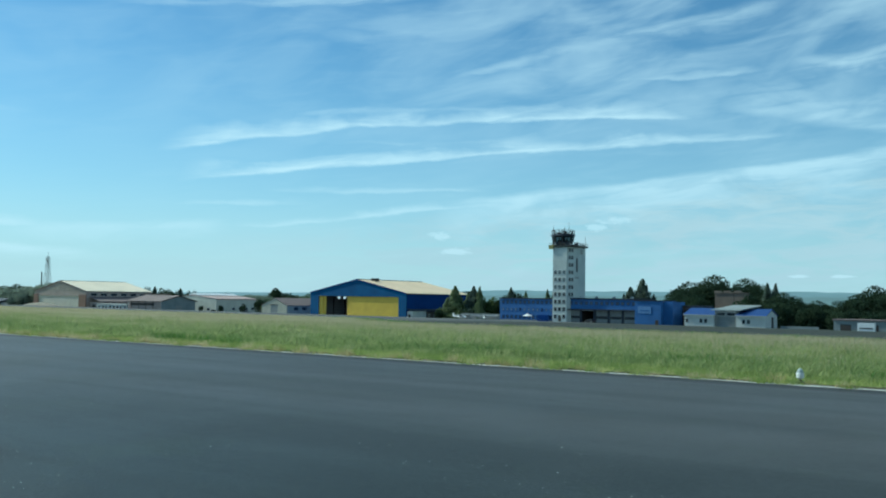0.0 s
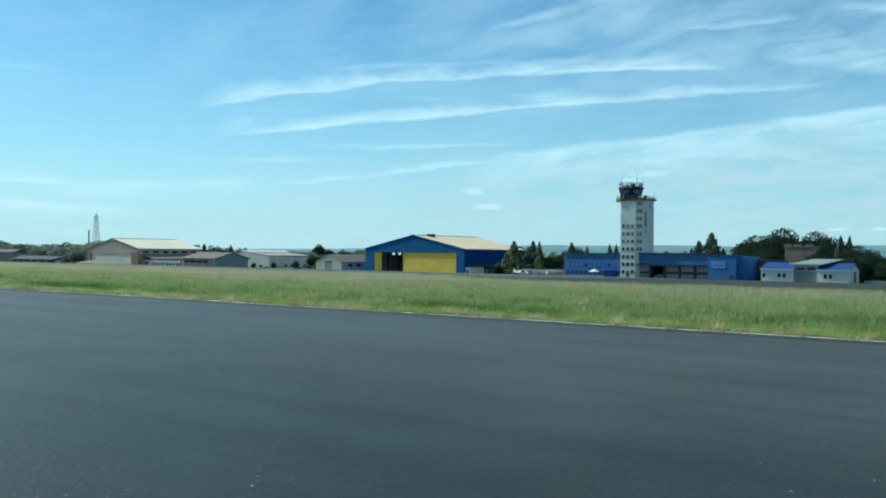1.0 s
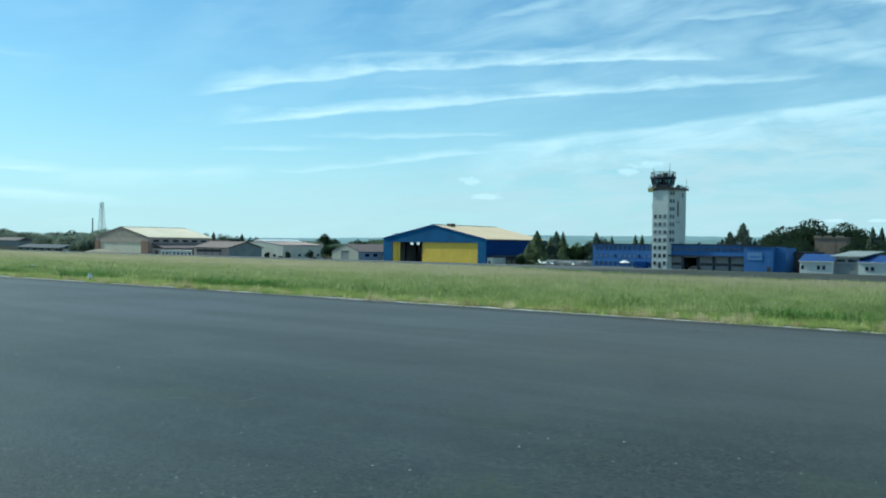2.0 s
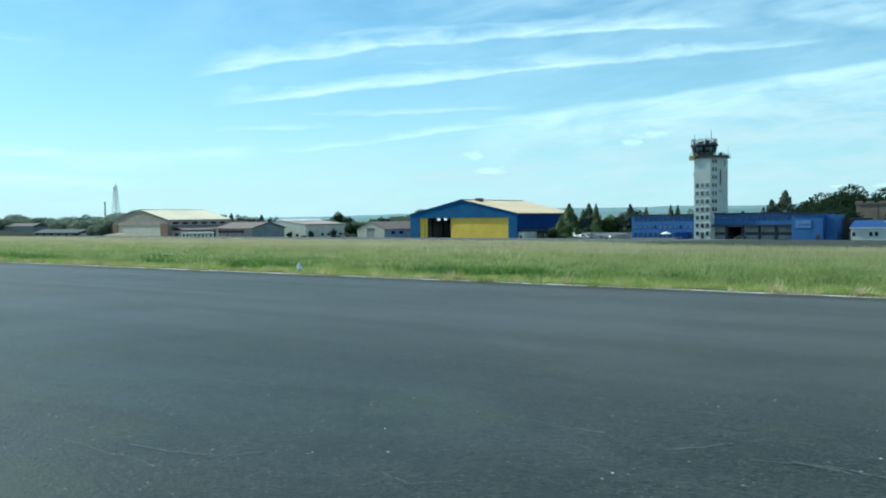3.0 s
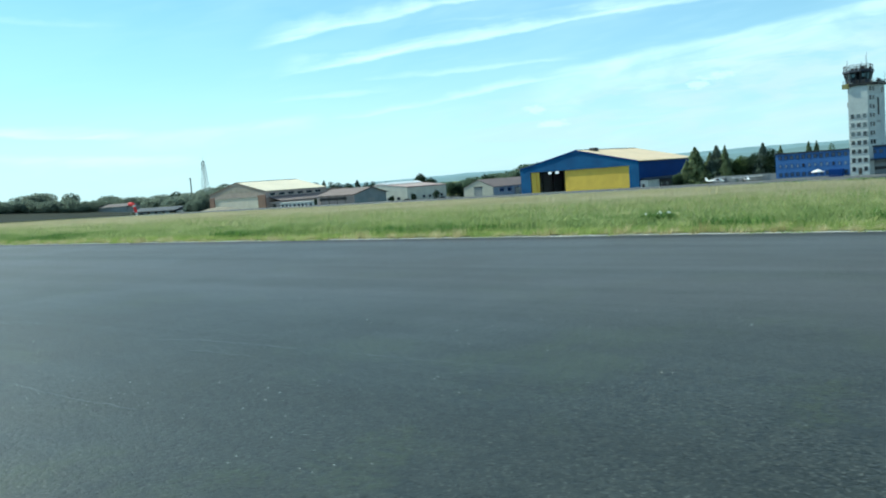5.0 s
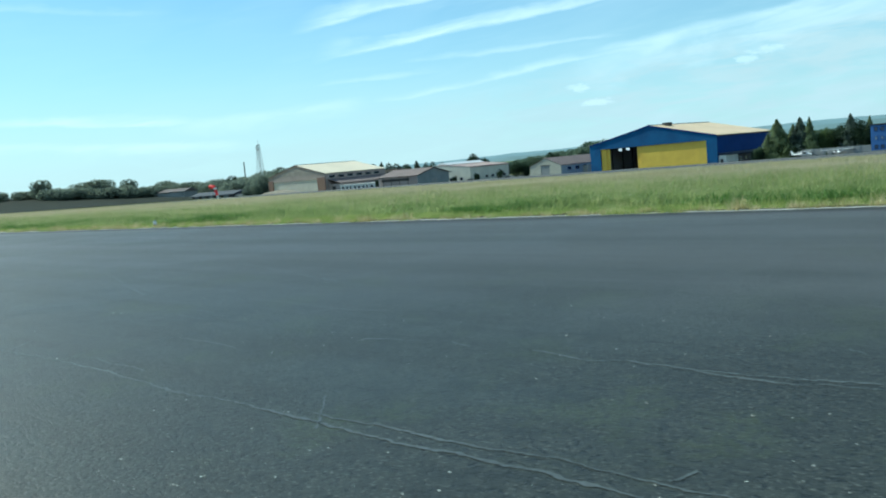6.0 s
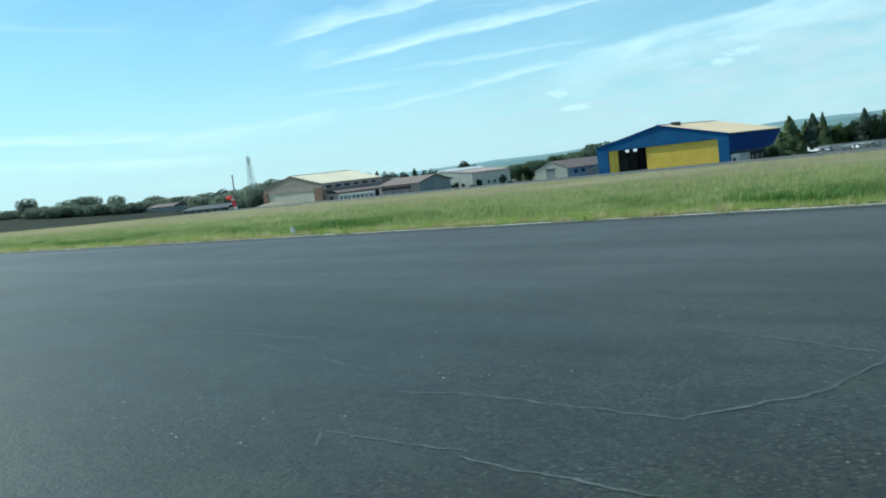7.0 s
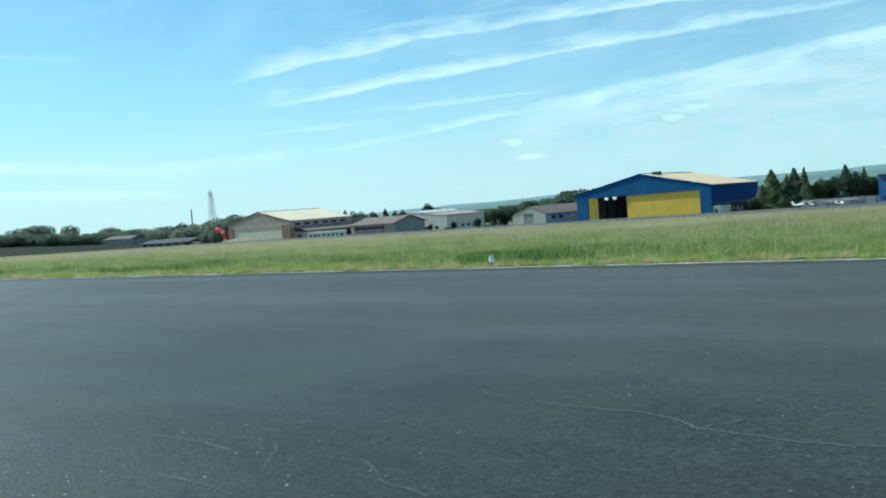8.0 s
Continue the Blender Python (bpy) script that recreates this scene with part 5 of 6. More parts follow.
# ---- trees ----
def leaf_cloud(rng, centres, radii, count, size):
    """Many small leaf sprays set over lumps; each a bent quad of its own."""
    c = np.asarray(centres)
    r = np.asarray(radii)
    weight = (r[:, 0] * r[:, 2]) ** 1.0
    pick = rng.choice(len(c), count, p=weight / weight.sum())
    v = rng.normal(size=(count, 3))
    v /= np.linalg.norm(v, axis=1)[:, None]
    deep = 0.62 + 0.42 * rng.random(count) ** 0.7
    at = c[pick] + v * r[pick] * deep[:, None]
    a = rng.normal(size=(count, 3))
    a /= np.linalg.norm(a, axis=1)[:, None]
    b = np.cross(a, v + rng.normal(size=(count, 3)) * 0.7)
    b /= np.linalg.norm(b, axis=1)[:, None] + 1e-6
    s = size * (0.5 + rng.random(count))[:, None]
    verts = np.stack([at - a * s, at - b * s * 0.6, at + a * s, at + b * s * 0.6 + v * s * 0.25], 1).reshape(-1, 3)
    faces = np.arange(count * 4).reshape(-1, 4)
    return verts, faces


def broadleaf(seed, height, width, leaf, label, count=4600):
    rng = np.random.default_rng(seed)
    t = thing("tree", (0, 0, 0), label, "tree")
    trunk = tube((0, 0, -0.5), (0.2, 0.1, height * 0.45), height * 0.035, height * 0.018, 8)
    centres, radii = [], []
    limbs = 7
    for i in range(limbs):
        a = 2 * math.pi * i / limbs + rng.random() * 0.7
        reach = width * (0.18 + 0.20 * rng.random())
        z = height * (0.40 + 0.28 * rng.random())
        tip = (reach * math.cos(a), reach * math.sin(a), z)
        tube((0.1, 0, height * (0.22 + 0.15 * rng.random())), tip, height * 0.014, height * 0.004, 6, trunk)
        centres.append(tip)
        k = width * (0.20 + 0.10 * rng.random())
        radii.append((k, k, k * (0.75 + 0.2 * rng.random())))
    centres += [(0, 0, height * 0.74), (width * 0.1, -width * 0.08, height * 0.46), (-width * 0.12, width * 0.1, height * 0.30), (0.05 * width, 0, height * 0.16)]
    radii += [(width * 0.27, width * 0.27, height * 0.24), (width * 0.40, width * 0.40, height * 0.26), (width * 0.44, width * 0.44, height * 0.24), (width * 0.42, width * 0.42, height * 0.16)]
    part("trunk", trunk, BARK, t)
    vv, ff = leaf_cloud(rng, centres, radii, count, width * 2.0 / math.sqrt(count))
    crown = new("crown", raw_mesh("crown", vv, ff, leaf))
    crown.parent = t
    return t


def conifer(seed, height, width, needle, label, count=9000, belly=0.9):
    """Sprays on drooping boughs round a stem; belly under 1 fills the crown out towards a column."""
    rng = np.random.default_rng(seed)
    t = thing("fir_tree", (0, 0, 0), label, "tree")
    part("trunk", tube((0, 0, -0.5), (0, 0, height * 0.97), height * 0.022, 0.03, 8), BARK, t)
    # boughs first, each with its own length, then sprays along them
    boughs = 150
    bu = rng.random(boughs) ** 1.1
    ba = rng.random(boughs) * 2 * math.pi
    lop = 1 + 0.20 * np.sin(ba * 2 + seed) + 0.15 * np.sin(ba * 3 + bu * 9)
    length = width * 0.5 * (1 - bu) ** belly * lop * (0.62 + 0.5 * rng.random(boughs)) + 0.12
    pick = rng.integers(0, boughs, count)
    u = np.clip(bu[pick] + rng.normal(size=count) * 0.018, 0.0, 1.0)
    a = ba[pick] + rng.normal(size=count) * 0.28
    run = rng.random(count) ** 0.6
    reach = length[pick] * run
    out = np.stack([np.cos(a), np.sin(a), np.zeros(count)], 1)
    side = np.stack([-np.sin(a), np.cos(a), np.zeros(count)], 1)
    z = height * (0.03 + 0.95 * u) + reach * (0.10 - 0.30 * run) + rng.normal(size=count) * 0.10
    at = out * reach[:, None] + np.stack([np.zeros(count)] * 2 + [z], 1)
    s = (height * 0.026 * (0.6 + 0.9 * rng.random(count)) * (0.60 + 0.5 * (1 - u)))[:, None]
    tip = out * 0.55 + side * rng.normal(size=(count, 1)) * 0.5 + np.stack([np.zeros(count)] * 2 + [-0.85 + rng.normal(size=count) * 0.35], 1)
    wide = side * 0.65 + rng.normal(size=(count, 3)) * 0.28
    verts = np.stack([at - tip * s * 0.7, at - wide * s, at + tip * s, at + wide * s], 1).reshape(-1, 3)
    crown = new("crown", raw_mesh("crown", verts, np.arange(count * 4).reshape(-1, 4), needle))
    crown.parent = t
    return t


TREE_SET = {
    "oak": (broadleaf(1, 10, 11, LEAF, "dark green broadleaf tree with a full rounded crown", 8500), 10),
    "lime": (broadleaf(2, 10, 8, LEAF, "dark green broadleaf tree with an uneven crown", 8500), 10),
    "ash": (broadleaf(3, 10, 9, LEAF_LIGHT, "light green broadleaf tree with an airy crown"), 10),
    "willow": (broadleaf(8, 10, 12, LEAF_HAZED, "grey-green broadleaf tree in the far tree line, paled for haze", 6500), 10),
    "thicket": (broadleaf(9, 10, 20, LEAF_HAZED, "wide grey-green thicket with a ragged top, paled for haze", 5000), 10),
    "grove": (broadleaf(10, 10, 18, LEAF_MID, "wide mid green grove of broadleaf trees", 6500), 10),
    "bush": (broadleaf(4, 10, 18, LEAF, "wide dark green bush with a ragged top", 3500), 10),
    "shrub": (broadleaf(12, 10, 16, LEAF_MID, "full mid green shrub reaching to the ground", 4000), 10),
    "fir": (conifer(5, 10, 8.0, NEEDLE, "dark pointed fir tree"), 10),
    "thuja": (conifer(6, 10, 8.8, NEEDLE_LIGHT, "light green pointed conifer", belly=0.75), 10),
    "spruce": (conifer(7, 10, 9.8, NEEDLE, "dark spruce with drooping branches", belly=0.8), 10),
}
USED = set()


def plant(kind, x, y, tall, wide=1.0, turn=None):
    """Stand a tree of that kind at a place, its foot on the ground."""
    ob, h = TREE_SET[kind]
    turn = (x * 37.7 + y * 11.3) % 360 if turn is None else turn
    s = tall / h
    k = ob.scale
    m = Matrix.LocRotScale((x, y, land(x, y) - 0.1), Euler((0, 0, radians(turn))), (s * wide / k.x, s * wide / k.y, s / k.z))
    if kind in USED:
        return copy_thing(ob, m)
    USED.add(kind)
    ob.matrix_basis = m
    return ob


# firs between hangar and terminal
for row in (("thuja", -212.6, 337.4, 15.8, 1.0), ("thuja", -215.6, 335.5, 10.5, 0.95), ("ash", -218.6, 334, 6.0, 0.6), ("thuja", -208.6, 343, 13.4, 0.75), ("spruce", -205.7, 342.5, 15.8, 1.0),
            ("fir", -207.4, 340.5, 11.0, 1.1), ("fir", -203.6, 341.5, 12.5, 1.0), ("thuja", -201.5, 341, 15.6, 0.62), ("thuja", -200.6, 340.4, 11.5, 0.8), ("ash", -198.0, 345, 10.0, 0.8), ("ash", -195.2, 347, 8.8, 0.8),
            ("lime", -191.6, 348, 12.2, 1.0), ("spruce", -188.4, 347, 15.4, 0.85), ("lime", -187.0, 350, 13.6, 0.95), ("lime", -184.4, 347, 12.6, 1.0), ("thuja", -182.8, 351, 14.0, 0.5), ("lime", -180.0, 350, 10.4, 0.8)):
    plant(*row)
for row in (("thuja", -172.3, 352, 14.6, 0.55), ("thuja", -169.6, 353, 14.6, 0.5), ("ash", -163.8, 352, 13.2, 0.4), ("shrub", -176, 356, 7.5, 0.7), ("shrub", -166, 358, 8.0, 0.7), ("bush", -154, 356, 8.0, 0.7),
            ("ash", -203.2, 345, 11.8, 0.8), ("lime", -209.8, 346, 12.0, 0.8), ("ash", -197.0, 346, 11.2, 0.8), ("lime", -193.8, 351, 11.4, 0.9), ("thuja", -210.4, 338.5, 10.5, 0.9), ("shrub", -193.5, 353, 7.0, 0.6), ("shrub", -202, 350, 7.5, 0.6), ("shrub", -211.5, 341, 6.5, 0.5), ("shrub", -186.6, 314, 1.6, 0.22), ("shrub", -184.8, 315, 1.3, 0.2)):
    plant(*row)
# foot of the side wall, and the pair of spruces behind the terminal
for row in (("shrub", -222, 338, 5.0, 0.5), ("bush", -218, 332, 4.4, 0.5), ("spruce", -127.0, 336, 15.8, 1.1), ("spruce", -122.3, 337.4, 19.2, 1.0), ("fir", -130.5, 338, 13.0, 0.9),
            ("fir", -118.5, 340, 13.0, 0.9), ("lime", -115, 345, 11.5, 1.0), ("spruce", -124.5, 341, 14.5, 1.0)):
    plant(*row)
# dark wood behind the house
for row in (("oak", -104, 350, 13.5, 0.9), ("lime", -110, 356, 13, 1.0), ("oak", -116, 372, 16.5, 0.95), ("oak", -122.5, 400, 19.8, 0.95), ("oak", -111, 402, 23.0, 1.0), ("oak", -98, 405, 21.5, 0.95),
            ("lime", -90, 398, 19.0, 1.0), ("oak", -118, 420, 20.0, 0.9), ("spruce", -84.5, 387, 18.8, 0.6), ("spruce", -81.2, 388, 18.6, 0.6), ("lime", -88, 372, 14.0, 1.0), ("oak", -77, 380, 15.0, 1.0),
            ("lime", -70, 372, 13.4, 1.1), ("oak", -62.5, 376, 11.6, 1.1), ("lime", -54.5, 374, 11.8, 1.1), ("bush", -58, 366, 7.0, 1.0), ("oak", -48.5, 380, 14.5, 0.9), ("oak", -41, 372, 17.8, 0.9)):
    plant(*row)
for row in (("oak", -32, 365, 16.5, 1.0), ("oak", -24, 368, 16.5, 1.0), ("lime", -17, 362, 17.0, 1.1), ("oak", -9, 366, 18.0, 1.0), ("oak", 0, 362, 18.5, 1.0), ("oak", 10, 365, 18.5, 1.0),
            ("bush", -60, 345, 8.0, 0.7), ("bush", -48, 340, 7.0, 0.8), ("bush", -36, 335, 7.0, 0.8), ("bush", -24, 338, 8.0, 0.8), ("bush", -12, 336, 8.0, 0.8), ("bush", -72, 350, 9, 0.7), ("bush", -86, 352, 9, 0.7)):
    plant(*row)
# along the apron by the old sheds
for row in (("grove", -332, 400, 15.5, 1.0), ("grove", -312, 410, 15.0, 1.0), ("lime", -358, 344, 5.4, 0.8), ("bush", -366, 335, 3.6, 0.4), ("lime", -352, 350, 9.0, 0.75), ("lime", -349, 353, 8.0, 0.8), ("bush", -347, 352, 3.6, 0.4), ("bush", -378, 331, 3.2, 0.4), ("bush", -417, 313, 3.6, 0.35), ("grove", -418, 430, 7.8, 0.9), ("grove", -398, 430, 10.2, 0.9), ("grove", -382, 432, 11.8, 0.8), ("grove", -368, 430, 12.4, 0.8), 
            ("grove", -352, 400, 11.2, 0.6), ("grove", -345, 396, 11.4, 0.6), ("grove", -334, 384, 12.0, 0.6), ("bush", -336, 362, 9.5, 0.5), ("lime", -350, 420, 13.0, 1.0), ("oak", -322, 420, 12.5, 1.2),
            ("oak", -306, 425, 13.5, 1.2), ("oak", -290, 440, 14.0, 1.2), ("willow", -537, 320, 8.5, 0.7), ("spruce", -533, 322, 8.0, 1.2)):
    plant(*row)
for row in (("spruce", -540, 326, 8.5, 1.2), ("thicket", -548, 322, 7.0, 0.6), 
            ("grove", -425, 440, 7.8, 1.1), ("willow", -560, 405, 14.5, 1.3), ("willow", -585, 410, 16.5, 1.2),
            ("oak", -612, 400, 16.0, 1.3), ("willow", -640, 405, 15.0, 1.3), ("thicket", -660, 390, 11.5, 1.2), ("grove", -395, 450, 10.5, 1.1), ("oak", -275, 450, 14.5, 1.2)):
    plant(*row)
# separate trees standing behind the barn and the hall
for row in (("spruce", -505, 400, 15.2, 0.8), ("lime", -516, 402, 15.2, 0.9), ("lime", -499, 401, 14.6, 0.8), ("lime", -491, 400, 13.8, 0.8), ("lime", -483, 402, 13.0, 0.8), ("lime", -454, 372, 12.6, 0.7), ("spruce", -444.5, 372, 13.8, 0.8), ("lime", -437.5, 373, 12.5, 0.6),
            ("lime", -431, 372, 12.7, 0.6), ("lime", -548, 507, 12.2, 0.7), ("oak", -698, 720.5, 19.0, 0.8), ("oak", -686, 724, 13.5, 0.9), ("grove", -470, 412, 9.4, 0.8), ("grove", -452, 418, 9.0, 0.8)):
    plant(*row)
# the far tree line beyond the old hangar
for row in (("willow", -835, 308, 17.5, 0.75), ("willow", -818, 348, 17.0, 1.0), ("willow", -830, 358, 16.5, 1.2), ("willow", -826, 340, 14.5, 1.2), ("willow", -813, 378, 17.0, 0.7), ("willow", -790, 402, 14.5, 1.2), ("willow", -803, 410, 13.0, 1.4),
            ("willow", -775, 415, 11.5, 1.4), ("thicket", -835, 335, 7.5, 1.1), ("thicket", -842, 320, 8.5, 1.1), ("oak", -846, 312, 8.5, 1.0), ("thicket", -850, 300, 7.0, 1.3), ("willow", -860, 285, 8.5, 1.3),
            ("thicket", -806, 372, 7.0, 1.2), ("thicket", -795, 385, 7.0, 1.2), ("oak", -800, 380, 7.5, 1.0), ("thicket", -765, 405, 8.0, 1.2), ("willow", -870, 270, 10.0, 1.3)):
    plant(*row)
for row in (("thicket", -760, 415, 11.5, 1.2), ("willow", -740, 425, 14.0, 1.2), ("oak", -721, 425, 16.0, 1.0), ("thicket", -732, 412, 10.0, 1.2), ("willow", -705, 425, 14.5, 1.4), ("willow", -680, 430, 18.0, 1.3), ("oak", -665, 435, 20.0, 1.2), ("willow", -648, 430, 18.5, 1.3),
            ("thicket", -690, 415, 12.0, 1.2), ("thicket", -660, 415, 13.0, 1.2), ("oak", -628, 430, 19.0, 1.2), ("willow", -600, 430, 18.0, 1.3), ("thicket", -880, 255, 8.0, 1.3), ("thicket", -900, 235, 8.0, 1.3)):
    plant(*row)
# hedge along the foot of the far tree line
for i in range(20):
    a = radians(66.5 - 0.62 * i)
    d = 770 + 25 * noise.noise((i * 1.3, 4, 0))
    plant("thicket", -107 - d * math.sin(a), d * math.cos(a), 9.0 + 3.0 * noise.noise((i * 0.8, 9, 0)), 1.05)
# a low belt of woods closing the plain behind the buildings
for i in range(46):
    a = -1050 + i * 27 + 9 * noise.noise((i * 1.7, 2, 0))
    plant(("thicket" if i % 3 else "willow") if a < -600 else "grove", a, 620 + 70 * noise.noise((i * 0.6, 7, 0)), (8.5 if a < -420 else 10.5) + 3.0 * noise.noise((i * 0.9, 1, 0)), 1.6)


# ---- runway edge lights ----
def edge_light(x, y):
    z = land(x, y) - 0.03
    o = thing("runway_edge_light", (x, y, z), "white runway edge light with a glass dome, dark stem", "runway light", "runway edge lights")
    part("pad", lathe((x, y, z), [(0.36, -0.02), (0.35, 0.035), (0.30, 0.045), (0.01, 0.047)], 18), CONCRETE_PAD, o, "pale concrete pad")
    part("base_plate", lathe((x, y, z + 0.03), [(0.13, 0.0), (0.13, 0.05), (0.10, 0.07)], 20), DARK_STEEL, o)
    part("stem", lathe((x, y, z), [(0.05, 0.06), (0.04, 0.10), (0.04, 0.18), (0.06, 0.20)], 14), DARK_STEEL, o)
    part("lamp_body", lathe((x, y, z), [(0.06, 0.17), (0.095, 0.20), (0.10, 0.30), (0.09, 0.33)], 20), WHITE_PAINT, o)
    part("lens", lathe((x, y, z), [(0.08, 0.33), (0.08, 0.36), (0.065, 0.40), (0.04, 0.425), (0.012, 0.435)], 20), LENS, o, "frosted glass dome")


for i in range(3):
    edge_light(-4.19 - 60 * i, 23.68)


# ---- windsock ----
def windsock():
    x, y = -246.8, 104.5
    z = land(x, y) - 0.8
    o = thing("windsock", (x, y, z), "limp red and white windsock on a short mast", "windsock")
    part("mast", tube((x, y, z - 0.2), (x, y, z + 4.6), 0.04, 0.03, 10), GALV, o)
    part("hoop", tube((x - 0.1, y, z + 4.3), (x + 0.5, y, z + 4.2), 0.43, 0.43, 16), RED_CLOTH, o)
    # the sock hangs in a bow away from the mast
    mid = [(0.3, 4.25, 0.46), (1.15, 4.2, 0.46), (1.75, 3.85, 0.40), (1.95, 3.55, 0.34), (2.25, 2.75, 0.30), (2.5, 2.2, 0.28), (2.75, 1.75, 0.24)]
    for k, (a, b) in enumerate(zip(mid, mid[1:])):
        cloth = RED_CLOTH if k in (0, 1, 3, 4) else WHITE_CLOTH
        part("sock_band", tube((x + a[0], y - 0.02 * k, z + a[1]), (x + b[0], y - 0.02 * k, z + b[1]), a[2], b[2], 14), cloth, o)


windsock()


# ---- parked aircraft ----
def body_loft(rows, sides=12):
    """A lofted body: rows of (x, half width, bottom, top)."""
    bm = bmesh.new()
    rings = []
    for x, hw, zb, zt in rows:
        c, hh = (zb + zt) / 2, (zt - zb) / 2
        rings.append([bm.verts.new((x, hw * math.cos(2 * math.pi * i / sides), c + hh * math.sin(2 * math.pi * i / sides))) for i in range(sides)])
    for a, b in zip(rings, rings[1:]):
        for i in range(sides):
            bm.faces.new((a[i], a[(i + 1) % sides], b[(i + 1) % sides], b[i]))
    bm.faces.new(rings[0][::-1])
    bm.faces.new(rings[-1])
    bmesh.ops.recalc_face_normals(bm, faces=bm.faces)
    return bm


def wing_slab(x0, x1, y0, y1, z, taper=0.75, thick=0.14):
    bm = bmesh.new()
    pts = []
    for y, k in ((y0, taper), (0, 1.0), (y1, taper)):
        c, hw = (x0 + x1) / 2, (x1 - x0) / 2 * k
        pts.append([bm.verts.new((c - hw, y, z)), bm.verts.new((c, y, z + thick)), bm.verts.new((c + hw, y, z + thick * 0.5)), bm.verts.new((c, y, z - thick * 0.3))])
    for a, b in zip(pts, pts[1:]):
        for i in range(4):
            bm.faces.new((a[i], a[(i + 1) % 4], b[(i + 1) % 4], b[i]))
    bm.faces.new(pts[0])
    bm.faces.new(pts[-1][::-1])
    bmesh.ops.recalc_face_normals(bm, faces=bm.faces)
    return bm


def light_aircraft():
    """Nose along +x, wheels on the ground at the origin."""
    o = thing("light_aircraft", (0, 0, 0), "small white high-wing light aircraft parked on the apron", "aircraft", "parked light aircraft")
    part("fuselage", body_loft([(-5.0, 0.08, 1.25, 1.5), (-3.2, 0.32, 0.95, 1.6), (-1.2, 0.52, 0.7, 1.95), (0.2, 0.56, 0.65, 2.1), (1.4, 0.5, 0.7, 1.75), (2.6, 0.36, 0.85, 1.5), (2.9, 0.18, 1.0, 1.35)]), WHITE_PAINT, o)
    part("wing", wing_slab(-0.6, 0.95, -5.4, 5.4, 2.1), WHITE_PAINT, o)
    part("tailplane", wing_slab(-5.1, -4.2, -1.7, 1.7, 1.42, 0.8, 0.08), WHITE_PAINT, o)
    part("fin", prism([(-5.2, -0.05, 1.4), (-3.9, -0.05, 1.4), (-4.9, -0.05, 2.75), (-5.5, -0.05, 2.75)], (0, 0.1, 0)), WHITE_PAINT, o)
    part("cabin_window", prism([(-0.9, -0.57, 1.45), (1.1, -0.57, 1.45), (0.6, -0.57, 1.98), (-0.7, -0.57, 1.98)], (0, 1.14, 0)), WINDOW, o)
    for y in (-2.2, 2.2):
        part("strut", tube((0.3, y * 0.26, 0.85), (0.3, y, 2.1), 0.05, 0.04, 6), WHITE_PAINT, o)
    part("stripe", box(-3.0, 2.0, -0.56, 0.56, 1.12, 1.2), CAR_RED, o, "dark red stripe")
    for x, y in ((1.9, 0), (-0.3, -1.1), (-0.3, 1.1)):
        leg = part("gear_leg", tube((x, y * 0.4, 0.8), (x, y, 0.25), 0.05, 0.04, 6), GALV, o)
        part("wheel", tube((x, y - 0.08, 0.23), (x, y + 0.08, 0.23), 0.23, 0.23, 14), RUBBER, leg)
    part("propeller", box(2.92, 2.98, -0.06, 0.06, 0.35, 2.05), DARK_STEEL, o)
    part("spinner", tube((2.85, 0, 1.2), (3.2, 0, 1.2), 0.16, 0.03, 12), GALV, o)
    return o


plane = light_aircraft()
plane.matrix_basis = pose(-193.5, 312.5, land(0, 312.5) + 0.02, 0, 0, -12)
copy_thing(plane, pose(-182.6, 313.0, land(0, 313) + 0.02, 0, 0, -55))


# ---- cars ----
def car(x, y, turn, paint, label):
    """A small parked car, nose along +x before turning."""
    o = thing("car", (0, 0, 0), label, "car", "parked cars")
    prof = [(-2.05, 0.35), (2.05, 0.35), (2.1, 0.7), (1.95, 0.88), (0.95, 0.98), (0.35, 1.42), (-1.15, 1.45), (-1.85, 1.0), (-2.1, 0.85)]
    bm = prism([(px, -0.82, pz) for px, pz in prof], (0, 1.64, 0))
    bmesh.ops.bevel(bm, geom=list(bm.edges), offset=0.06, segments=2, affect="EDGES")
    body = part("body", bm, paint, o)
    for side in (-0.835, 0.815):
        part("side_window", prism([(-1.45, side, 1.02), (0.78, side, 1.0), (0.3, side, 1.34), (-1.1, side, 1.36)], (0, 0.02, 0)), WINDOW, body)
    part("windscreen", prism([(0.93, -0.7, 1.0), (0.93, 0.7, 1.0), (0.40, 0.62, 1.40), (0.40, -0.62, 1.40)], (0.03, 0, 0.03)), WINDOW, body)
    for sx in (2.05, -2.12):
        for sy in (-0.6, 0.6):
            part("headlight" if sx > 0 else "tail_light", box(sx, sx + 0.06, sy - 0.16, sy + 0.16, 0.66, 0.8), FRAME if sx > 0 else CAR_RED, body)
    for px in (-1.3, 1.3):
        for py in (-0.78, 0.78):
            wheel = part("wheel", tube((px, py - 0.1, 0.32), (px, py + 0.1, 0.32), 0.32, 0.32, 16), RUBBER, o)
            part("rim", tube((px, py - 0.11, 0.32), (px, py + 0.11, 0.32), 0.19, 0.19, 12), GALV, wheel)
    o.matrix_basis = pose(x, y, land(x, y) + 0.02, 0, 0, turn)
    return o


car(-126.0, 292.5, 160, CAR_DARK, "dark red and black car parked before the shutters")
car(-383.5, 316.0, 15, CAR_SILVER, "silver car parked by the barn gable")
car(-366.0, 330.0, 60, CAR_DARK, "dark car parked by the hall")
car(-345.0, 334.0, 10, CAR_DARK, "dark car standing under the small trees")


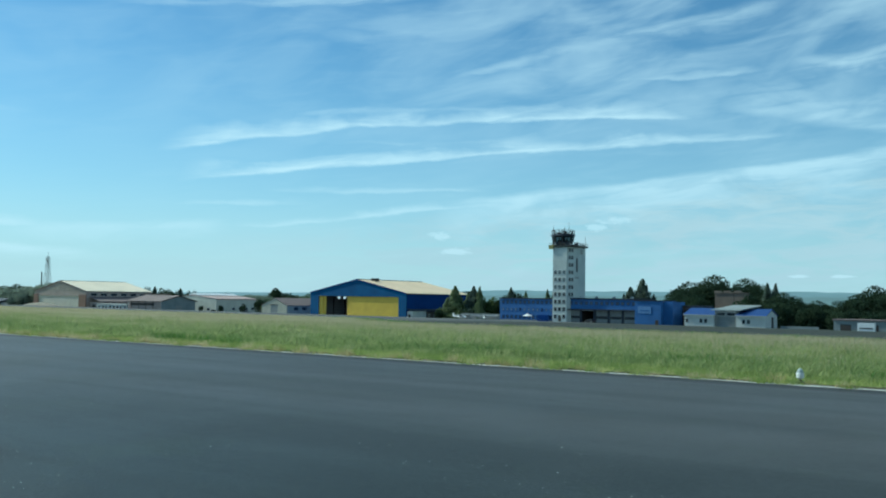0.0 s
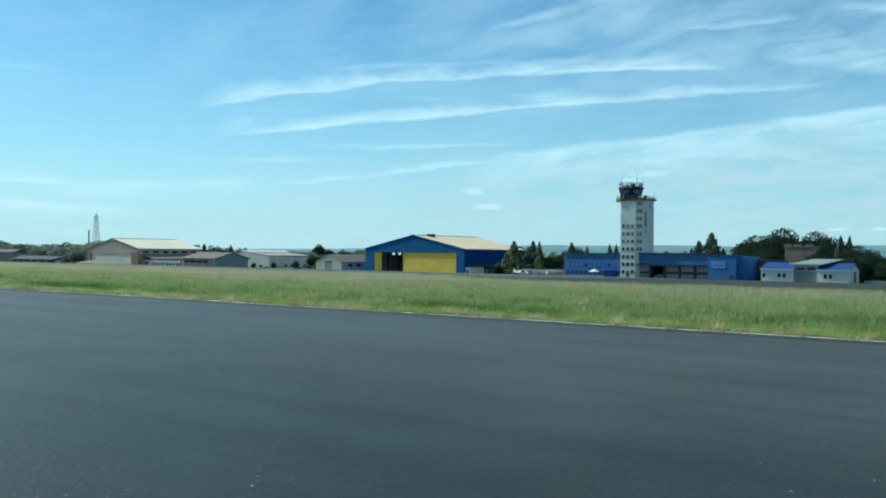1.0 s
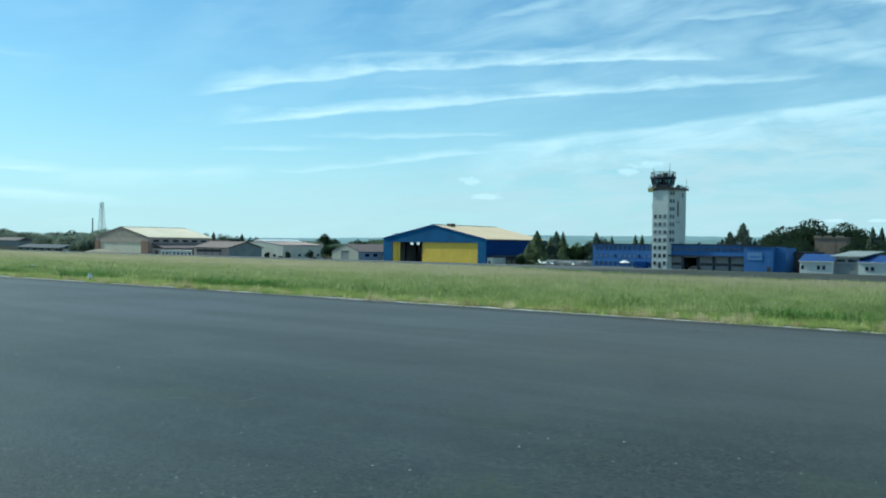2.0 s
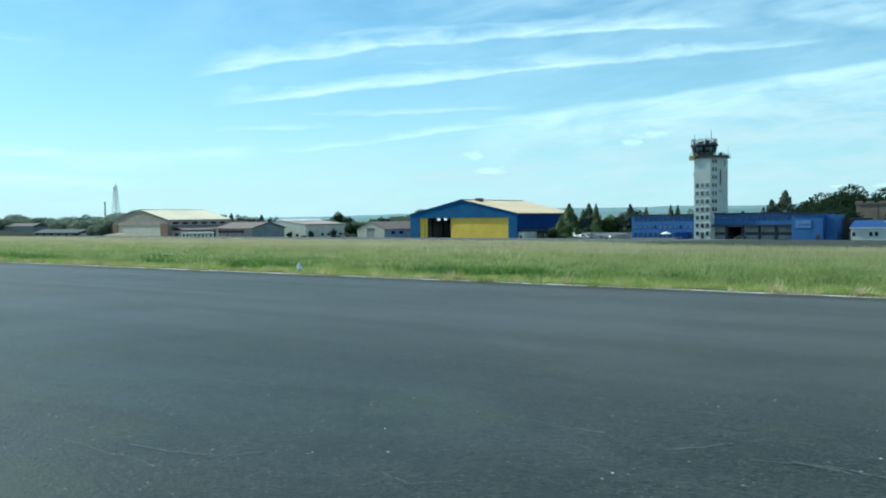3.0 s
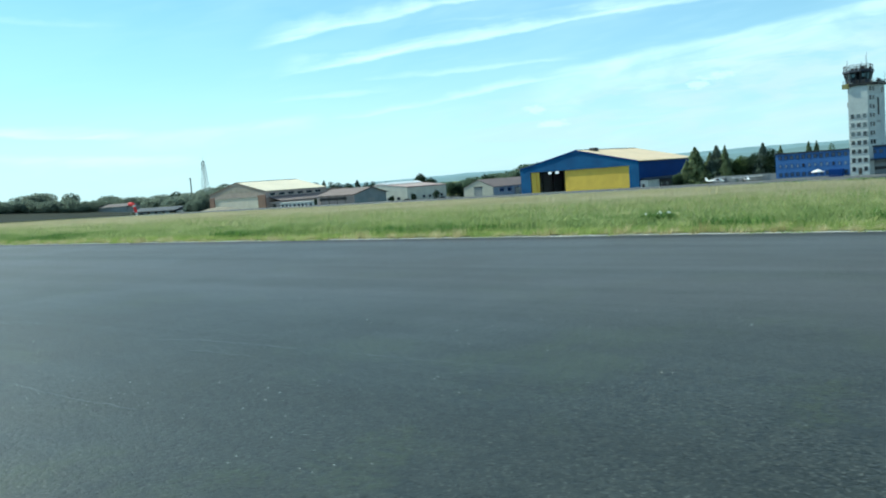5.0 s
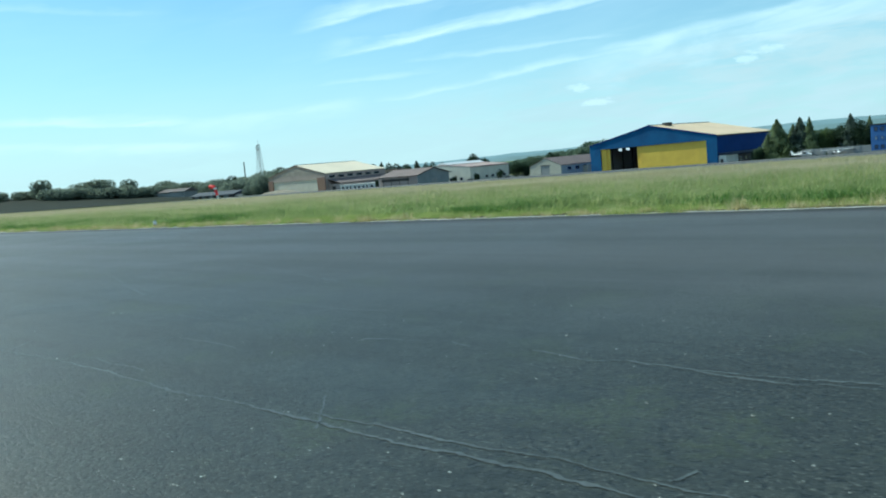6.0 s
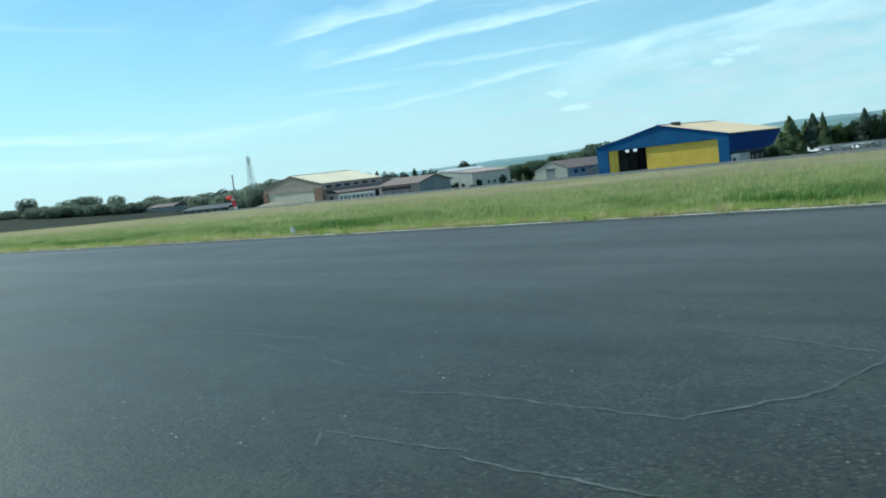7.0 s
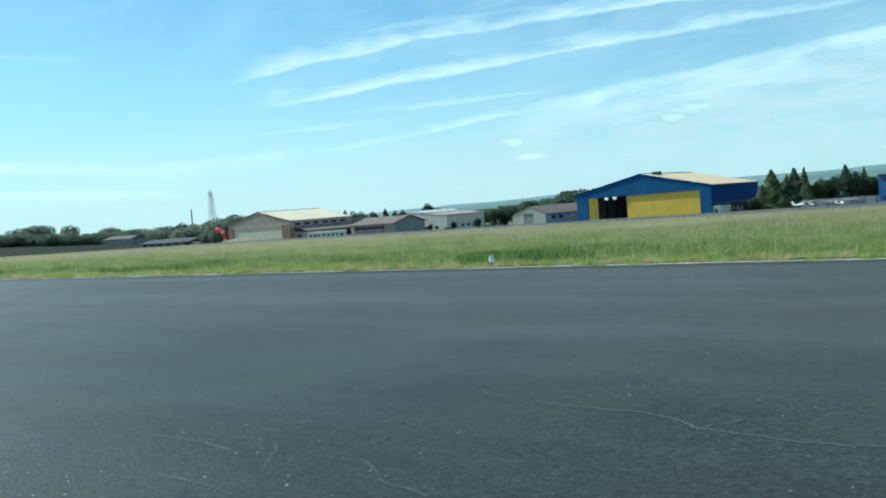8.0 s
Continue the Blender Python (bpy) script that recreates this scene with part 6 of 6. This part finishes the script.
def parasol(x, y):
    z = land(x, y)
    o = thing("parasol", (x, y, z), "open white parasol on a terrace", "parasol")
    part("pole", tube((x, y, z), (x, y, z + 2.9), 0.035, 0.03, 8), GALV, o)
    part("foot", lathe((x, y, z), [(0.4, 0.0), (0.4, 0.08), (0.1, 0.14)], 16), CONCRETE, o)
    part("canopy", lathe((x, y, z), [(2.1, 1.95), (2.12, 2.0), (1.1, 2.55), (0.05, 2.9)], 8), WHITE_CLOTH, o)
    for i in range(3):
        a = 2.1 * i
        t = thing("cafe_table", (x + 2.6 + 1.6 * i, y + 0.4, z), "small grey terrace table", "table", "terrace tables")
        tx, ty = x + 2.6 + 1.6 * i, y + 0.4 * math.sin(a)
        part("tabletop", lathe((tx, ty, z), [(0.42, 0.71), (0.42, 0.75)], 16), GALV, t)
        part("leg", tube((tx, ty, z), (tx, ty, z + 0.72), 0.04, 0.04, 8), DARK_STEEL, t)


parasol(-152.6, 294.7)


# ---- cracks, chips and the ragged runway edge ----
def ribbon(path, wide, seed, z=0.004):
    """A thin uneven band along a wandering path."""
    verts, faces = [], []
    pts = [Vector((px, py, 0)) for px, py in path]
    fine = []
    for a, b in zip(pts, pts[1:]):
        n = max(2, int((b - a).length / 0.03))
        fine += [a.lerp(b, i / n) for i in range(n)]
    fine.append(pts[-1])
    for i, p in enumerate(fine):
        d = (fine[min(i + 1, len(fine) - 1)] - fine[max(i - 1, 0)]).normalized()
        side = Vector((-d.y, d.x, 0))
        j = side * (0.06 * noise.noise((p.x * 1.1, p.y * 1.1, seed)) + 0.04 * noise.noise((p.x * 4, p.y * 4, seed)) + 0.022 * noise.noise((p.x * 13, p.y * 13, seed)))
        half = wide * 0.35 * max(0.02, 0.8 + 0.8 * noise.noise((p.x * 1.3, p.y * 1.3, seed + 9)))
        left, right = (half * max(0.0, 1 + 1.3 * noise.noise((p.x * 17, p.y * 17, seed + k))) for k in (3, 6))
        verts += [p + j + side * left + Vector((0, 0, z)), p + j - side * right + Vector((0, 0, z))]
        if i:
            faces.append((2 * i - 2, 2 * i - 1, 2 * i + 1, 2 * i))
    return [tuple(v) for v in verts], faces


def crack(path, wide, seed):
    vv, ff = ribbon(path, wide, seed)
    ob = new("crack", raw_mesh("crack", vv, ff, CRACKFILL))
    return ob


runway_cracks = thing("runway_cracks", (0, 0, 0), "pale dust-filled cracks and open paving joints in the asphalt", "cracks", kind="structure")
rng = np.random.default_rng(11)
# two long paving joints run with the runway; only stretches of them have opened: from, to, width
JOINT_NEAR = [(-105.8, -104.4, .035), (-82.4, -79.6, .03), (-78.5, -75.0, .04), (-66, -60, .025), (-49.6, -46.6, .03)]
JOINT_FAR = [(-109.0, -103.2, .045), (-82.4, -79.2, .025), (-93.4, -92.6, .03), (-75.5, -73, .03), (-66, -62, .025), (-57, -54, .025), (-51.2, -48.2, .035), (-42.6, -41.4, .03)]
PATHS = [([(a, 4.42), ((a + b) / 2, 4.4 + 0.1 * math.sin(a)), (b, 4.42)], wide) for a, b, wide in JOINT_NEAR]
PATHS += [([(a, 7.32), ((a + b) / 2, 7.3 + 0.1 * math.sin(a)), (b, 7.34)], wide) for a, b, wide in JOINT_FAR]
# the broken stretch in the middle of the runway: the joints and what branches off them
PATHS += [
    ([(-98.2, 4.38), (-94.7, 4.32), (-92.6, 4.33), (-91.4, 4.35), (-90.1, 4.35), (-88.5, 4.2)], 0.05),
    ([(-91.5, 4.53), (-91.1, 4.67), (-90.5, 4.58), (-89.7, 4.61)], 0.04), ([(-91.6, 4.8), (-91.4, 4.5)], 0.035), ([(-92.9, 4.2), (-93.5, 4.8)], 0.035),
    ([(-91.35, 5.33), (-91.2, 6.2)], 0.04), ([(-91.1, 5.88), (-90.3, 5.86), (-89.7, 5.78)], 0.035),
    ([(-93.3, 7.05), (-92.6, 6.92), (-91.2, 7.03), (-90.8, 7.7), (-90.6, 8.2), (-89.6, 8.27)], 0.05), ([(-93.3, 8.5), (-91.7, 8.3), (-90.6, 8.2)], 0.04),
    ([(-100, 5.6), (-99.4, 5.75), (-97.1, 5.77), (-96.4, 6.8), (-96.2, 8.0)], 0.05), ([(-99.8, 4.43), (-98.2, 4.5)], 0.04), ([(-99.8, 4.43), (-99.5, 4.1)], 0.035), ([(-97.1, 3.7), (-95.8, 3.3)], 0.03),
]
PATHS += [
    ([(-88.5, 4.2), (-87.4, 4.26), (-85.2, 4.2), (-84.4, 4.26), (-83.1, 4.18)], 0.055), ([(-86.5, 4.4), (-84.8, 4.4), (-83.7, 4.48), (-83.0, 4.43), (-82.4, 4.4)], 0.055),
    ([(-83.07, 4.47), (-83.0, 4.71)], 0.035), ([(-86.74, 4.85), (-86.0, 4.12)], 0.04), ([(-88.4, 6.76), (-87.2, 7.04), (-86.8, 6.9)], 0.04),
    ([(-86.0, 7.05), (-85.2, 6.86), (-84.9, 6.97), (-84.1, 6.93), (-82.6, 7.05)], 0.05), ([(-84.1, 6.9), (-83.2, 6.84), (-82.5, 6.91)], 0.045), ([(-83.2, 8.14), (-83.0, 8.0)], 0.04),
    ([(-78.8, 6.83), (-77.8, 7.16), (-76.6, 7.18), (-75.8, 7.25)], 0.045), ([(-77.3, 6.6), (-76.0, 6.6)], 0.03), ([(-80.3, 5.4), (-79.5, 4.55)], 0.04),
]
# towards the far end and back by the start
PATHS += [
    ([(-113.1, 7.65), (-112.3, 7.3), (-111.2, 7.37), (-110.8, 7.3), (-110.4, 7.0), (-109.6, 6.93), (-108.9, 6.97)], 0.06), ([(-110.35, 6.97), (-110.1, 7.4)], 0.05),
    ([(-115.2, 4.83), (-114.6, 4.85), (-113.9, 4.8)], 0.06), ([(-113.6, 5.1), (-113.1, 4.58)], 0.05), ([(-112.7, 5.03), (-112.4, 5.1), (-112.0, 4.75), (-111.4, 4.62)], 0.045), ([(-113.9, 4.0), (-113.4, 4.07), (-112.7, 3.98)], 0.04),
    ([(-102.3, 10.2), (-96.3, 8.1)], 0.045), ([(-106.6, 4.75), (-106.2, 4.3)], 0.035), ([(-99, 12.2), (-92, 10.0)], 0.05), ([(-103.8, 6.8), (-101, 6.2)], 0.04),
]
PATHS += [
    ([(-47.5, 4.73), (-47.0, 4.75), (-46.4, 4.93), (-46.2, 5.25)], 0.045), ([(-45.0, 5.34), (-44.6, 5.21), (-44.4, 5.38)], 0.04), ([(-45.2, 7.6), (-44.5, 7.43), (-44.0, 7.47)], 0.06), ([(-43.3, 7.2), (-43.1, 7.46), (-42.9, 7.75)], 0.05),
    ([(-42.3, 7.39), (-41.8, 7.33)], 0.05), ([(-52.3, 9.1), (-49.8, 8.3)], 0.03), ([(-36.4, 6.95), (-35.4, 7.4), (-35.4, 7.95)], 0.04),
]
for k, (path, wide) in enumerate(PATHS):
    c = crack(path, wide, k * 3.7)
    c.parent = runway_cracks


def chips():
    """Loose pale chippings over the asphalt."""
    g = np.random.default_rng(5)
    n = 15000
    x = g.uniform(-126, 6, n)
    y = 2.6 + 9 * g.random(n) ** 2.0
    keep = np.array([noise.noise((a * 0.25, b * 0.5, 7)) > -0.05 for a, b in zip(x, y)])
    x, y = x[keep], y[keep]
    n = len(x)
    s = 0.003 + 0.0095 * g.random(n) ** 3
    shape = np.array([(1, 0, 0.1), (0, 1, 0.1), (-1, 0, 0.1), (0, -1, 0.1), (0.1, 0.1, 1.0)])
    jit = 1 + 0.5 * (g.random((n, 5, 3)) - 0.5)
    v = shape[None] * jit * s[:, None, None] * np.array((1.15, 1, 0.8))
    v += np.stack([x, y, np.full(n, 0.001)], 1)[:, None, :]
    f = np.array([(0, 1, 4), (1, 2, 4), (2, 3, 4), (3, 0, 4)])
    faces = (f[None] + (np.arange(n) * 5)[:, None, None]).reshape(-1, 3)
    tagged(new("stone_chips", raw_mesh("stone_chips", v.reshape(-1, 3), faces, STONE)), "scattered pale stone chips on the asphalt", "gravel", kind="stuff")


def edge_grit():
    """The crumbled pale rim where asphalt meets grass."""
    vv, ff = [], []
    x = -330.0
    near, far = [], []
    while x < 30:
        a = 0.10 * noise.noise((x * 0.35, 1.0, 0)) + 0.05 * noise.noise((x * 2.1, 5.0, 0))
        b = 0.10 * noise.noise((x * 0.22, 8.0, 0)) + 0.06 * noise.noise((x * 1.6, 2.0, 0))
        near.append((x, EDGE - 0.06 + 2.0 * a, 0.005))
        far.append((x, EDGE + 0.24 + 2.0 * b + max(0, a), 0.012))
        x += 0.3
    n = len(near)
    vv = near + far
    ff = [(i, i + 1, n + i + 1, n + i) for i in range(n - 1)]
    tagged(new("verge_grit", raw_mesh("verge_grit", vv, ff, GRIT)), "pale crumbled grit along the runway edge", "gravel", kind="structure")


def sod_lip():
    """The low broken edge of the turf behind the grit: a dark earth face with a ragged top."""
    n = 1300
    rows = [[], [], []]
    for i in range(n):
        x = -330 + i * 360 / n
        y = EDGE + 0.34 + 0.12 * noise.noise((x * 0.3, 4, 2)) + 0.07 * noise.noise((x * 1.9, 6, 2))
        h = max(0.0, 0.035 + 0.05 * noise.noise((x * 0.55, 1, 7)) + 0.04 * noise.noise((x * 2.7, 3, 7)))
        rows[0].append((x, y - 0.03, -0.01))
        rows[1].append((x, y, h))
        rows[2].append((x, y + 0.45, h * 0.4 - 0.02))
    vv = rows[0] + rows[1] + rows[2]
    ff = [(k * n + i, k * n + i + 1, (k + 1) * n + i + 1, (k + 1) * n + i) for k in range(2) for i in range(n - 1)]
    tagged(new("turf_lip", raw_mesh("turf_lip", vv, ff, EARTH)), "low broken earth lip of the turf along the runway", "ground", kind="structure")


sod_lip()
chips()
edge_grit()


# ---- grass ----
def blades(name, x, y, tall, wide, lean, material, label, g, kinked=True):
    """Single grass blades: bent two-step blades, or plain spikes."""
    n = len(x)
    z = np.where(y < EDGE, 0, np.where(y < 285, -6.0 * (y - EDGE) / (285 - EDGE), -6.0)) - 0.06
    a = g.uniform(0, 2 * math.pi, n)
    d = np.stack([np.cos(a), np.sin(a), np.zeros(n)], 1)
    # blades face across their lean; the wind lays most of them one way
    side = np.stack([-np.sin(a), np.cos(a), np.zeros(n)], 1)
    root = np.stack([x, y, z], 1)
    up = np.array((0, 0, 1.0))
    bend = (lean * (0.2 + 0.9 * g.random(n)))[:, None] * (d + np.array((0.12, 0.0, 0)))
    h = tall[:, None]
    w2 = (wide / 2)[:, None]
    if kinked:
        mid = root + up * h * 0.6 + bend * h * 0.35
        tip = root + up * h * 0.96 + bend * h
        v = np.stack([root - side * w2, root + side * w2, mid + side * w2 * 0.8, mid - side * w2 * 0.8, tip], 1)
        f = np.array([(0, 1, 2), (0, 2, 3), (3, 2, 4)])
        k = 5
    else:
        tip = root + up * h + bend * h
        v = np.stack([root - side * w2, root + side * w2, tip], 1)
        f = np.array([(0, 1, 2)])
        k = 3
    faces = (f[None] + (np.arange(n) * k)[:, None, None]).reshape(-1, 3)
    return tagged(new(name, raw_mesh(name, v.reshape(-1, 3), faces, material)), label, "grass", kind="stuff")


def patch_noise(x, y, s, seed):
    return np.array([noise.noise((a * s, b * s * 1.6, seed)) for a, b in zip(x, y)])


def scatter(g, n, x0, x1, y0, y1, spread=0.12, per=6):
    """Roots in tufts of a few blades, none past the meadow's far edge."""
    m = n // per
    cx, cy = g.uniform(x0, x1, m), y0 + (y1 - y0) * g.random(m)
    if y1 > 80:
        inside = cy < np.array([field_edge(x) + 2 for x in cx])
        cx, cy = cx[inside], cy[inside]
        m = len(cx)
    hum = patch_noise(cx, cy, 0.16, 3.0) + (0.55 * patch_noise(cx, cy, 0.55, 17.0) if y1 < 60 else 0)
    x = (cx[:, None] + g.normal(size=(m, per)) * spread).ravel()
    y = (cy[:, None] + g.normal(size=(m, per)) * spread).ravel()
    return x, np.maximum(y, EDGE - 0.12), np.repeat(hum, per)


def meadow():
    g = np.random.default_rng(21)
    # dry fringe over the grit, in ragged clumps
    x, y, hum = scatter(g, 80000, -190, 6, EDGE + 0.10, EDGE + 0.70, 0.08)
    clump = patch_noise(x, y * 0.3, 2.4, 12.0) + 0.25 * patch_noise(x, y, 0.22, 5.0)
    keep = clump > -0.02
    x, y, clump = x[keep], y[keep], clump[keep]
    blades("edge_grass", x, y, 0.05 + 0.12 * g.random(len(x)) + 0.55 * clump, 0.014 + 0.016 * g.random(len(x)), np.full(len(x), 1.0), DRY, "dry straw-coloured tufts along the asphalt", g, False)
    # green tufts creeping over the grit
    x, y, hum = scatter(g, 60000, -190, 6, EDGE - 0.02, EDGE + 0.45, 0.09)
    clump = patch_noise(x, y * 0.3, 1.5, 27.0) + 0.5 * patch_noise(x, y * 0.2, 0.35, 9.0)
    keep = clump > 0.14
    x, y, clump = x[keep], y[keep], clump[keep]
    blades("edge_tufts", x, y, 0.04 + 0.09 * g.random(len(x)) + 0.22 * clump, 0.016 + 0.018 * g.random(len(x)), np.full(len(x), 1.1), VERGE, "green grass tufts creeping over the grit", g, False)
    # mown verge
    x, y, hum = scatter(g, 200000, -190, 6, EDGE + 0.30, 27.6, 0.12)
    blades("verge_grass", x, y, 0.07 + 0.14 * g.random(len(x)) + 0.12 * hum, 0.014 + 0.014 * g.random(len(x)), np.full(len(x), 0.9), VERGE, "short bright green verge grass", g, False)
    # tall grass behind it, in waves
    x, y, hum = scatter(g, 230000, -215, 6, 26.4, 38, 0.18)
    t = (0.26 + 0.22 * g.random(len(x)) + 0.26 * hum) * np.clip((y - 25.2) / 3.5, 0.4, 1)
    blades("tall_grass", x, y, np.maximum(t, 0.1), 0.016 + 0.016 * g.random(len(x)), np.full(len(x), 1.3), NEAR, "tall green meadow grass bending in the wind", g)
    x, y, hum = scatter(g, 220000, -330, 10, 38, 70, 0.25)
    t = 0.28 + 0.24 * g.random(len(x)) + 0.24 * hum
    blades("tall_grass", x, y, np.maximum(t, 0.12), 0.032 + 0.03 * g.random(len(x)), np.full(len(x), 1.6), TALL, "tall green meadow grass", g, False)
    x, y, hum = scatter(g, 190000, -560, 30, 61, FIELD + 3, 0.4)
    t = 0.26 + 0.26 * g.random(len(x)) + 0.2 * hum
    blades("tall_grass", x, y, np.maximum(t, 0.12), 0.07 + 0.07 * g.random(len(x)), np.full(len(x), 0.8), TALL_FAR, "tall meadow grass far across the field", g, False)
    # dark broad-leaved weeds in clumps along the foot of the tall grass
    m = 700
    cx, cy = g.uniform(-190, 4, m), 26.6 + 7.5 * g.random(m) ** 1.4
    keep = patch_noise(cx, cy, 0.17, 31.0) > 0.12
    cx, cy = cx[keep], cy[keep]
    per = 110
    x = (cx[:, None] + g.normal(size=(len(cx), per)) * 0.7).ravel()
    y = (cy[:, None] + g.normal(size=(len(cx), per)) * 0.28).ravel()
    blades("weed_clumps", x, y, 0.20 + 0.28 * g.random(len(x)), 0.022 + 0.03 * g.random(len(x)), np.full(len(x), 1.2), WEED, "clumps of dark broad-leaved weeds in the grass", g)
    x = g.uniform(-118, 4, 9000)
    y = np.array([field_edge(a) for a in x]) + g.normal(size=len(x)) * 2.2
    keep = patch_noise(x, y, 0.25, 44.0) > -0.05
    x, y = x[keep], y[keep]
    blades("scrub", x, y, 0.25 + 0.45 * g.random(len(x)), 0.05 + 0.06 * g.random(len(x)), np.full(len(x), 1.0), WEED, "low dark scrub where meadow meets tarmac", g)
    # ripe stalks standing over the leaves
    x, y, hum = scatter(g, 34000, -225, 6, 31.0, 46, 0.35, 4)
    blades("grass_stalks", x, y, 0.42 + 0.26 * g.random(len(x)) + 0.2 * hum, 0.008 + 0.007 * g.random(len(x)), np.full(len(x), 0.5), SEED, "ripe straw-coloured grass stalks", g, False)
    x, y, hum = scatter(g, 170000, -345, 10, 50, 90, 0.4, 4)
    blades("grass_stalks", x, y, 0.45 + 0.26 * g.random(len(x)) + 0.2 * hum, 0.018 + 0.016 * g.random(len(x)), np.full(len(x), 0.5), SEED, "ripe straw-coloured grass stalks", g, False)
    x, y, hum = scatter(g, 150000, -600, 40, 78, FIELD + 3, 0.5, 4)
    blades("grass_stalks", x, y, 0.42 + 0.28 * g.random(len(x)) + 0.18 * hum, 0.05 + 0.045 * g.random(len(x)), np.full(len(x), 0.5), SEED, "ripe straw-coloured grass stalks", g, False)


def wild_flowers():
    """Flat white umbels in loose groups over the grass."""
    g = np.random.default_rng(77)
    spots = np.array([(-104.5, 31.6), (-101.5, 33.2), (-99.6, 31.5), (-108.8, 32.7), (-62.0, 29.5), (-35.0, 31.0)])
    m = len(spots)
    x = (spots[:, :1] + g.normal(size=(m, 6)) * 0.35).ravel()
    y = (spots[:, 1:] + g.normal(size=(m, 6)) * 0.3).ravel()
    vv, ff = [], []
    for a, b in zip(x, y):
        z = land(a, b) + 0.20 + 0.16 * g.random()
        r = 0.016 + 0.018 * g.random()
        k = len(vv)
        vv.append((a, b, z + r * 0.5))
        vv += [(a + r * math.cos(i * math.pi / 3), b + r * math.sin(i * math.pi / 3), z) for i in range(6)]
        vv += [(a - 0.002, b, z - 0.5), (a + 0.002, b, z - 0.5)]
        ff += [(k, k + 1 + i, k + 1 + (i + 1) % 6) for i in range(6)] + [(k, k + 7, k + 8)]
    tagged(new("wild_flowers", raw_mesh("wild_flowers", vv, ff, WHITE_PAINT)), "small white flower heads scattered in the meadow", "flowers", kind="stuff")


def hogweed(x, y, wide, tall, seed):
    """A rounded clump of broad leaves with flat white flower heads over it."""
    g = np.random.default_rng(seed)
    z = land(x, y) - 0.06
    o = thing("hogweed_clump", (x, y, z), "leafy weed clump with flat white flower heads in the grass", "weed")
    vv, ff = leaf_cloud(g, [(0, 0, tall * 0.4), (wide * 0.25, 0.1, tall * 0.35), (-wide * 0.25, -0.1, tall * 0.32)], [(wide * 0.38, wide * 0.3, tall * 0.42)] * 3, 900, 0.085)
    leaves = new("leaves", raw_mesh("leaves", vv, ff, WEED))
    leaves.parent = o
    for i in range(9):
        a, r = g.uniform(0, 2 * math.pi), wide * 0.5 * math.sqrt(g.random())
        px, py = x + r * math.cos(a), y + 0.7 * r * math.sin(a)
        pz = z + tall * (0.62 + 0.35 * (1 - (r / wide) ** 2) * g.random() + 0.12)
        k = 0.022 + 0.028 * g.random()
        part("flower_head", lathe((px, py, pz), [(k * 0.3, -0.03), (k, 0.0), (k * 0.8, 0.012), (0.004, 0.018)], 9, tube((px, py, z + 0.1), (px, py, pz), 0.006, 0.004, 5)), WHITE_PAINT, o, "flat white flower head")


meadow()
wild_flowers()
hogweed(-82.0, 30.6, 1.2, 0.46, 3)
